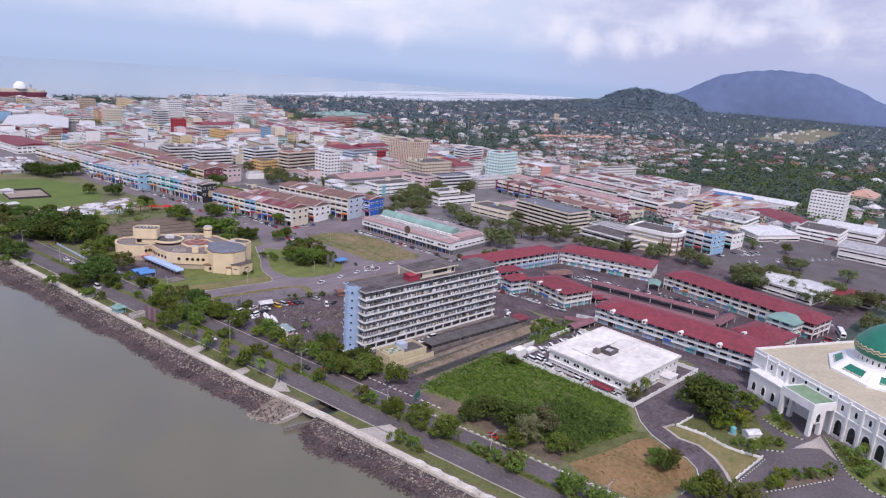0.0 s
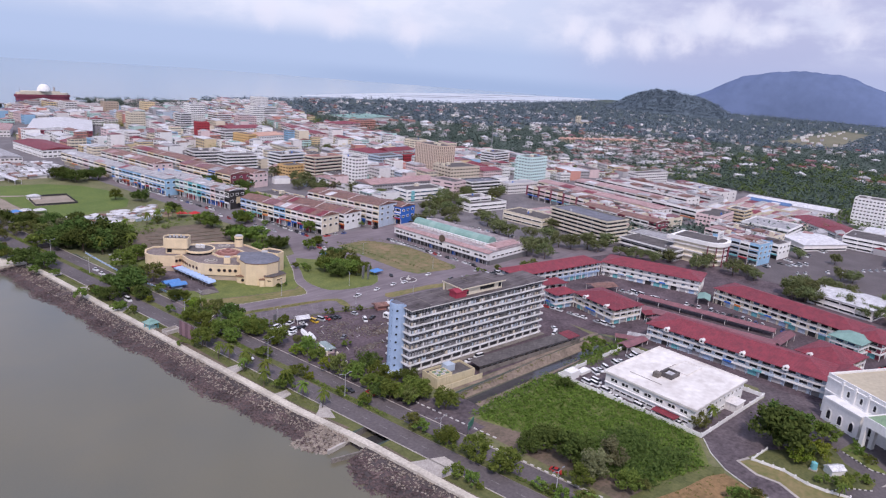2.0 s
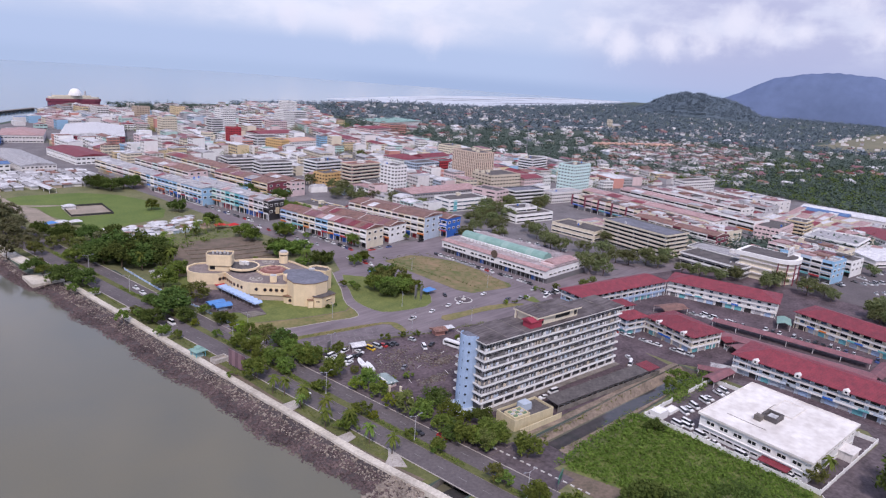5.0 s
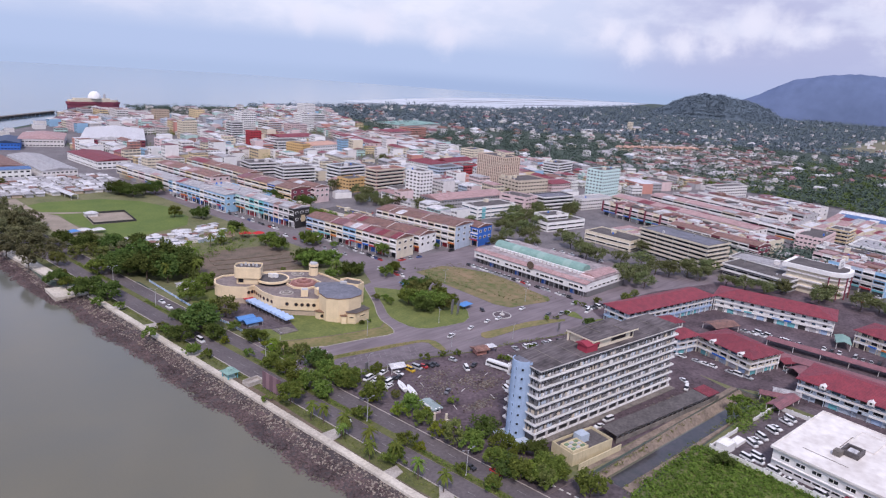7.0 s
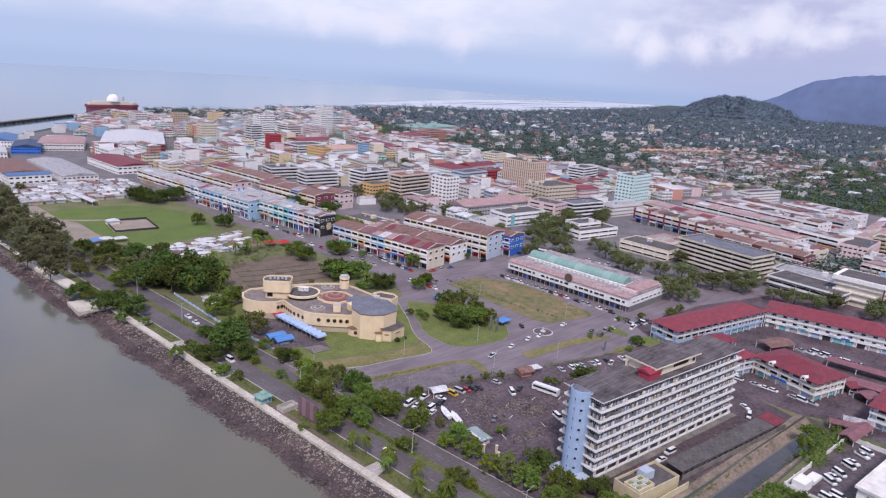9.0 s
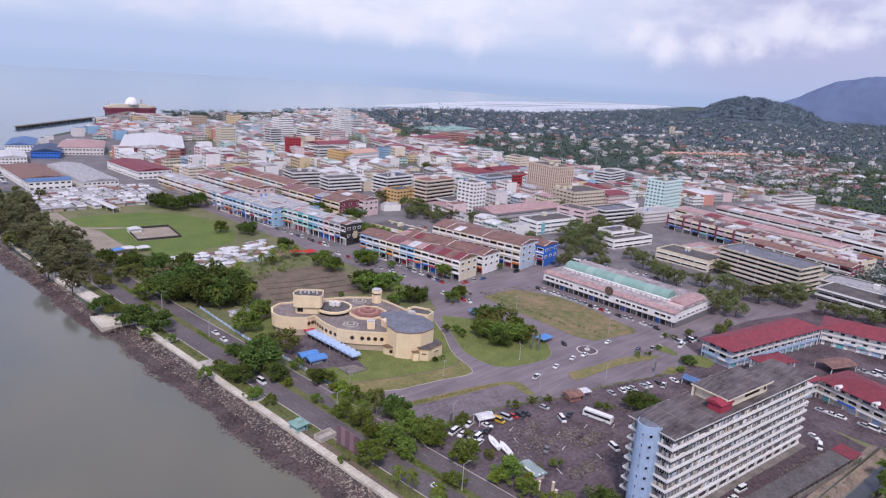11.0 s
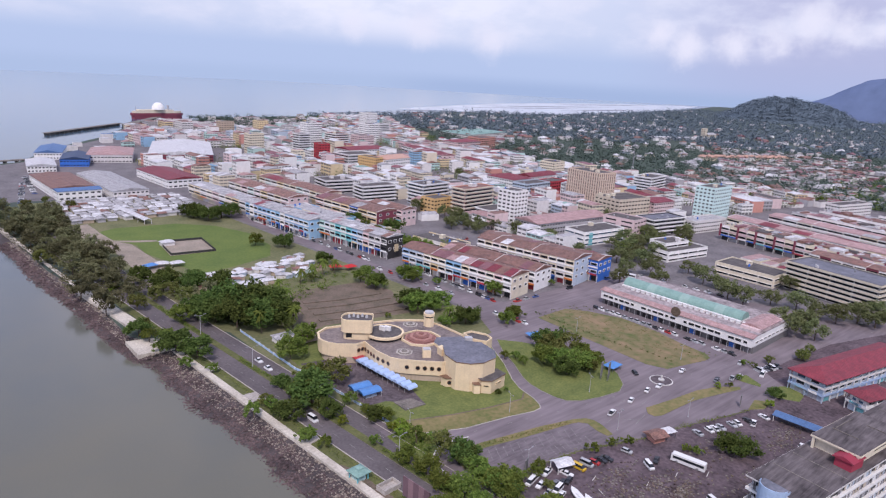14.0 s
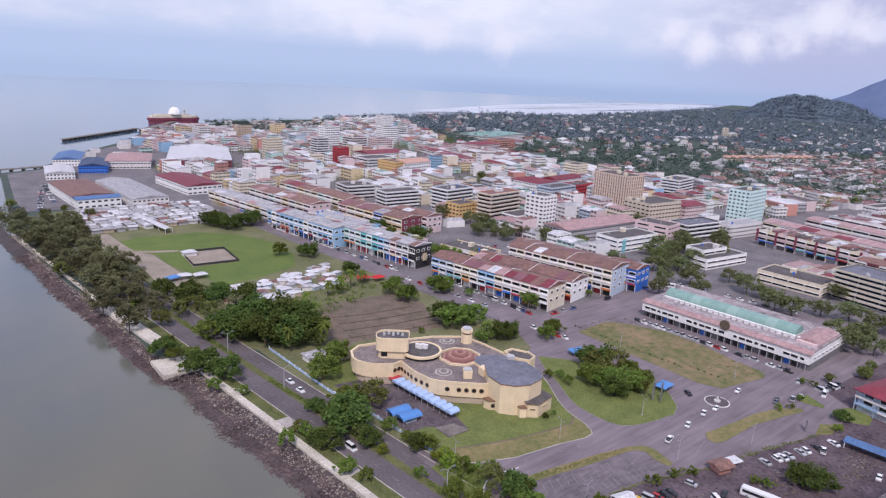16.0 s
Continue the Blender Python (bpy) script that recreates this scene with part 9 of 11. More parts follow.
for x, y, mt, lb in ((29, 487, TARP_BLUE, "blue tarpaulin stall roof beside the track"), (5, 536, TARP_BLUE, "blue tarpaulin stall roof beside the track"), (12, 537, ROOF_WHITE, "white stall roof beside the track"), (20, 534, ROOF_WHITE, "white stall roof beside the track"), (106, 476, TARP_RED, "bright red tent roof beside the street"), (98, 480, TARP_RED, "bright red marquee beside palms"),
                     (121, 336, TARP_BLUE, "blue tarpaulin over a roadside stall"), (126, 333, ROOF_WHITE, "white tarpaulin over a roadside stall"), (123.4, 292.5, TARP_BLUE, "blue canopy of a roadside stall")):
    t = thing("stall_tent", x, y, (x * 7) % 40 - 20, lb, "tent", "stall tents")
    part("roof", roof_mesh(7.5, 5.0, 2.4, "hip", 1.3, 0.2, 0.08), mt, t)
    for sx in (-3.4, 3.4):
        for sy in (-2.2, 2.2):
            p = MB(); p.tube(sx, sy, 0.07, 0, 2.4, 6)
            part("post", p, METAL, t)
for x, y, sx, sy, rm, lb in ((31, 584, 8, 5.5, ROOF_WHITE, "white pavilion beside the play court"), (20, 398, 9, 6, ROOF_GREY, "small grey-roofed lodge beside the fence"), (29.6, 392.6, 7, 5, ROOF_PINK, "small pink kiosk behind the hall")):
    t = thing("pavilion", x, y, 0, lb, "pavilion")
    b = MB(); b.box(-sx / 2, sx / 2, -sy / 2, sy / 2, 0, 2.6)
    part("wall", b, WHITE_OLD if rm is not ROOF_PINK else PINK, t)
    part("roof", roof_mesh(sx, sy, 2.6, "hip", 1.4, 0.6), rm, t)
# ship and jetties
t = thing("ship", 352, 1590, 4, "white and maroon cargo ship at the wharf", "ship")
SHIP_PLAN = [(-50, -7), (38, -7), (48, -4), (54, 0), (48, 4), (38, 7), (-50, 7), (-54, 3), (-54, -3)]
b = MB(); b.prism([(x * 0.96, y * 0.9) for x, y in SHIP_PLAN], -3, 4); b.prism(SHIP_PLAN, 4, 9)
part("hull", b, MAROON, t)
b = MB(); b.prism([(x * 0.94, y * 0.9) for x, y in SHIP_PLAN], 9, 13); b.prism([(x * 0.7 - 4, y * 0.8) for x, y in SHIP_PLAN], 13, 16)
part("deck_house", b, CREAM_PALE, t)
b = MB(); b.tube(2, 0, 13, 16, 21, 16, r2=12); b.tube(2, 0, 12, 21, 26, 16, r2=9.5); b.tube(2, 0, 9.5, 26, 30, 16, r2=5)
part("bridge", b, WHITE, t)
b = MB(); b.tube(22, 0, 2.4, 13, 25, 10, r2=2.0)
part("funnel", b, GREY, t)
b = MB(); b.tube(-44, 0, 0.6, 9, 24, 6, r2=0.3)
part("mast", b, GREY, t)
b = MB(); b.tube(46, 0, 0.5, 9, 20, 6, r2=0.3)
part("mast", b, GREY, t)
for xa, ya, xb, yb, wd in ((90, 1290, 240, 1450, 9), (-30, 1000, 20, 1012, 8), (240, 1420, 360, 1600, 14)):
    dx, dy = xb - xa, yb - ya
    ln = math.hypot(dx, dy)
    t = thing("jetty", (xa + xb) / 2, (ya + yb) / 2, math.degrees(math.atan2(dy, dx)), "dark timber jetty on piles", "jetty", "jetties")
    b = MB(); b.box(-ln / 2, ln / 2, -wd / 2, wd / 2, 0.8, 1.6)
    part("deck", b, CONCRETE_DK, t)
    for i in range(int(ln / 12)):
        b = MB(); b.box(-0.5, 0.5, -wd / 2, wd / 2, -3, 0.8)
        part("post", b, CONCRETE_DK, t, loc=(-ln / 2 + 6 + 12 * i, 0, 0))

# ---- the rest of the town: rows of buildings between its streets ----
bpy.context.view_layer.update()
TAKEN = []
for ob in list(scene.collection.objects):
    if ob.parent is None and ob.name.split(".")[0] in (
            "shophouse_row hotel apartment_block office_building civic_block bank_building tower_block villa_office school_block store stadium_stand church church_tower car_park_block low_block "
            "corner_store shop_block shed_row market_shed warehouse bungalow ferry_shed fish_market jetty_house market_building market_hall temple").split():
        c = [q.matrix_world @ Vector(v) for q in [ob, *ob.children] if q.type == "MESH" for v in q.bound_box]
        TAKEN.append((min(v.x for v in c), max(v.x for v in c), min(v.y for v in c), max(v.y for v in c)))


def free_of(x, y, rx, ry):
    return all(x + rx < a or x - rx > b or y + ry < c or y - ry > d for a, b, c, d in TAKEN)


TOWN = [(118, 760), (230, 720), (262, 540), (262, 400), (300, 330), (330, 300), (560, 160), (700, 170), (740, 420), (660, 640), (660, 900), (700, 1100), (790, 1330), (900, 1520), (800, 1610), (640, 1570),
        (570, 1300), (420, 1280), (300, 1320), (235, 1360), (165, 1215), (150, 1110), (118, 1000), (112, 880)]
TW = [(WHITE, "white"), (WHITE_OLD, "weathered white"), (CREAM_PALE, "cream"), (PINK, "pink"), (BLUE_GREY, "blue-grey"), (GREY, "grey"), (SALMON, "salmon"), (MINT, "mint green"), (YELLOW, "yellow"), (BLUE_SKY, "sky blue"), (GREY_DK, "dark")]
TR = [(ROOF_GREY, "grey sheet"), (ROOF_WHITE, "white sheet"), (ROOF_RUST, "rusty sheet"), (ROOF_DECK, "flat dark"), (ROOF_PINK, "faded pink"), (ROOF_RED, "red"), (ROOF_MAUVE, "faded red"), (ROOF_TEAL, "teal")]
T_MATS = [m for m, _ in TW] + [m for m, _ in TR] + [METAL_WHITE]
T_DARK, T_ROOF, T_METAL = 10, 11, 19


def town_unit(walls, roofs, place, L, D, n, fh, w, tops, flat, r):
    """A street building: storeys set back between piers under pale parapet bands, in one skin, a blind end wall on some, and a patched roof."""
    def box(b, x0, x1, y0, y1, z0, z1, m):
        k = len(b.v)
        b.v += [(*place(x, y), z) for z in (z0, z1) for x, y in ((x0, y0), (x1, y0), (x1, y1), (x0, y1))]
        b.f += [tuple(k + i for i in q) for q in ((4, 5, 6, 7), (0, 1, 5, 4), (1, 2, 6, 5), (2, 3, 7, 6), (3, 0, 4, 7))]
        b.m += [m] * 5
    X, Y, h = L / 2, D / 2, n * fh
    outer, inner, kind = [], [], []           # kind of the face that starts at each corner: 0 plain, 1 reveal, 2 glazing

    def side(p, q, back, bays):
        for i in range(bays):
            for s_, deep, kd in ((0.0, 0, 0), (0.22, 0, 1), (0.22, 1, 2), (-0.22, 1, 1), (-0.22, 0, 0)):
                f = (i + (0 if s_ >= 0 else 1)) / bays
                e = s_ / math.hypot(q[0] - p[0], q[1] - p[1])
                c = (p[0] + (q[0] - p[0]) * (f + e), p[1] + (q[1] - p[1]) * (f + e))
                outer.append(c); inner.append((c[0] + back[0] * deep, c[1] + back[1] * deep)); kind.append(kd)
    if r.random() < 0.5:
        outer.append((-X, -Y)); inner.append((-X, -Y)); kind.append(0)
    else:
        side((-X, -Y), (X, -Y), (0, 0.5), max(2, round(L / 4.5)))
    for c in ((X, -Y), (X, Y)):
        outer.append(c); inner.append(c); kind.append(0)
    side((-X, Y), (-X, -Y), (0.5, 0), max(2, round(D / r.choice((3.4, 4.5, 6.0)))))
    levels = [(0.0, inner), (2.5, inner)]
    for f in range(1, n + 1):
        z1 = f * fh + (0.95 if f < n or flat else 0.0)
        levels += [(f * fh - 0.9 if f > 1 else 2.5, outer), (z1, outer)]
        if f < n:
            levels += [(z1, inner), ((f + 1) * fh - 0.9, inner)]
    k, m_ = len(walls.v), len(outer)
    for z, ring in levels:
        walls.v += [(*place(*c), z) for c in ring]
    for q in range(len(levels) - 1):
        flush = levels[q][1] is outer and levels[q + 1][1] is outer
        for i in range(m_):
            if flush and kind[i] == 1:
                continue
            i2 = (i + 1) % m_
            walls.f.append((k + m_ * q + i, k + m_ * q + i2, k + m_ * (q + 1) + i2, k + m_ * (q + 1) + i))
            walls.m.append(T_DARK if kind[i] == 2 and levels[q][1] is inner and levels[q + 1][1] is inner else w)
    walls.f.append(tuple(k + m_ * (len(levels) - 1) + i for i in range(m_))); walls.m.append(w)
    k = 1 if D < 13 else r.choice((1, 2, 3))
    for i in range(k):
        ya, yb, m = -Y + D * i / k, -Y + D * (i + 1) / k, T_ROOF + r.choice(tops)
        if flat:
            box(roofs, -X + 0.3, X - 0.3, ya + 0.1, yb - 0.1, h + 0.95, h + 1.1, m)
            if r.random() < 0.5:
                x, y = r.uniform(-X + 2, X - 2), r.uniform(ya + 1.5, yb - 1.5)
                if r.random() < 0.6:
                    box(roofs, x - 0.7, x + 0.7, y - 0.7, y + 0.7, h + 1.1, h + 2.6, T_METAL)
                else:
                    box(roofs, x - 1.6, x + 1.6, y - 1.4, y + 1.4, h + 1.1, h + 3.4, w)
        else:
            q, up = len(roofs.v), r.uniform(1.2, 2.2)
            roofs.v += [(*place(x, y), z) for y in (ya, yb) for x, z in ((-X - 0.5, h), (0, h + up), (X + 0.5, h))]
            roofs.f += [(q, q + 1, q + 4, q + 3), (q + 1, q + 2, q + 5, q + 4), (q, q + 2, q + 1), (q + 3, q + 4, q + 5), (q, q + 3, q + 5, q + 2)]
            roofs.m += [m] * 5


r_ = random.Random(31)
UNITS, gaps = [], []
y = 436.0
while y < 1610:
    deep = r_.uniform(46, 80)
    x = 108.0
    while x < 930:
        L_ = r_.uniform(12, 18)
        slope = (x - 262) / (y + 420)
        a = -math.atan(slope)
        s_ = y
        while s_ < y + deep - 6:
            D_ = min(r_.choice((7, 9, 12, 14, 18, 24, 32)), y + deep - s_)
            cx, cy = x + slope * (s_ + D_ / 2 - y), s_ + D_ / 2
            rx, ry = L_ / 2 + abs(slope) * D_ / 2, D_ / 2 + abs(slope) * L_ / 2
            if inside((cx, cy), TOWN) and inside((cx - rx, cy - ry), TOWN):
                if not free_of(cx, cy, rx - 0.5, ry - 0.5):
                    pass
                elif (cy > 640 and noise.noise(Vector((cx * 0.011, cy * 0.011, 8.0))) > 0.26) or r_.random() < 0.05:
                    gaps += [(cx + r_.uniform(-rx, rx), cy + r_.uniform(-ry, ry), 2.0, r_.uniform(3.4, 5.6)) for _ in range(max(1, int(D_ / 7)))]
                else:
                    UNITS.append((cx, cy, a, L_, D_))
            s_ += D_ + (0.3 if r_.random() < 0.75 else r_.uniform(2, 7))
        x += L_ + (r_.uniform(2.5, 4.5) if r_.random() < 0.5 else r_.uniform(9, 13))
    y += deep + r_.uniform(8, 13)
UNITS.sort(key=lambda u: math.hypot(u[0] + 115, u[1] - 90))
mass = MB()
for i, (x, y, a, L_, D_) in enumerate(UNITS):
    w = r_.choice((0, 0, 0, 0, 0, 0, 0, 1, 1, 1, 2, 2, 3, 3, 4, 5, 6, 7, 8, 9))
    tops = r_.choice(((0, 0, 1), (2, 2, 6), (1, 0), (3, 0), (1,), (1, 0), (4, 2), (5, 5, 6), (0, 2), (1, 1, 7), (4, 4), (1, 1, 0)))
    flat = 3 in tops or r_.random() < 0.3
    n_ = r_.choice((2, 2, 3, 3, 3, 4, 4) if y < 760 else (2, 3, 3, 3, 4, 4, 5, 6))
    if x > 520:
        n_ = min(n_, 3)
    fh_ = r_.uniform(3.1, 3.7)
    if i < 300:
        body, top = MB(), MB()
        town_unit(body, top, lambda u, v: (u, v), L_, D_, n_, fh_, w, tops, flat, r_)
        t = solo("town_building", body, T_MATS, f"{TW[w][1]} town building with a {TR[tops[0]][1]} roof", "building", "town buildings", loc=(x, y, 0), rz=math.degrees(a))
        part("roof", top, T_MATS, t)
    else:
        ca, sa = math.cos(a), math.sin(a)
        town_unit(mass, mass, lambda u, v: (x + u * ca - v * sa, y + u * sa + v * ca), L_, D_, n_, fh_, w, tops, flat, r_)
solo("town_mass", mass, T_MATS, "crowded pale town buildings far off towards the harbour", "buildings", kind="stuff")

# trees in the gaps between the town's rows
for x, y, n_, w_ in ((420, 722, 9, 18), (452, 710, 8, 16), (480, 712, 6, 12), (404, 640, 6, 10), (304, 410, 5, 7), (351, 420, 5, 8), (273, 460, 5, 7), (272, 490, 4, 6),
                     (564, 452, 6, 10), (542, 505, 9, 12), (658, 630, 12, 22), (589, 526, 8, 12), (682, 545, 14, 26), (660, 437, 10, 16), (747, 433, 14, 26), (578, 592, 6, 12), (700, 480, 14, 30), (620, 480, 8, 14)):
    gaps += [(x + r_.gauss(0, w_ * 0.5), y + r_.gauss(0, w_ * 0.5), 2.4, r_.uniform(3.6, 5.6)) for _ in range(n_)]
clump_field("town_growth", "dark trees in gaps between the town's buildings", gaps, LEAF, 46, 0.7, 24, "trees", 1.7)
clump_field("shore_trees", "dark trees behind the town's northern shore", [(r_.uniform(400, 620), r_.uniform(1290, 1560), 2.4, r_.uniform(4, 7)) for _ in range(330)], WOODS, 36, 1.3, 25, "trees", 1.3)
low = MB()
for i in range(290):
    x, y = (r_.uniform(300, 620), r_.uniform(1290, 1540)) if i % 2 else (r_.uniform(70, 330), r_.uniform(1080, 1480))
    if not inside((x - 12, y + 8), SHORE) or inside((x, y), TOWN) or not free_of(x, y, 12, 6):
        continue
    l_, w_, h_ = r_.uniform(10, 26), r_.uniform(8, 12), r_.uniform(4, 8)
    low.prism([(x - l_ / 2, y - w_ / 2), (x + l_ / 2, y - w_ / 2), (x + l_ / 2, y + w_ / 2), (x - l_ / 2, y + w_ / 2)], 0, h_, 0, r_.choice((1, 1, 2, 3)) if i % 2 else r_.choice((2, 4, 2, 1, 5)))
solo("harbour_sheds", low, [WHITE_OLD, ROOF_MAUVE, ROOF_GREY, ROOF_RED, ROOF_WHITE, ROOF_BLUE], "low maroon-roofed sheds among trees by the harbour", "sheds", kind="stuff")

# ---- houses among the trees beyond ----
SUBURB = [(600, 452), (775, 365), (1300, 505), (1320, 640), (1240, 790), (940, 660), (700, 610)]
HOUSE = {}
HW = [(WHITE_OLD, "pale"), (WHITE, "white"), (CREAM_PALE, "cream"), (GREY, "grey"), (BLUE_GREY, "blue-grey")]
HR = [(ROOF_RUST, "rusty"), (ROOF_GREY, "grey"), (ROOF_MAUVE, "dull red"), (ROOF_WHITE, "white"), (ROOF_RUST, "rusty"), (ROOF_GREY, "grey")]


def house(x, y, rz, s, r):
    key = (r.randrange(len(HW)), r.randrange(len(HR)))
    if key not in HOUSE:
        (wm, wn_), (rm, rn) = HW[key[0]], HR[key[1]]
        b = MB(); b.box(-6.5, 6.5, -4.8, 4.8, 0, 3.9)
        t = solo("house", b, wm, f"{wn_} low house with a {rn} pitched roof among trees", "house", "houses among trees", loc=(x, y, 0), rz=rz)
        part("roof", roof_mesh(13, 9.6, 3.9, "hip" if key[1] % 2 else "gable", 2.6, 0.8), rm, t)
        t.scale = (s, s, s)
        HOUSE[key] = t
        return t
    t = copy_thing(HOUSE[key], pose(x, y, 0, 0, 0, rz))
    t.scale = (s, s, s)
    return t


r_ = random.Random(5)
spots = []
for i in range(9000):
    if len(spots) >= 230:
        break
    d = 600 + 1500 * r_.random() ** 1.5
    a = r_.uniform(radians(36), radians(88))
    x, y = -120 + d * math.sin(a), 60 + d * math.cos(a)
    if inside((x, y), TOWN) or not inside((x, y), SHORE) or (700 < x < 1000 and 150 < y < 330) or not free_of(x, y, 18, 18):
        continue
    if all((x - p) ** 2 + (y - q) ** 2 > 15 ** 2 for p, q in spots):
        spots.append((x, y))
        house(x, y, r_.choice((0, 90, 20, -15, 70)), r_.uniform(0.9, 1.5), r_)
low = MB()
for i in range(9000):
    if len(low.v) > 220 * 10:
        break
    d = 620 + 1700 * r_.random() ** 1.6
    a = r_.uniform(radians(34), radians(88))
    x, y = -120 + d * math.sin(a), 60 + d * math.cos(a)
    if inside((x, y), TOWN) or not inside((x, y), SHORE) or (700 < x < 1000 and 150 < y < 330) or any((x - p) ** 2 + (y - q) ** 2 < 13 ** 2 for p, q in spots):
        continue
    spots.append((x, y))
    l_, w_, h_, t_ = r_.uniform(8, 17), r_.uniform(6, 10), r_.uniform(3.4, 6.8), radians(r_.choice((0, 20, 70, -15, 90)))
    k = len(low.v)
    for z, f, g in ((0, 1, 1), (h_, 1, 1)):
        low.v += [(x + sx * l_ / 2 * math.cos(t_) - sy * w_ / 2 * math.sin(t_), y + sx * l_ / 2 * math.sin(t_) + sy * w_ / 2 * math.cos(t_), z) for sx, sy in ((-1, -1), (1, -1), (1, 1), (-1, 1))]
    low.v += [(x + sx * l_ * 0.38 * math.cos(t_), y + sx * l_ * 0.38 * math.sin(t_), h_ + 2.2) for sx in (-1, 1)]
    low.f += [(k + q, k + (q + 1) % 4, k + 4 + (q + 1) % 4, k + 4 + q) for q in range(4)] + [(k + 4, k + 5, k + 9, k + 8), (k + 6, k + 7, k + 8, k + 9), (k + 5, k + 6, k + 9), (k + 7, k + 4, k + 8)]
    low.m += [r_.choice((0, 6, 6))] * 4 + [r_.choice((1, 2, 2, 4, 1, 2, 5, 3))] * 4
solo("low_houses", low, [GREY, ROOF_RUST, ROOF_GREY, ROOF_PINK, ROOF_WHITE, ROOF_RED, WHITE], "scattered low houses with pitched roofs in woods", "houses", kind="stuff")
# the crowded low quarter behind the shops
low = MB()
for i in range(9000):
    x, y = r_.uniform(600, 1320), r_.uniform(365, 790)
    if not inside((x, y), SUBURB) or len(low.v) > 250 * 10 or any(abs(x - p) + abs(y - q) < 15 for p, q in spots) or not free_of(x, y, 12, 12):
        continue
    spots.append((x, y))
    l_, w_, h_, t_ = r_.uniform(9, 22), r_.uniform(7, 11), r_.choice((3.4, 4.0, 6.4, 7.0)), radians(r_.choice((-14, -14, 76, 76, 10)))
    ca, sa = math.cos(t_), math.sin(t_)
    k = len(low.v)
    for z in (0, h_):
        low.v += [(x + sx * l_ / 2 * ca - sy * w_ / 2 * sa, y + sx * l_ / 2 * sa + sy * w_ / 2 * ca, z) for sx, sy in ((-1, -1), (1, -1), (1, 1), (-1, 1))]
    low.v += [(x + sx * l_ * 0.48 * ca, y + sx * l_ * 0.48 * sa, h_ + 1.7) for sx in (-1, 1)]
    low.f += [(k + q, k + (q + 1) % 4, k + 4 + (q + 1) % 4, k + 4 + q) for q in range(4)] + [(k + 4, k + 5, k + 9, k + 8), (k + 6, k + 7, k + 8, k + 9), (k + 5, k + 6, k + 9), (k + 7, k + 4, k + 8)]
    low.m += [r_.choice((0, 6, 6))] * 4 + [r_.choice((1, 2, 8, 8, 1, 9, 9, 8, 2, 8))] * 4
solo("crowded_houses", low, [GREY, ROOF_RUST, ROOF_GREY, ROOF_PINK, ROOF_WHITE, ROOF_RED, WHITE_OLD, CREAM_PALE, ROOF_DECK, ROOF_MAUVE], "crowded low houses with rusty and grey roofs", "houses", kind="stuff")
# rows of orange-roofed terraces
for i in range(12):
    x, y = 1010 + 16 * i, 724 - 5.6 * i
    block("terrace_house", "pale terrace with an orange tiled roof", x - 7, x + 7, y - 9, y + 9, 2, CREAM_PALE, 3.2, "strip", "gable", ROOF_ORANGE, 3.2, -18, group="orange-roofed terraces")
for i, (x, y) in enumerate(((1330, 1010), (1370, 1000), (1420, 985), (980, 420), (1040, 380), (860, 470), (1180, 560))):
    block("long_shed", "long pale-roofed shed among trees", x - 22, x + 22, y - 7, y + 7, 1, WHITE_OLD, 5, "strip", "gable", ROOF_WHITE, 2, -15)

def scatter(poly, n, r, z=0.1, s0=0.6, s1=1.4):
    xs, ys = [p[0] for p in poly], [p[1] for p in poly]
    got = []
    while len(got) < n:
        p = (r.uniform(min(xs), max(xs)), r.uniform(min(ys), max(ys)))
        if inside(p, poly):
            got.append((p[0], p[1], z, r.uniform(s0, s1)))
    return got


# ---- trees, palms and shrubs ----
for x_, y_, s_ in ((30.8, 188, 1), (34.4, 171.4, 1.1), (36.2, 157.2, 1), (42.8, 88.4, 0.9), (33.8, 99.3, 0.9), (61, 61, 0.8), (125.7, 53.1, 1), (53.4, 46, 0.8), (57.3, 42.6, 1.0), (6.8, 279.4, 0.9), (8.1, 263.6, 1), (8, 256.1, 0.8), (19.4, 261.1, 0.9), (6.3, 289.3, 0.7),):
    tree("broad", x_, y_, s_)
for x_, y_, s_ in ((26.7, 227.9, 0.9), (1.1, 206.9, 0.8), (25.7, 185.5, 0.8), (26.1, 176, 0.9), (29.3, 169.7, 0.9), (35.2, 168.7, 0.8), (18.9, 268.5, 1), (18.7, 259.6, 1.1), (-3.8, 258.7, 1), (6.4, 271.1, 0.8), (20.9, 256.3, 0.9), (104.7, 305.3, 1.3), (110.6, 301.2, 1.3), (102, 313.3, 1.1),):
    tree("broad", x_, y_, s_)
for x_, y_, s_ in ((121.2, 300.2, 0.8), (94.2, 393.3, 1.5), (101.5, 393.1, 1.2), (132.2, 359.7, 1), (123.1, 442.5, 1.1), (124.1, 435.9, 1), (-9.1, 443.7, 1.2), (97.9, 452.2, 1), (106.5, 458.7, 0.9), (81, 556, 1.0), (164.5, 546.6, 1.5), (162.3, 529.4, 1.5), (164.7, 519.2, 1.5), (164.2, 502.5, 1.5),):
    tree("broad", x_, y_, s_)
for x_, y_, s_ in ((163.8, 486.6, 1.4), (166, 477.6, 1.4), (183.9, 474.9, 1.3), (206.1, 454, 1.2), (235, 429.1, 1.2), (233, 422.8, 1.1), (283.2, 392.8, 1.3), (292, 387.6, 1.3), (346.4, 388.2, 1.3), (235.7, 366.8, 1.2), (259, 352.3, 1.2), (298.2, 354.6, 1.2), (267.7, 311.8, 1.4), (282.8, 325.3, 1.3),):
    tree("broad", x_, y_, s_)
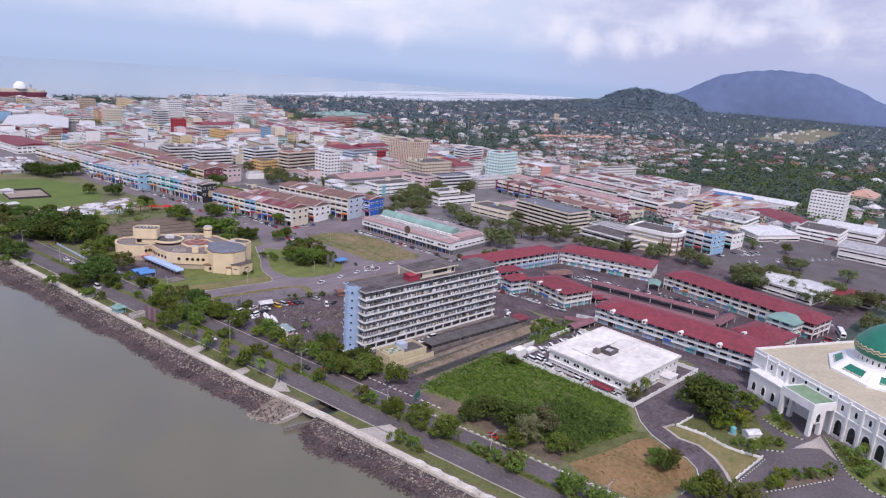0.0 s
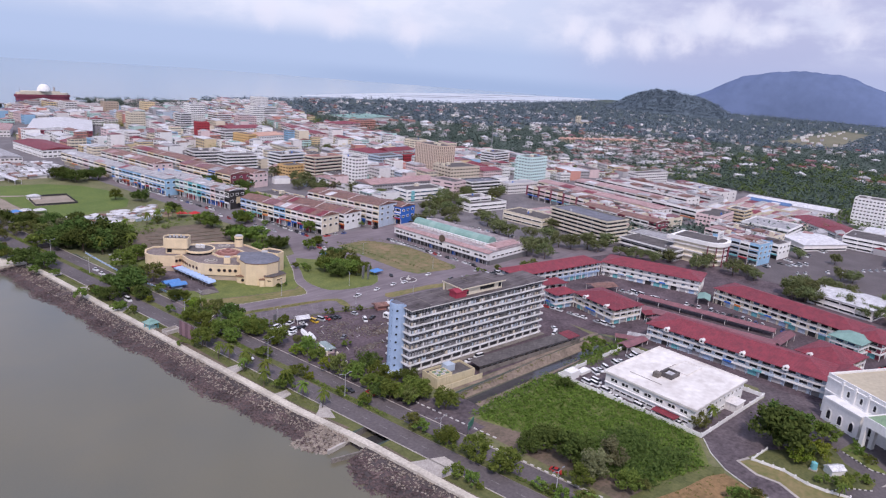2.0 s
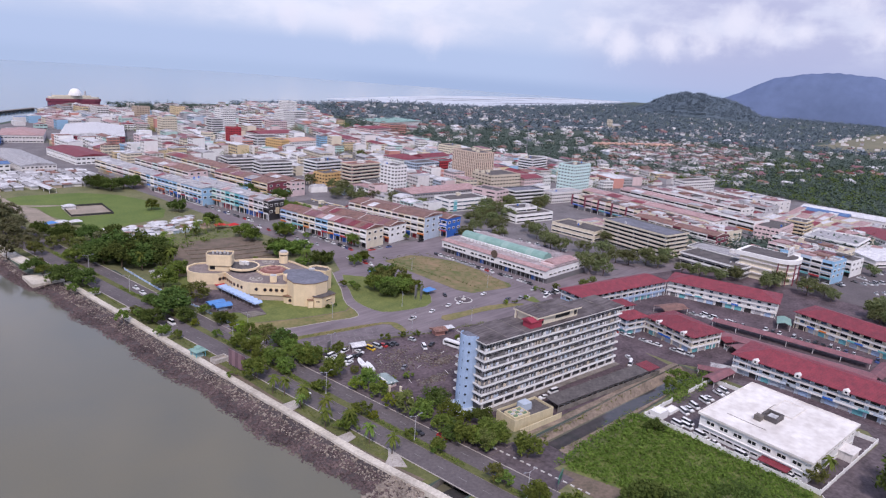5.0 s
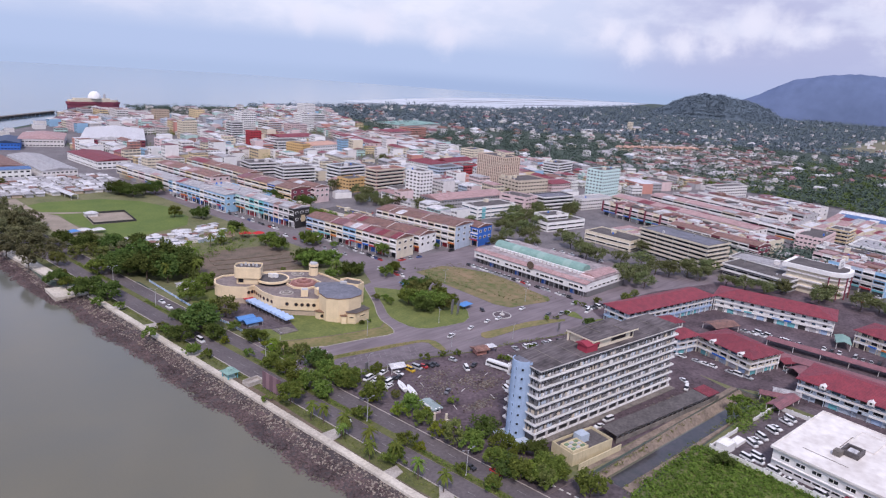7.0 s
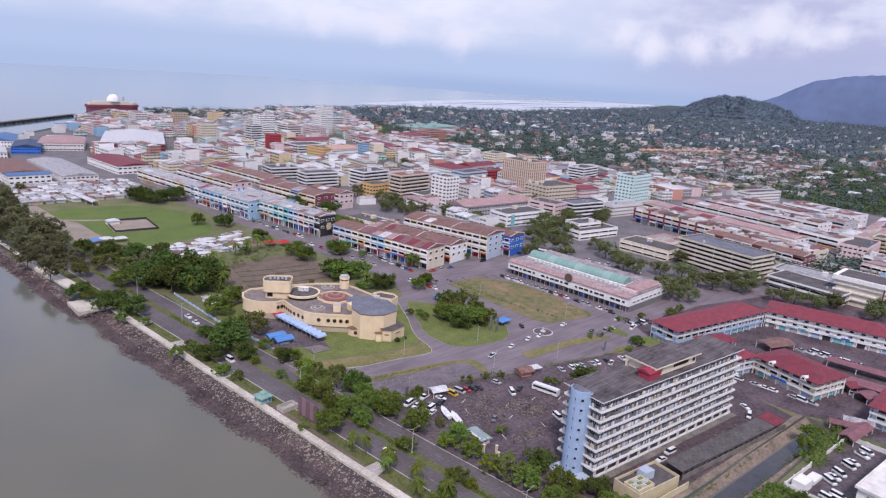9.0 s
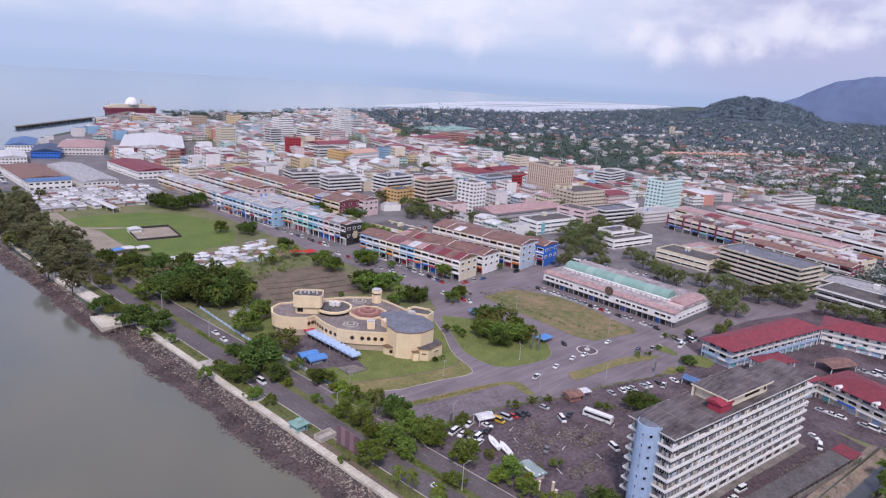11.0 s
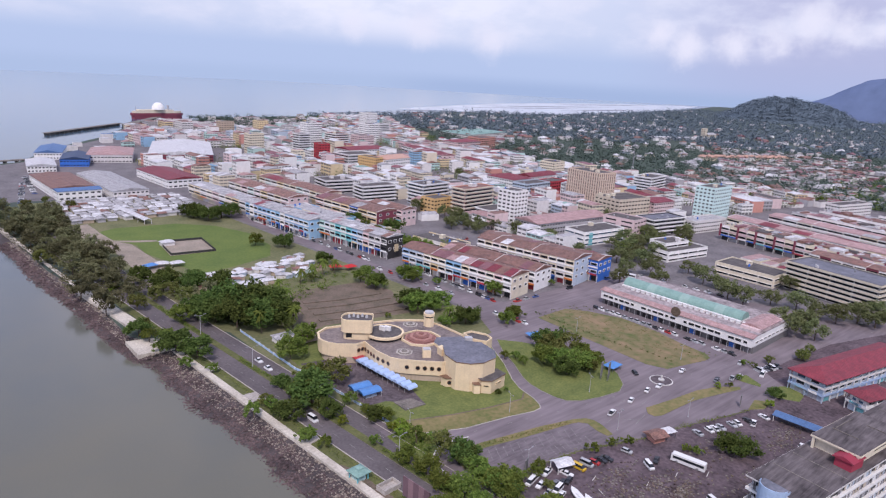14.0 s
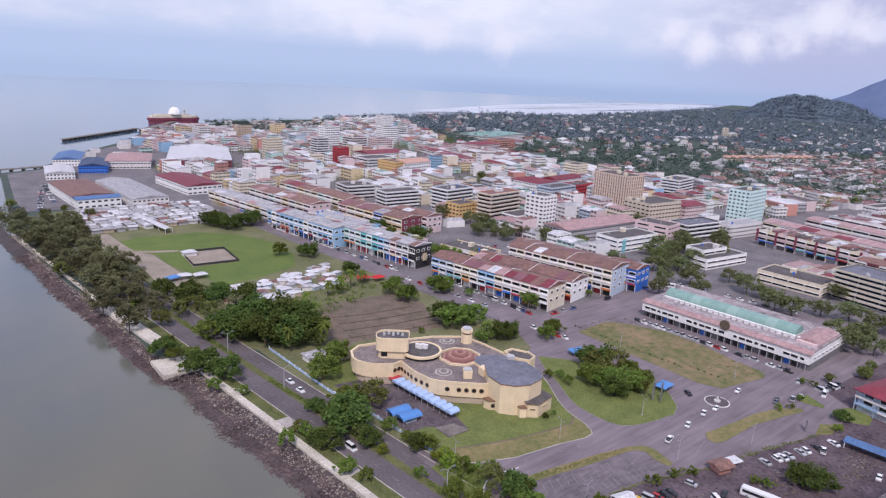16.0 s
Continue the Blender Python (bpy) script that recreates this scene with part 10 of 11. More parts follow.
for x_, y_, s_ in ((266.5, 301.8, 1.3), (237.5, 265.1, 1.4), (253.4, 262.9, 1.4), (278.3, 264.5, 1.3), (293.5, 249.4, 1.6), (282.1, 256.5, 1.4), (314.6, 244.8, 1.2), (314, 195.8, 1.2), (312.9, 174.2, 1.3), (322.2, 153.9, 1.3), (322.4, 140.1, 0.9), (328.1, 145.4, 1), (426.2, 114.3, 1),):
    tree("broad", x_, y_, s_)
for x_, y_, s_ in ((39.7, 180.6, 0.8), (42.5, 117.6, 1.1), (42.3, 107.6, 1.2), (36.3, 120.5, 0.8), (60.8, 59, 0.7), (86.8, 138, 0.6), (1.4, 327.3, 0.8), (-11, 334.9, 1), (21.7, 278, 0.8),):
    tree("dark", x_, y_, s_)
for x_, y_, s_ in ((36.6, 200.8, 0.8), (25.6, 180.1, 0.8), (12.7, 315.6, 0.7), (20.8, 278.6, 0.9), (102.9, 224.8, 0.9), (101.2, 228.6, 0.8), (158.4, 237.2, 0.6), (102.4, 300.9, 1), (64.8, 305.2, 0.25), (-0.7, 348.7, 0.8), (-2.3, 356.9, 0.7), (0.8, 339.6, 1.6), (96.7, 400.8, 1.4),):
    tree("dark", x_, y_, s_)
for x_, y_, s_ in ((105.4, 368.6, 1.1), (110.3, 369.6, 0.9), (3.5, 435.4, 1.6), (9.2, 423.9, 1.6), (17.6, 418.4, 1.6), (27.6, 415.7, 1.5), (1.1, 446.7, 1.4), (13.5, 445.5, 1.5), (23.1, 435, 1.5), (32, 429.2, 1.4), (100.3, 439.3, 1), (-31.4, 436.2, 1), (-23.7, 411.1, 1.3), (-18.3, 401.3, 1.2),):
    tree("dark", x_, y_, s_)
for x_, y_, s_ in ((77, 658, 1.6), (82, 641, 1.6), (102, 645, 1.4), (96, 543, 1.2), (75.8, 656.1, 1.5), (94.4, 646.2, 1.4), (182.9, 536.3, 1.5), (172, 572.3, 1.4), (212.9, 450, 1), (314.5, 390, 1.3), (340.2, 409.6, 1.2), (284.5, 336.5, 1.4), (251.6, 272.8, 1.3), (243.2, 253.2, 1.2),):
    tree("dark", x_, y_, s_)
for x_, y_, s_ in ((281.6, 292.2, 1.2), (294, 240.7, 1.4), (299, 213.4, 1.2), (303, 203, 1.2), (294.9, 223.9, 1.1), (325.4, 173.2, 1.2), (306.9, 113.5, 1.4), (310.3, 105.3, 1.3), (326.4, 99.6, 1.4), (333, 113.3, 1.2), (309.6, 112.5, 1.4), (313.1, 102.9, 1.4), (330.7, 97.3, 1.4), (326.8, 85.9, 1.3),):
    tree("dark", x_, y_, s_)
for x_, y_, s_ in ((329.8, 63.5, 1.4), (319.4, 46.2, 1.4), (316.1, 36.9, 1.4), (272.9, 33.3, 1.2), (419.9, 138, 1), (379.6, 93.2, 1.2), (380.4, 100.9, 1.2), (378.6, 62.7, 1.2),):
    tree("dark", x_, y_, s_)
for x_, y_, s_ in ((15.4, 177.9, 1), (18.2, 152.2, 1.1), (19.5, 140.4, 1), (7.4, 126.9, 1.1), (9, 122.1, 0.9), (22.1, 106.4, 0.8), (22.9, 91.5, 1.3), (22.5, 102.1, 0.8), (131, 150.7, 1.3), (121.5, 149.3, 1.2), (3.6, 303, 0.8), (12, 331.1, 1), (-11.9, 319.1, 0.9), (27.6, 261, 1),):
    tree("round", x_, y_, s_)
for x_, y_, s_ in ((34.5, 259, 0.8), (9.9, 236.9, 0.8), (11.1, 211.8, 1.2), (28.2, 198.4, 1.4), (15.3, 313.7, 1.2), (37.4, 259.6, 0.9), (95.1, 324.3, 0.8), (91, 327, 0.8), (94, 318.7, 0.9), (69.1, 304.8, 0.4), (12.9, 321.8, 0.9), (93.8, 372.1, 1.3), (99.6, 372.4, 1.2), (76.6, 395.9, 0.7),):
    tree("round", x_, y_, s_)
for x_, y_, s_ in ((133.9, 363, 1.2), (193.5, 386.9, 0.9), (133.4, 424.3, 1), (126.9, 452.5, 0.9), (-29.4, 428, 1.3), (-23.7, 424.2, 1.3), (-29.2, 414.9, 1.2), (-25.5, 394.4, 1.1), (-18.6, 384.1, 0.9), (-13, 345.5, 1), (-20.9, 342.4, 1.2), (-11.7, 340.1, 1), (-23.4, 506.3, 1), (-14.1, 317.9, 1.1),):
    tree("round", x_, y_, s_)
for x_, y_, s_ in ((-10.1, 311.3, 0.9), (-7.8, 757.7, 1.1), (-3.2, 526.1, 1.1), (-16.4, 501.9, 1), (162, 254, 0.6),):
    tree("round", x_, y_, s_)
for x_, y_, s_ in ((37.9, 185.6, 0.8), (14.7, 301.8, 1), (20.4, 241.7, 0.8), (30.2, 222.7, 0.7), (12.6, 207.2, 0.8), (17.2, 306.8, 0.9), (14.2, 307.4, 0.8), (8.1, 255.5, 0.8), (147.7, 234.4, 0.7), (146.7, 255.9, 0.6), (2, 320.1, 0.8), (-25.7, 502.8, 0.6),):
    tree("lime", x_, y_, s_)
for x_, y_, s_ in ((356.3, 391.2, 2.2),):
    tree("lime", x_, y_, s_)
for x_, y_, s_ in ((9.3, 119, 1), (106.4, 35.7, 1.2), (103.7, 40.6, 1.2), (137.6, 150, 1.6), (43.7, 222.9, 1.4), (37, 225.3, 1.2), (-9.7, 266, 1.2),):
    tree("shrub", x_, y_, s_)
for x_, y_, s_ in ((22, 295.3, 1.4), (18.7, 296.1, 1.3), (26.3, 293.9, 1.2), (61.5, 256.9, 1.6), (71.1, 255.3, 1.3), (76.7, 252.9, 1.2), (90.1, 234, 1.4), (89.3, 237.1, 1.3), (151.2, 252.8, 1), (180.8, 260.5, 1.2), (181.1, 256.2, 1.2),):
    tree("shrub", x_, y_, s_)
for x_, y_, s_ in ((48.2, 97.4, 1), (37.8, 97.4, 1), (-50.9, 684.8, 1.2), (-46.6, 648, 1.2), (-42.7, 614.9, 1.2), (-38, 591, 1.2), (-31.2, 580.3, 1.2), (-25.8, 564.1, 1.3), (-20.7, 548.7, 1.3), (-38.5, 678, 1.2), (-31.9, 639.6, 1.2), (-24.5, 611.8, 1.2), (-14.8, 584.2, 1.2), (-9.7, 567.5, 1.2),):
    tree("casuarina", x_, y_, s_)
for x_, y_, s_ in ((-52.5, 724.4, 1.1), (-41.3, 729, 1), (-22.9, 651.5, 1.1), (-13.3, 532.3, 1),):
    tree("casuarina", x_, y_, s_)
for x_, y_, s_ in ((46.4, 85.1, 0.6), (66.2, 58.4, 0.7), (0.8, 333.2, 0.8), (29.5, 239.1, 0.5), (32.6, 252, 0.5), (190.9, 253.8, 0.6), (209, 246.3, 0.7), (221, 247.3, 0.7), (112.4, 297, 1), (17, 348.7, 1.5), (27.6, 407.9, 1), (-0.4, 481.9, 1.2), (-10, 478.5, 1.2),):
    tree("olive", x_, y_, s_)
for x_, y_, s_ in ((73.6, 467.2, 0.9), (-27.6, 440.8, 1), (-13.7, 348.2, 0.7), (-24.4, 742.3, 1.1), (4.2, 727.5, 1.1), (-12.2, 724.6, 1), (-40.9, 786.8, 1.2), (226.6, 327.3, 1.2), (210.3, 246.1, 0.8), (336.5, 151.2, 1),):
    tree("olive", x_, y_, s_)
for x_, y_, s_ in ((105.1, 86, 0.8), (90.6, 40.6, 0.6), (121.3, 12.9, 0.6), (-4.6, 244.5, 0.8), (-2.1, 240.4, 0.8), (-1.6, 230.5, 0.9), (-1.1, 229.6, 0.7), (-0, 218.7, 0.9), (1.9, 206.8, 0.9), (1.4, 195.8, 0.8), (3, 186.4, 0.8), (-2.8, 258.2, 0.7), (-3.4, 228.4, 0.7), (-4.1, 212.6, 0.8),):
    palm(x_, y_, s_)
for x_, y_, s_ in ((2, 207.6, 0.8), (98.5, 373.2, 1.1), (15.7, 412, 1.2), (30.7, 409.7, 1.3), (45.7, 442.9, 0.9), (46.8, 456.9, 1), (73.6, 467.2, 1.2), (84.2, 472.4, 1.2), (65.8, 466.4, 1), (92.6, 473.4, 1),):
    palm(x_, y_, s_)

# the mosque's gardens
tree("dark", 106.5, 62.5, 1.75); tree("dark", 113.5, 64.0, 1.6); tree("olive", 97.5, 88.6, 0.9)
for x_, y_, s_ in ((102.5, 55.5, 1.5), (108.5, 52, 1.6), (114.5, 51, 1.2), (84, 29.5, 1.0), (79, 30, 0.9)):
    tree("lime", x_, y_, s_)
for x_, y_, s_ in ((76, 31, 1.5), (88, 26.5, 1.6), (91.5, 24, 1.5), (95, 22, 1.5), (99, 19.8, 1.4), (103, 18.8, 1.2), (112, 14, 1.7), (108, 10, 1.8), (105, 4, 1.8), (116, 10, 1.5), (119, 17, 1.4), (121, 20, 1.3), (108, -2, 1.7), (125, 42, 1.4), (121, 37, 1.5), (130, 43, 1.5), (97, 44, 1.5), (100, 40, 1.4), (95, 47, 1.3), (106, 37, 1.5)):
    tree("shrub", x_, y_, s_)
for x_, y_, s_ in ((63, 37, 0.8), (66, 33, 0.9), (56, 44, 0.9), (60, 34, 0.9)):
    tree("olive", x_, y_, s_)
palm(114, 15.5, 0.6); palm(119, 14, 0.6); palm(93, 40.5, 0.7)
# behind the shop court
for x_, y_, s_ in ((301.7, 110, 1.1), (302, 103.6, 1.2), (303, 98, 1.1), (309, 85.5, 1.2), (307.6, 79, 1.2), (300, 71, 1.1), (300, 61, 1.2), (298, 54, 1.1), (307, 51, 1.1)):
    tree("dark", x_, y_, s_)
# the seaside grove, and trees among the town's streets
r_ = random.Random(52)
GROVE = [(-30, 717), (-14, 702), (-13, 660), (-14, 600), (-10, 560), (-10, 515), (-24, 500), (-33, 565), (-41, 631), (-46, 700)]
for x_, y_, _, s_ in scatter(GROVE, 30, r_, 0.0, 1.0, 1.35):
    tree("casuarina", x_, y_, s_)
for x_, y_ in ((263, 567), (261, 550), (250, 523), (249, 509), (272, 528), (275, 495), (281, 463), (257, 598), (275, 608), (446, 743), (430, 733), (269, 424), (238, 530), (98, 495), (319, 415), (339, 417), (297, 396), (390, 410), (413, 421), (367, 430), 
               (276, 397), (268, 365), (598, 615), (637, 632), (587, 518), (571, 500), (637, 469), (330, 425), (350, 412), (310, 425), (256, 535), (266, 512)):
    tree("dark", x_, y_, r_.uniform(1.0, 1.5))
# street trees round the market hall
for x_, y_, s_ in ((4, 505, 1.2), (-2, 492, 1.3), (12, 488, 1.2), (18, 498, 1.0), (24, 478, 1.3), (-8, 512, 1.2)):
    tree("dark", x_, y_, s_)
for x_, y_, s_ in ((303.7, 408.9, 1.2), (324.5, 412.2, 1.2), (379.5, 404.5, 1.2), (363.6, 495.2, 1.2), (289.2, 469.7, 1.0), (259.2, 378, 1.2), (323.3, 298.2, 1.2), (286.4, 279.5, 1.3), (295.6, 379.7, 1.1), (394.8, 488, 1.3), (262.5, 542.9, 1.2), (245.9, 537.7, 1.1), (98.5, 437.9, 1.2), (128.8, 441, 1.1), (107.9, 393.6, 1.4), (122.2, 356.6, 0.9), (150.4, 391.9, 1.2)):
    tree("broad", x_, y_, s_)
# tall trees between the avenue and the hall
for x_, y_, s_ in ((3.5, 345, 1.35), (8.6, 352.5, 1.15)):
    tree("broad", x_, y_, s_)
for x_, y_, s_ in ((12, 446, 1.9), (22, 441, 2.0), (32, 436, 1.8)):
    tree("dark", x_, y_, s_)

# ---- low growth ----
r_ = random.Random(21)


PLOT = [(41, 149), (60, 150.5), (93, 149), (92.5, 88), (74, 76), (52, 84), (50, 110)]
clump_field("creepers", "dense bright green creepers over the open plot", scatter(PLOT, 2600, r_, 0.0, 0.9, 1.9), CREEPER, 9, 0.42, 2, squash=0.8)
clump_field("bushes", "darker bushes over the plot's edge", scatter([(40, 100), (52, 112), (76, 104), (74, 80), (48, 84)], 430, r_, 0.3, 1.4, 3.0), LEAF_DARK, 18, 0.38, 3, squash=1.6)
clump_field("bushes", "green bushes along the canal", scatter([(112, 142), (150, 140), (151, 148.5), (118, 149.5)], 120, r_, 0.0, 1.2, 2.4), LEAF, 18, 0.36, 4, squash=1.1)
clump_field("weeds", "rough weeds over the bare plot", scatter([(40, 82), (72, 74), (77, 62), (64, 50), (40, 56)], 160, r_, 0.0, 0.4, 0.9), LEAF_OLIVE, 8, 0.22, 5, squash=0.4)
HEDGE = [(mid_x(y) + r_.uniform(-0.7, 0.7), y, 0.3, r_.uniform(0.7, 1.2)) for y in [44 + 0.9 * i for i in range(500)] if (y // 23) % 4 != 1 and not 150 < y < 168 and y < 470]
clump_field("median_hedge", "clipped green hedge on the road's median", HEDGE, LEAF, 16, 0.26, 6, "hedge", 0.8)
clump_field("verge_growth", "rough grass and low plants along the verge", [(wall_x(y) + r_.uniform(5, max(6, mid_x(y) - 11.5 - wall_x(y))), y, 0.05, r_.uniform(0.4, 0.9)) for y in [180 + 0.45 * i for i in range(620)] for _ in (0,)], LEAF_OLIVE, 8, 0.2, 7, squash=0.35)
FENCE_LINE = [(30, 263), (59, 259.8), (84, 251.3), (108, 246.2), (128, 240.8), (152, 235.2)]
KS = []
for (xa, ya), (xb, yb) in zip(FENCE_LINE, FENCE_LINE[1:]):
    for i in range(int(math.hypot(xb - xa, yb - ya) / 0.8)):
        k = i * 0.8 / math.hypot(xb - xa, yb - ya)
        if r_.random() < 0.72:
            KS.append((xa + (xb - xa) * k, ya + (yb - ya) * k + r_.uniform(-0.7, 0.7), 0.05, r_.uniform(0.5, 1.3)))
clump_field("kerb_shrubs", "low shrubs along the car park fence", KS, LEAF_OLIVE, 14, 0.22, 8, "hedge", 0.8)
clump_field("bed_shrubs", "rounded green shrubs in the bed at the bend", scatter([(10.2, 285), (16, 288), (22, 293.8), (20, 299), (15, 304), (10.5, 304)], 46, r_, 0.2, 0.9, 1.9), LEAF, 22, 0.26, 18, "shrubs", 0.9)
clump_field("verge_tufts", "long grass tufts on the car park verge", [(33 + 0.32 * i + r_.uniform(-.3, .3), 281.7 - 0.1 * i * 0.64 * 0.32 * 10 / 3.2 + r_.uniform(-1, 1), 0.2, r_.uniform(0.3, 0.6)) for i in range(120)], LEAF_OLIVE, 8, 0.18, 19, "grass", 0.4)
clump_field("field_hedge", "line of small dark bushes beside the field", [(150 - (y - 300) * 0.02 + (4 if y < 300 else 0), y, 0.1, 0.9) for y in [282 + 3.1 * i for i in range(26)]], LEAF_DARK, 26, 0.22, 9, "hedge", 1.0)
clump_field("field_growth", "tufts of dry and green grass over the field", scatter([(150, 360), (181, 356), (183, 316), (180, 272), (164, 272), (154, 312)], 260, r_, 0.16, 0.4, 1.0), LEAF_OLIVE, 7, 0.22, 10, squash=0.25)
clump_field("canal_growth", "rough weeds on the canal's banks", [(x, r_.choice((150.5, 160.5)) + r_.uniform(-1, 1) + (100 - x) * 0.035, r_.uniform(-1.2, -0.1), r_.uniform(0.5, 1.1)) for x in [42 + 0.5 * i for i in range(210)]], LEAF_OLIVE, 9, 0.24, 11, squash=0.4)
clump_field("shore_growth", "tangled bushes along the northern shore", [(wall_x(y) + r_.uniform(-6, 14), y, 0.2, r_.uniform(1.5, 3.4)) for y in [500 + 0.7 * i for i in range(420)]], LEAF_GREY, 18, 0.5, 12, squash=0.9)
clump_field("grove_growth", "dense undergrowth in the seaside grove", scatter(GROVE, 260, r_, 0.2, 1.6, 3.2), LEAF_GREY, 20, 0.45, 27, squash=0.9)
clump_field("park_growth", "bushes between the stalls and the big trees", scatter([(10, 430), (96, 455), (100, 475), (60, 486), (12, 468)], 240, r_, 0.1, 1.2, 2.6), LEAF, 18, 0.36, 13, squash=0.9)

# ---- far woods, fields and hills ----
r_ = random.Random(77)
FAR = []
while len(FAR) < 15500:
    d = 520 + 3700 * r_.random() ** 1.15
    a = r_.uniform(radians(28), radians(92))
    x, y = -120 + d * math.sin(a), 60 + d * math.cos(a)
    if not inside((x, y), SHORE) or inside((x, y), TOWN) or (x < 700 and y < 160) or (x < 320 and y < 900) or (1750 < x < 3000 and 400 + (x - 1750) * 0.1 < y < 560 + (x - 1750) * 0.08):
        continue
    if noise.noise(Vector((x * 0.006, y * 0.006, 3.0))) < -0.42:
        continue
    if inside((x, y), SUBURB) and r_.random() < 0.12:
        continue
    FAR.append((x, y, 2.4, r_.uniform(3.5, 6.5) * (1 + d / 5000)))
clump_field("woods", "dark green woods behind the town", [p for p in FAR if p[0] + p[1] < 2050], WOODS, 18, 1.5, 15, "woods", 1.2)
clump_field("woods", "hazy blue-green woods spreading to the hills", [p for p in FAR if p[0] + p[1] >= 2050], WOODS_HAZED, 15, 2.3, 18, "woods", 1.2)
NEARW = []
while len(NEARW) < 1500:
    x, y = r_.uniform(560, 1250), r_.uniform(90, 470)
    if inside((x, y), TOWN) or (780 < x < 880 and y < 150) or (inside((x, y), SUBURB) and r_.random() < 0.12):
        continue
    NEARW.append((x, y, 2.0, r_.uniform(3.2, 5.6)))
clump_field("plantation", "dense green plantation behind the shops", NEARW, leafy("plantation_leaves", (0.062, 0.110, 0.036), (0.145, 0.205, 0.072), 0.1), 22, 1.3, 16, "woods", 1.0)
sheet("far_field", [(1760, 400), (1820, 560), (2300, 590), (3000, 650), (2900, 520), (2200, 430)], 0.3, mat("far_field", (0.21, 0.19, 0.125), 0.95, col2=(0.13, 0.13, 0.085), scale=0.01, fine=0.06), "pale brown open field among woods", "field")
far_roofs = MB()
for i in range(400):
    d = 1500 + 2500 * r_.random()
    a = r_.uniform(radians(38), radians(90))
    x, y = -120 + d * math.sin(a), 60 + d * math.cos(a)
    if not inside((x, y), SHORE):
        continue
    w_, l_, h_ = r_.uniform(5, 9), r_.uniform(8, 22), r_.uniform(4, 8)
    far_roofs.prism([(x - l_ / 2, y - w_ / 2), (x + l_ / 2, y - w_ / 2), (x + l_ / 2, y + w_ / 2), (x - l_ / 2, y + w_ / 2)], 0, h_, 0, r_.choice((1, 2, 2, 3, 4)))
solo("far_houses", far_roofs, [WHITE_OLD, ROOF_WHITE, ROOF_GREY, ROOF_PINK, ROOF_MAUVE], "pale scattered houses far off among woods", "houses", kind="stuff")


def hill(name, label, pts, material, depth, seed, eye=(-125, 40), trees=0):
    """A wooded ridge: a height line across the view, carried back as rough ground; trees asks for that many places on its face."""
    nx, ny = 160, 26
    b = MB()
    for j in range(ny):
        v = j / (ny - 1)
        for i in range(nx):
            u = i / (nx - 1) * (len(pts) - 1)
            k = min(int(u), len(pts) - 2)
            f = u - k
            (xa, ya, ha), (xb, yb, hb) = pts[k], pts[k + 1]
            x, y, h = xa + (xb - xa) * f, ya + (yb - ya) * f, ha + (hb - ha) * f
            d = Vector((x - eye[0], y - eye[1])).normalized() * depth * (v - 0.5)
            z = h * math.sin(3.14159 * v) ** 0.8 * (1 + 0.03 * noise.noise(Vector((x * 0.02, y * 0.02, v * 14)))) + h * 0.05 * noise.noise(Vector((x * 0.006, y * 0.006, v * 6)))
            b.v.append((x + d.x, y + d.y, max(-0.5, z)))
    for j in range(ny - 1):
        for i in range(nx - 1):
            q = j * nx + i
            b.f.append((q, q + 1, q + nx + 1, q + nx)); b.m.append(0)
    solo(name, b, material, label, "hill", kind="structure", smooth=True)
    r = random.Random(seed)
    spots = []
    while len(spots) < trees:
        x, y, z = b.v[r.randrange(0, (ny // 2 + 2) * nx)]
        if z > 0.5:
            spots.append((x + r.uniform(-9, 9), y + r.uniform(-9, 9), z - 2, r.uniform(6, 11)))
    return spots


def at_az(a, d, eye=(-125, 40)):
    return eye[0] + d * math.sin(radians(a)), eye[1] + d * math.cos(radians(a))


hill("hill_far", "long haze-blue wooded hill with a level top on the horizon", [(*at_az(a, 4520, (-132, 2)), h) for a, h in ((65.0, 0), (66.5, 45), (68.0, 92), (69.0, 128), (70.2, 186), (71.0, 216), (71.7, 234), (72.6, 250), (73.6, 259), (74.6, 264), (75.6, 267), (76.5, 270), (77.4, 271), (78.0, 262), (78.6, 248), (79.7, 212), (80.9, 174), (81.7, 142), (83.6, 88), (86, 36), (90, 0))], FAR_HILL, 500, 1, (-132, 2))
CREST = [(*at_az(a, 3500, (-131, 8)), h) for a, h in ((61.2, 0), (61.95, 26), (63.0, 62), (63.7, 81), (64.2, 91), (65.0, 106), (65.45, 95), (66.0, 103), (66.4, 100), (67.3, 89), (68.2, 86), (68.9, 73), (69.6, 54), (70.2, 32), (71.0, 8), (72, 0))]
# slate blue base, haze painted in as on the hill's trees
HILL_GROUND = mat("hill_ground_hazed", (0.120, 0.155, 0.190), 0.95, col2=(0.085, 0.115, 0.145), scale=0.01, fine=0.05, bump=0, spec=0.0)
clump_field("hill_woods", "rough haze-paled trees over the lower hill", hill("hill_near", "lower wooded hill in blue-grey haze tones with a rough crest", CREST, HILL_GROUND, 420, 2, (-131, 8), 2200), NEAR_HILL, 14, 2.6, 17, "woods", 1.1)
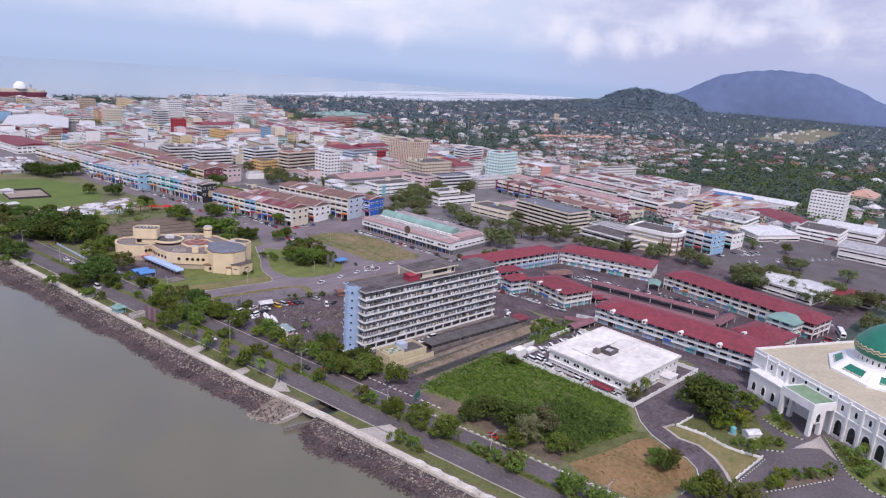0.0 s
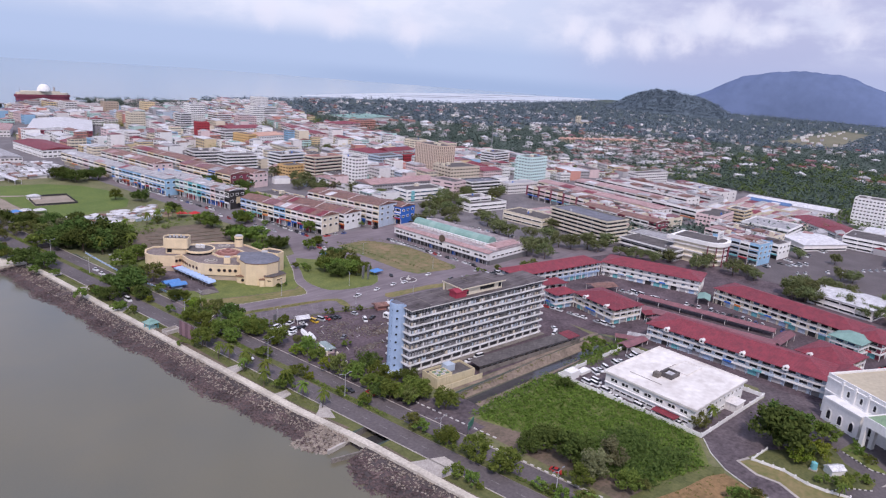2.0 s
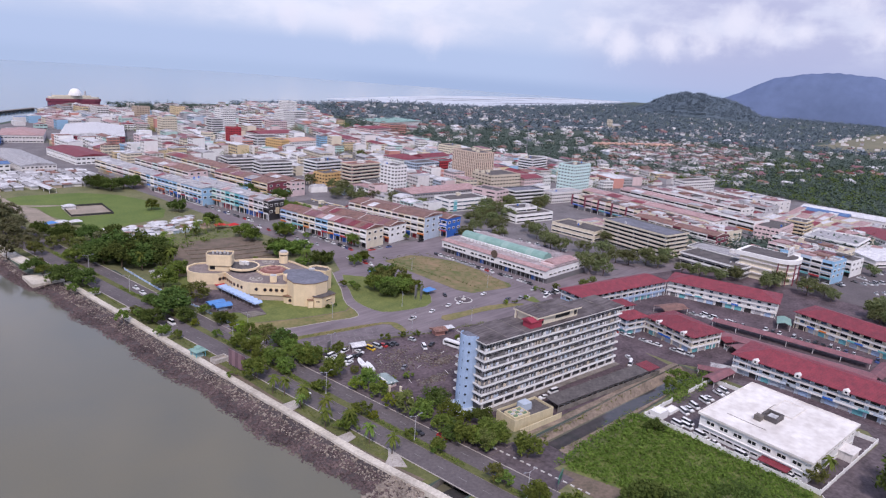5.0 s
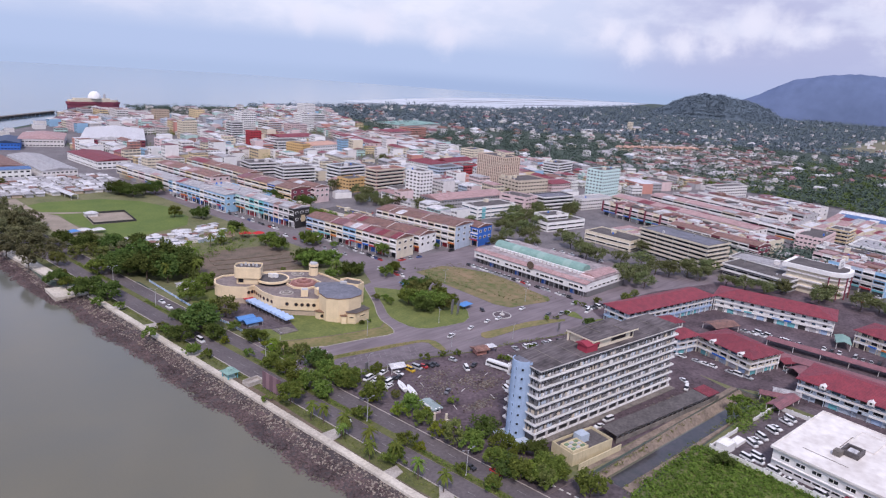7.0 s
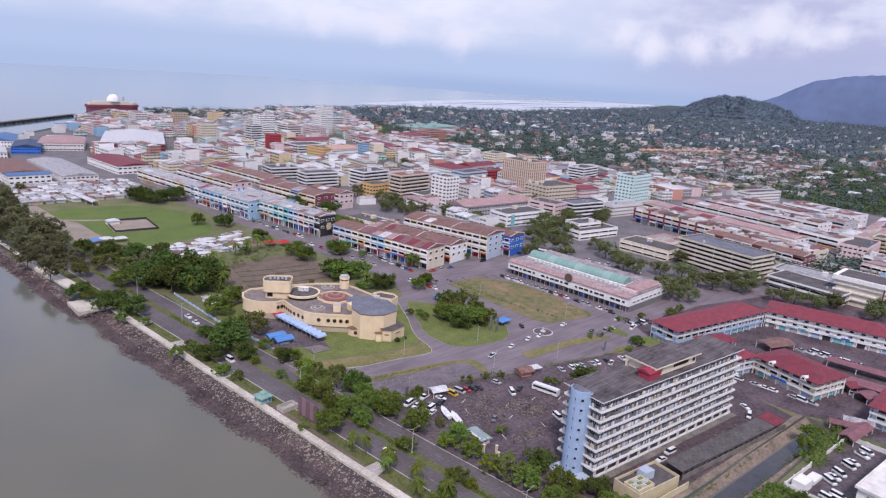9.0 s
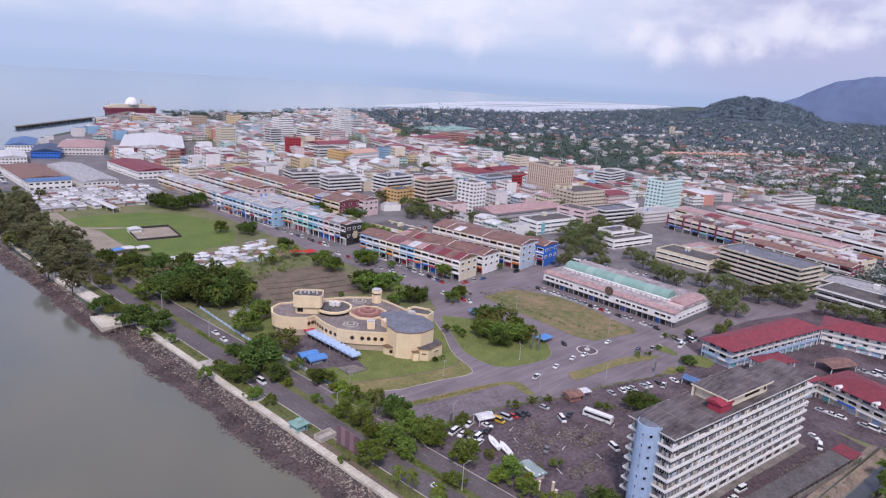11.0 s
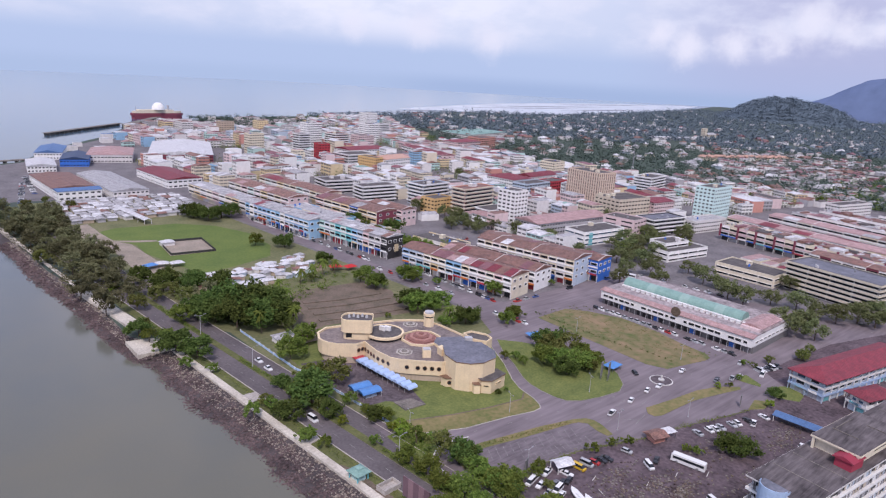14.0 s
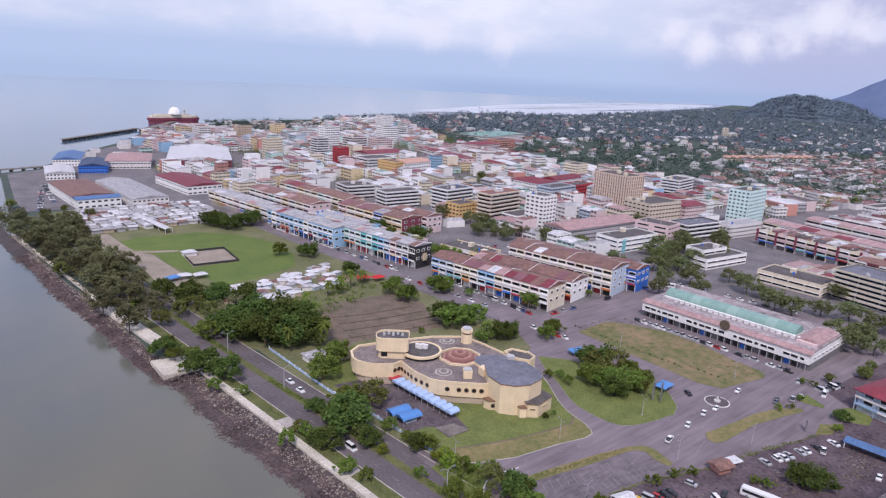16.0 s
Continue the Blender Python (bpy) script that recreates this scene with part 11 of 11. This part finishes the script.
# tidal flats in the bay
sheet("tidal_flat", [(1300, 2010), (1490, 1900), (1640, 1790), (1960, 1790), (2420, 1910), (3420, 2190), (4500, 2640), (3700, 2760), (3000, 2660), (2300, 2480), (1800, 2260)], -2.3, SHOAL, "pale wet tidal flats and shallows in the bay", "tidal flat")
for xa, ya, xb, yb, wd in ((1700, 2120, 2500, 2160, 16), (1900, 2230, 3000, 2330, 22), (2150, 1990, 3100, 2160, 20), (880, 1790, 1160, 1840, 10), (1200, 1890, 1420, 1930, 9), (2700, 2480, 3900, 2640, 24)):
    b = MB(); b.prism([(xa, ya), ((xa + xb) / 2, (ya + yb) / 2 - wd), (xb, yb), ((xa + xb) / 2, (ya + yb) / 2 + wd)], -3, -2.0)
    solo("mud_bank", b, MUD_FLAT, "low dark mud bank in the bay", "mud bank", kind="structure")

# litter and broken paving in the yard behind the office block
r_ = random.Random(61)
rub = MB()
for px, py, rx, ry, n_ in ((128, 221, 15, 5, 260), (67, 226.5, 9, 4, 320), (98, 232, 22, 7, 160), (63.8, 233, 10, 3, 160), (50, 236, 14, 8, 300), (51, 216, 7, 2.5, 260), (56, 244, 14, 4, 160), (80, 212, 26, 10, 420), (100, 171, 28, 3, 500)):
    for i in range(n_):
        x, y, w_ = px + r_.gauss(0, 0.5) * rx, py + r_.gauss(0, 0.5) * ry, r_.uniform(0.12, 0.5)
        a = r_.uniform(0, 3.14)
        rub.prism([(x + w_ * r_.uniform(0.6, 1.2) * math.cos(a + q * 1.257), y + w_ * r_.uniform(0.6, 1.2) * math.sin(a + q * 1.257)) for q in range(5)], 0.02, 0.10 + w_ * r_.uniform(0.2, 0.7), *((r_.choice((0, 0, 1, 2)),) * 2))
for x, y, a in ((49.3, 247, 0.3), (61.2, 235, 0.3), (60.5, 217.4, 1.2), (42.6, 220.3, 1.2), (55, 228, 0.3), (73, 232, 0.3), (45, 241, 1.2), (82, 226, 0.3)):
    c_, s_ = math.cos(a), math.sin(a)
    rub.prism([(x - c_ * 1.6 + s_ * 0.1, y - s_ * 1.6 - c_ * 0.1), (x + c_ * 1.6 + s_ * 0.1, y + s_ * 1.6 - c_ * 0.1), (x + c_ * 1.6 - s_ * 0.1, y + s_ * 1.6 + c_ * 0.1), (x - c_ * 1.6 - s_ * 0.1, y - s_ * 1.6 + c_ * 0.1)], 0.04, 0.2, 3)
solo("yard_rubble", rub, [CONCRETE_DK, SOIL, ROCK, KERB_WHITE], "scattered rubble and litter on worn asphalt", "rubble", kind="stuff")

# ---- vehicles ----
r_ = random.Random(9)
for x, y, k, p_, tn in ((30.6, 257.2, "van", CAR_WHITE, "white"), (33.6, 258, "saloon_car", CAR_WHITE, "white"), (32, 254.4, "saloon_car", CAR_WHITE, "white"), (38.6, 257.6, "pickup_truck", CAR_WHITE, "white"), (43.4, 253.4, "saloon_car", CAR_WHITE, "white"),
                      (38.4, 251.1, "saloon_car", CAR_BLACK, "black"), (40.8, 250.6, "hatchback_car", CAR_BLACK, "black"), (36, 252, "saloon_car", CAR_GREY, "dark grey"), (34.6, 249.6, "van", CAR_WHITE, "white"), (33, 247.2, "saloon_car", CAR_WHITE, "white"), (31.2, 250.4, "saloon_car", CAR_SILVER, "silver"),
                      (53.2, 253, "van", CAR_SILVER, "silver"), (56.1, 252.1, "hatchback_car", CAR_RED, "dark red"), (59, 251.6, "saloon_car", CAR_BLACK, "black"), (61.4, 250.9, "saloon_car", CAR_BLACK, "black"), (71, 249.6, "hatchback_car", CAR_SILVER, "silver")):
    car(k, p_, x, y, 100 if x > 43 else 15, tn)
car_line(102, 241.5, 138, 231.5, 13, 70, r_, 0.35)
car("van", CAR_YELLOW, 49.4, 253.2, 95, "yellow"); car("van", CAR_WHITE, 69.5, 240, 60, "white"); car("saloon_car", CAR_BLACK, 74.6, 240.4, 20, "black"); car("van", CAR_WHITE, 68.7, 217, 70, "white"); car("saloon_car", CAR_GREY, 48.4, 230.3, 30, "dark grey")
car("pickup_truck", CAR_WHITE, 89.2, 268.6, 195, "white"); car("saloon_car", CAR_WHITE, 104.5, 270.3, 200, "white"); car("saloon_car", CAR_WHITE, 118, 271.5, 200, "white")
car("saloon_car", CAR_WHITE, 125.6, 270.6, 10, "silver"); car("saloon_car", CAR_WHITE, 148, 273, 10, "white"); car("saloon_car", CAR_BLACK, 153.4, 259.6, 15, "black")
car("pickup_truck", CAR_SILVER, 160, 256, 195, "silver"); car("saloon_car", CAR_WHITE, 165, 255, 190, "white"); car("saloon_car", CAR_GREY, 152, 259, 190, "dark grey")
car("hatchback_car", CAR_BLACK, 128, 284, 60, "black"); car("saloon_car", CAR_SILVER, 180, 262, 15, "silver"); car("van", CAR_WHITE, 176, 250, 15, "white")
car_line(178, 253, 192, 250, 7, 75, r_, 0.1)
car("van", CAR_WHITE, 96, 214, 60, "white")
car("saloon_car", CAR_WHITE, 126, 214, 10, "white"); car("pickup_truck", CAR_WHITE, 128, 232, 200, "white")
for x, y, rz, k in ((74, 178, -8, "saloon_car"), (81, 178.5, -8, "van"), (131, 172, 20, "van"), (137, 176, 60, "saloon_car"), (62, 179.5, 10, "saloon_car")):
    car(k, CAR_RED if x == 62 else CAR_WHITE, x, y, rz, "red" if x == 62 else "white")
for i in (0, 1, 2, 4, 5, 7, 8):
    car(("van", "saloon_car", "van", "pickup_truck")[i % 4], CAR_WHITE, 108 + 3.9 * i, 136.6 - 0.35 * i, 62 + (i * 37) % 9, "white")
for x, y, k in ((98, 131, "van"), (96.2, 125, "van"), (95, 119.5, "saloon_car"), (94.8, 110, "van"), (94.6, 94, "saloon_car"), (97, 134, "van"), (101, 132, "van")):
    car(k, CAR_WHITE, x, y, 80, "white")
for i, (x, y, rz) in enumerate(((364, 154, 70), (386, 158, 60), (372, 146, 70), (388, 142, 75), (404, 142, 80), (394, 131, 70), (407, 151, 64), (265, 46, 60), (243, 43, 10), (268, 52, 62), (226, 178, 80), (226, 173, 80), (226, 164, 80))):
    car(("saloon_car", "van")[i > 9], (CAR_WHITE, CAR_SILVER, CAR_WHITE, CAR_BLACK)[i % 4] if i < 10 else CAR_WHITE, x, y, rz, ("white", "silver", "white", "black")[i % 4] if i < 10 else "white")
car("saloon_car", CAR_WHITE, 151, 96, 84, "white"); car("saloon_car", CAR_WHITE, 153, 124, 100, "white")
car("saloon_car", CAR_WHITE, mid_x(237) - 5, 237, 95, "white"); car("van", CAR_WHITE, mid_x(329) - 6, 329, 95, "white"); car("saloon_car", CAR_RED, mid_x(183) + 8.0, 183, 95, "red"); car("saloon_car", CAR_BLACK, mid_x(190) + 4, 190, 95, "black")
car("saloon_car", CAR_WHITE, mid_x(375) + 4, 375, 95, "white"); car("saloon_car", CAR_WHITE, mid_x(384) + 5, 384, 95, "white"); car("saloon_car", CAR_RED, mid_x(108) + 12, 108, 95, "red")
car_line(188, 160, 196, 96, 20, 5, r_, 0.2); car_line(232, 150, 236, 96, 16, 5, r_, 0.3); car_line(222, 186, 230, 148, 9, 75, r_, 0.3)
car_line(160, 206, 164, 158, 13, 85, r_, 0.2); car_line(205, 52, 240, 46, 12, 80, r_, 0.2); car_line(184, 348, 187, 268, 22, 80, r_, 0.25)
car_line(141, 466, 142, 384, 22, 82, r_, 0.2); car_line(122, 470, 131, 400, 14, 82, r_, 0.35); car_line(112, 630, 128, 486, 34, 80, r_, 0.25); car_line(124, 552, 118, 620, 16, 80, r_, 0.2)
car_line(340, 160, 420, 120, 16, 60, r_, 0.3); car_line(400, 140, 470, 130, 12, 60, r_, 0.3); car_line(360, 130, 470, 70, 18, 30, r_, 0.35); car_line(340, 210, 332, 60, 14, 85, r_, 0.4)
car_line(262, 372, 274, 300, 10, 80, r_, 0.3); car_line(150, 378, 240, 376, 12, 0, r_, 0.4); car_line(215, 505, 260, 480, 10, 30, r_, 0.2); car_line(-8, 800, 0, 900, 18, 0, r_, 0.2); car_line(-25, 760, -8, 860, 16, 0, r_, 0.2)
car_line(128, 372, 132, 350, 5, 80, r_, 0.3); car_line(330, 232, 420, 206, 8, 164, r_, 0.3)
for x, y, rz, lb in ((81.4, 232.6, -78, "long white and cream coach parked in the yard"), (252, 372, -70, "white bus on the avenue"), (255, 44, 20, "white bus parked behind the shops")):
    t = thing("bus", x, y, rz, lb, "bus")
    b = extruded([(-5.6, .45), (-5.6, 2.6), (-5.3, 3.0), (5.5, 3.0), (5.6, 2.6), (5.6, .45)], 2.5, 0.1)
    part("body", b, CAR_WHITE, t)
    for s_ in (-1, 1):
        g_ = MB(); g_.box(-5.0, 5.2, s_ * 1.22 - 0.03, s_ * 1.22 + 0.03, 1.55, 2.45)
        part("window_strip", g_, GLASS, t)
        for wx in (-3.6, 3.2):
            part("wheel", wheel_mesh(0.48, 0.3), None, t, loc=(wx, s_ * 1.1, 0))
    g_ = MB(); g_.box(-5.64, -5.58, -1.0, 1.0, 1.3, 2.6)
    part("windscreen", g_, GLASS, t)
for x, y in ((36.6, 243.6), (37.0, 238.6)):
    t = thing("boat", x, y, 70, "white motor boat standing on the yard", "boat", "boats")
    b = MB()
    plan = [(-3.6, 0.95), (-2.0, 1.2), (0.0, 1.25), (1.8, 1.05), (3.0, 0.6), (3.7, 0.12)]
    for zz, ff in ((0.3, 0.35), (0.7, 0.8), (1.25, 1.0), (1.4, 0.9), (1.5, 0.45)):
        b.v += [(x, -w_ * ff, zz + max(0, x) * 0.08) for x, w_ in plan] + [(x, w_ * ff, zz + max(0, x) * 0.08) for x, w_ in plan[::-1]]
    for q in range(4):
        b.f += [(12 * q + i, 12 * q + (i + 1) % 12, 12 * q + 12 + (i + 1) % 12, 12 * q + 12 + i) for i in range(12)]
    b.f += [tuple(range(48, 60)), tuple(range(11, -1, -1))]
    b.m = [0] * len(b.f)
    part("hull", b, CAR_WHITE, t)
    c = extruded([(-2.6, 1.3), (-2.3, 1.9), (-0.2, 1.95), (0.9, 1.4)], 1.6, 0.35)
    part("cabin", c, CAR_WHITE, t)
    t.scale = (1.05, 1.05, 1.05)
    k_ = MB(); k_.box(-2, 2, -0.4, 0.4, 0, 0.35)
    part("cradle", k_, CONCRETE_DK, t)
t = thing("lorry", 195, 163, 80, "orange tipper lorry in the court", "lorry")
b = MB(); b.box(-1.0, 3.6, -1.2, 1.2, 0.9, 2.6)
part("bed", b, ORANGE, t)
b = extruded([(-3.2, .6), (-3.2, 2.0), (-2.8, 2.7), (-1.2, 2.7), (-1.2, .6)], 2.2, 0.1)
part("cab", b, ORANGE, t)
for wx in (-2.4, 1.2, 2.6):
    for s_ in (-1, 1):
        part("wheel", wheel_mesh(0.48, 0.3), None, t, loc=(wx, s_ * 1.0, 0))

# ---- street furniture ----


def street_lamp(x, y, rz, h=9.0, double=True):
    if "lamp" not in SHARED:
        t = thing("street_lamp", x, y, rz, "grey steel street lamp with two arms", "street lamp", "street lamps")
        b = MB(); b.tube(0, 0, 0.14, 0, h, 8, r2=0.08); b.tube(0, 0, 0.25, 0, 0.6, 8)
        part("pole", b, METAL_WHITE, t)
        for s_ in (-1, 1):
            a = MB(); a.tube(0, 0, 0.07, h - 0.1, h + 0.5, 6, r2=0.06, x2=s_ * 1.9, y2=0)
            arm = part("arm", a, METAL_WHITE, t)
            l_ = MB(); l_.box(s_ * 2.2 - 0.5, s_ * 2.2 + 0.5, -0.2, 0.2, h + 0.38, h + 0.62)
            part("lamp_head", l_, METAL, arm)
        SHARED["lamp"] = t
        return t
    return copy_thing(SHARED["lamp"], pose(x, y, 0, 0, 0, rz))


for y in (62, 101, 144, 188, 232, 291, 335, 380, 425):
    street_lamp(mid_x(y), y, -5)
for x, y, rz in ((19.1, 303.8, 80), (58, 292.5, 70), (97, 285, 60), (112, 249.9, 0), (35.6, 263.2, 0), (81, 260.3, 0), (160, 280.5, 0), (146, 330, 0), (196, 268, 0)):
    street_lamp(x, y, rz).scale = (0.8, 0.8, 0.8)
SLAT = paint("slat_purple_brown", (0.27, 0.17, 0.19), 0.3)
SLAT_DK = paint("slat_dark_brown", (0.17, 0.105, 0.125), 0.3)
t = thing("billboard", -5.0, 270.0, 5, "large brown slatted hoarding on posts by the shore road", "billboard")
for i in range(5):
    b = MB(); b.box(-0.14, 0.14, -5.4 + 2.2 * i, -3.3 + 2.2 * i, 0.8, 7.2)
    part("panel", b, SLAT if i % 2 else SLAT_DK, t)
for i in range(6):
    b = MB(); b.box(0.15, 0.4, -5.5 + 2.2 * i - 0.12, -5.5 + 2.2 * i + 0.12, 0, 7.0)
    part("post", b, METAL, t)
t = thing("kiosk", -11.0, 290.5, 5, "small open kiosk with a green hipped roof", "kiosk")
b = MB()
for sx in (-2, 2):
    for sy in (-2, 2):
        p = MB(); p.box(sx - 0.15, sx + 0.15, sy - 0.15, sy + 0.15, 0, 2.8)
        part("post", p, TEAL, t)
part("roof", roof_mesh(4.6, 4.6, 2.8, "hip", 1.5, 0.5), ROOF_TEAL, t)
part("roof_cap", roof_mesh(1.6, 1.6, 4.0, "hip", 0.8, 0.3), ROOF_TEAL, t)
b = MB(); b.box(-1.6, 1.6, -1.6, 1.6, 0, 1.0)
part("counter", b, MINT, t)
b = MB(); tray(b, 6.5, 4.0, 0, 0.5, 1.2, 0.25)
solo("planter_wall", b, CONCRETE, "pale walled planter beside the walkway", "planter", loc=(-6.5, 281, 0), rz=5)
t = thing("guard_house", 89.3, 247.6, -15, "guard house with a rusty red and white roof", "guard house")
b = MB(); b.box(-5, 0, -2, 2, 0, 2.4)
part("wall", b, SALMON, t)
part("roof", roof_mesh(6, 5, 2.4, "gable", 1.0, 0.6), ROOF_RUST, t, loc=(-2.6, 0, 0))
b = MB(); b.box(1.0, 5.5, -2, 2, 2.6, 2.8)
part("canopy", b, ROOF_WHITE, t)
for sx in (1.3, 5.2):
    for sy in (-1.7, 1.7):
        p = MB(); p.box(sx - 0.1, sx + 0.1, sy - 0.1, sy + 0.1, 0, 2.6)
        part("post", p, METAL, t)
covered_walk(41.4, 257.4, 48, 255.6, 5, 3.2, ROOF_WHITE, "pale roofed shelter over parked cars")
block("yard_shed", "low pink shed with a pale teal roof by the fence", 32.6, 36.2, 221, 228.6, 1, PINK, 2.1, "strip", "gable", ROOF_TEAL_PALE, 0.45, rz=-8)
t = thing("gate", 29.5, 212, 0, "cream gate piers at the yard entrance", "gate")
for x, y in ((0, 6), (0.5, 0), (3, 3), (0.4, -6)):
    b = MB(); b.box(x - 0.32, x + 0.32, y - 0.32, y + 0.32, 0, 3.0); b.box(x - 0.42, x + 0.42, y - 0.42, y + 0.42, 3.0, 3.2)
    part("pier", b, CREAM_PALE, t)
for x, y, h_, w_ in ((111.0, 289.6, 8.0, 2.2), (112.8, 287.2, 8.0, 2.2), (138.4, 242.2, 5.0, 2.4), (33.5, 262, 5.0, 2.0)):
    t = thing("sign_stand", x, y, 20, "tall dark sign panel on two legs", "sign", "sign stands")
    b = MB(); b.box(-w_ / 2, w_ / 2, -0.2, 0.2, h_ * 0.25, h_)
    part("panel", b, GREY_DK, t)
    for s_ in (-1, 1):
        b = MB(); b.box(s_ * w_ * 0.4 - 0.12, s_ * w_ * 0.4 + 0.12, -0.12, 0.12, 0, h_ * 0.25)
        part("leg", b, METAL, t)
t = thing("road_sign", mid_x(140) + 12, 141, 20, "green road sign on two posts", "road sign")
b = MB(); b.box(-2.6, 2.6, -0.08, 0.08, 2.4, 5.0)
part("panel", b, DOME, t)
for s_ in (-2, 2):
    b = MB(); b.box(s_ - 0.1, s_ + 0.1, -0.1, 0.1, 0, 2.4)
    part("post", b, METAL, t)
t = thing("radio_mast", 735, 690, 0, "thin lattice radio mast above the trees", "mast")
b = MB(); b.tube(0, 0, 0.9, 0, 48, 6, r2=0.25)
part("mast", b, METAL, t)
b = MB(); b.tube(0, 0, 2.4, 0, 6, 8, r2=2.0)
part("base", b, WHITE_OLD, t)
b = MB(); ring_wall(b, [(-14, -17), (14, -17), (14, 17), (-14, 17)], [(-13.8, -16.8), (13.8, -16.8), (13.8, 16.8), (-13.8, 16.8)], 0, 1.5)
solo("court_fence", b, KERB_DK, "low dark fence round the play court", "fence", loc=(40.4, 573.4, 0.1), rz=-6)

# more trees along the boulevard and round the hall
r_ = random.Random(63)
for y in [q for q in range(176, 400, 9) if not 300 < q]:
    k = r_.choice(("broad", "round", "dark", "lime", "olive", "round"))
    if r_.random() < 0.75:
        tree(k, mid_x(y) + 11.8 + r_.uniform(-0.6, 1.2), y + r_.uniform(-3, 3), r_.uniform(0.75, 1.05) if k in ("broad", "dark") else r_.uniform(1.0, 1.4))
    if r_.random() < 0.45:
        tree(r_.choice(("round", "lime", "round")), mid_x(y + 4), y + 4 + r_.uniform(-2, 2), r_.uniform(0.8, 1.1))
for y in range(60, 176, 14):
    tree(r_.choice(("round", "broad", "olive")), mid_x(y) + (0 if r_.random() < 0.6 else 12.4), y + r_.uniform(-4, 4), r_.uniform(0.8, 1.1))
for x_, y_, s_ in ((13, 379, 1.3), (26, 390, 1.3), (116, 322, 1.3), (119, 306, 1.1)):
    tree(r_.choice(("broad", "dark", "broad")), x_, y_, s_)

for x_, y_, s_ in ((-36, 470, 1.3), (-40, 500, 1.4), (-30, 520, 1.3), (-34, 545, 1.4), (-22, 470, 1.2), (-18, 490, 1.2), (-44, 575, 1.4), (-24, 600, 1.3), (-16, 560, 1.2), (4, 500, 1.2), (2, 470, 1.3), (10, 460, 1.2)):
    tree(r_.choice(("casuarina", "casuarina", "olive")), x_, y_, s_)

for x_, y_, s_ in ((112, 318, 1.5), (107, 311, 1.4), (118, 313, 1.5), (110, 304, 1.3)):
    tree("olive", x_, y_, s_)
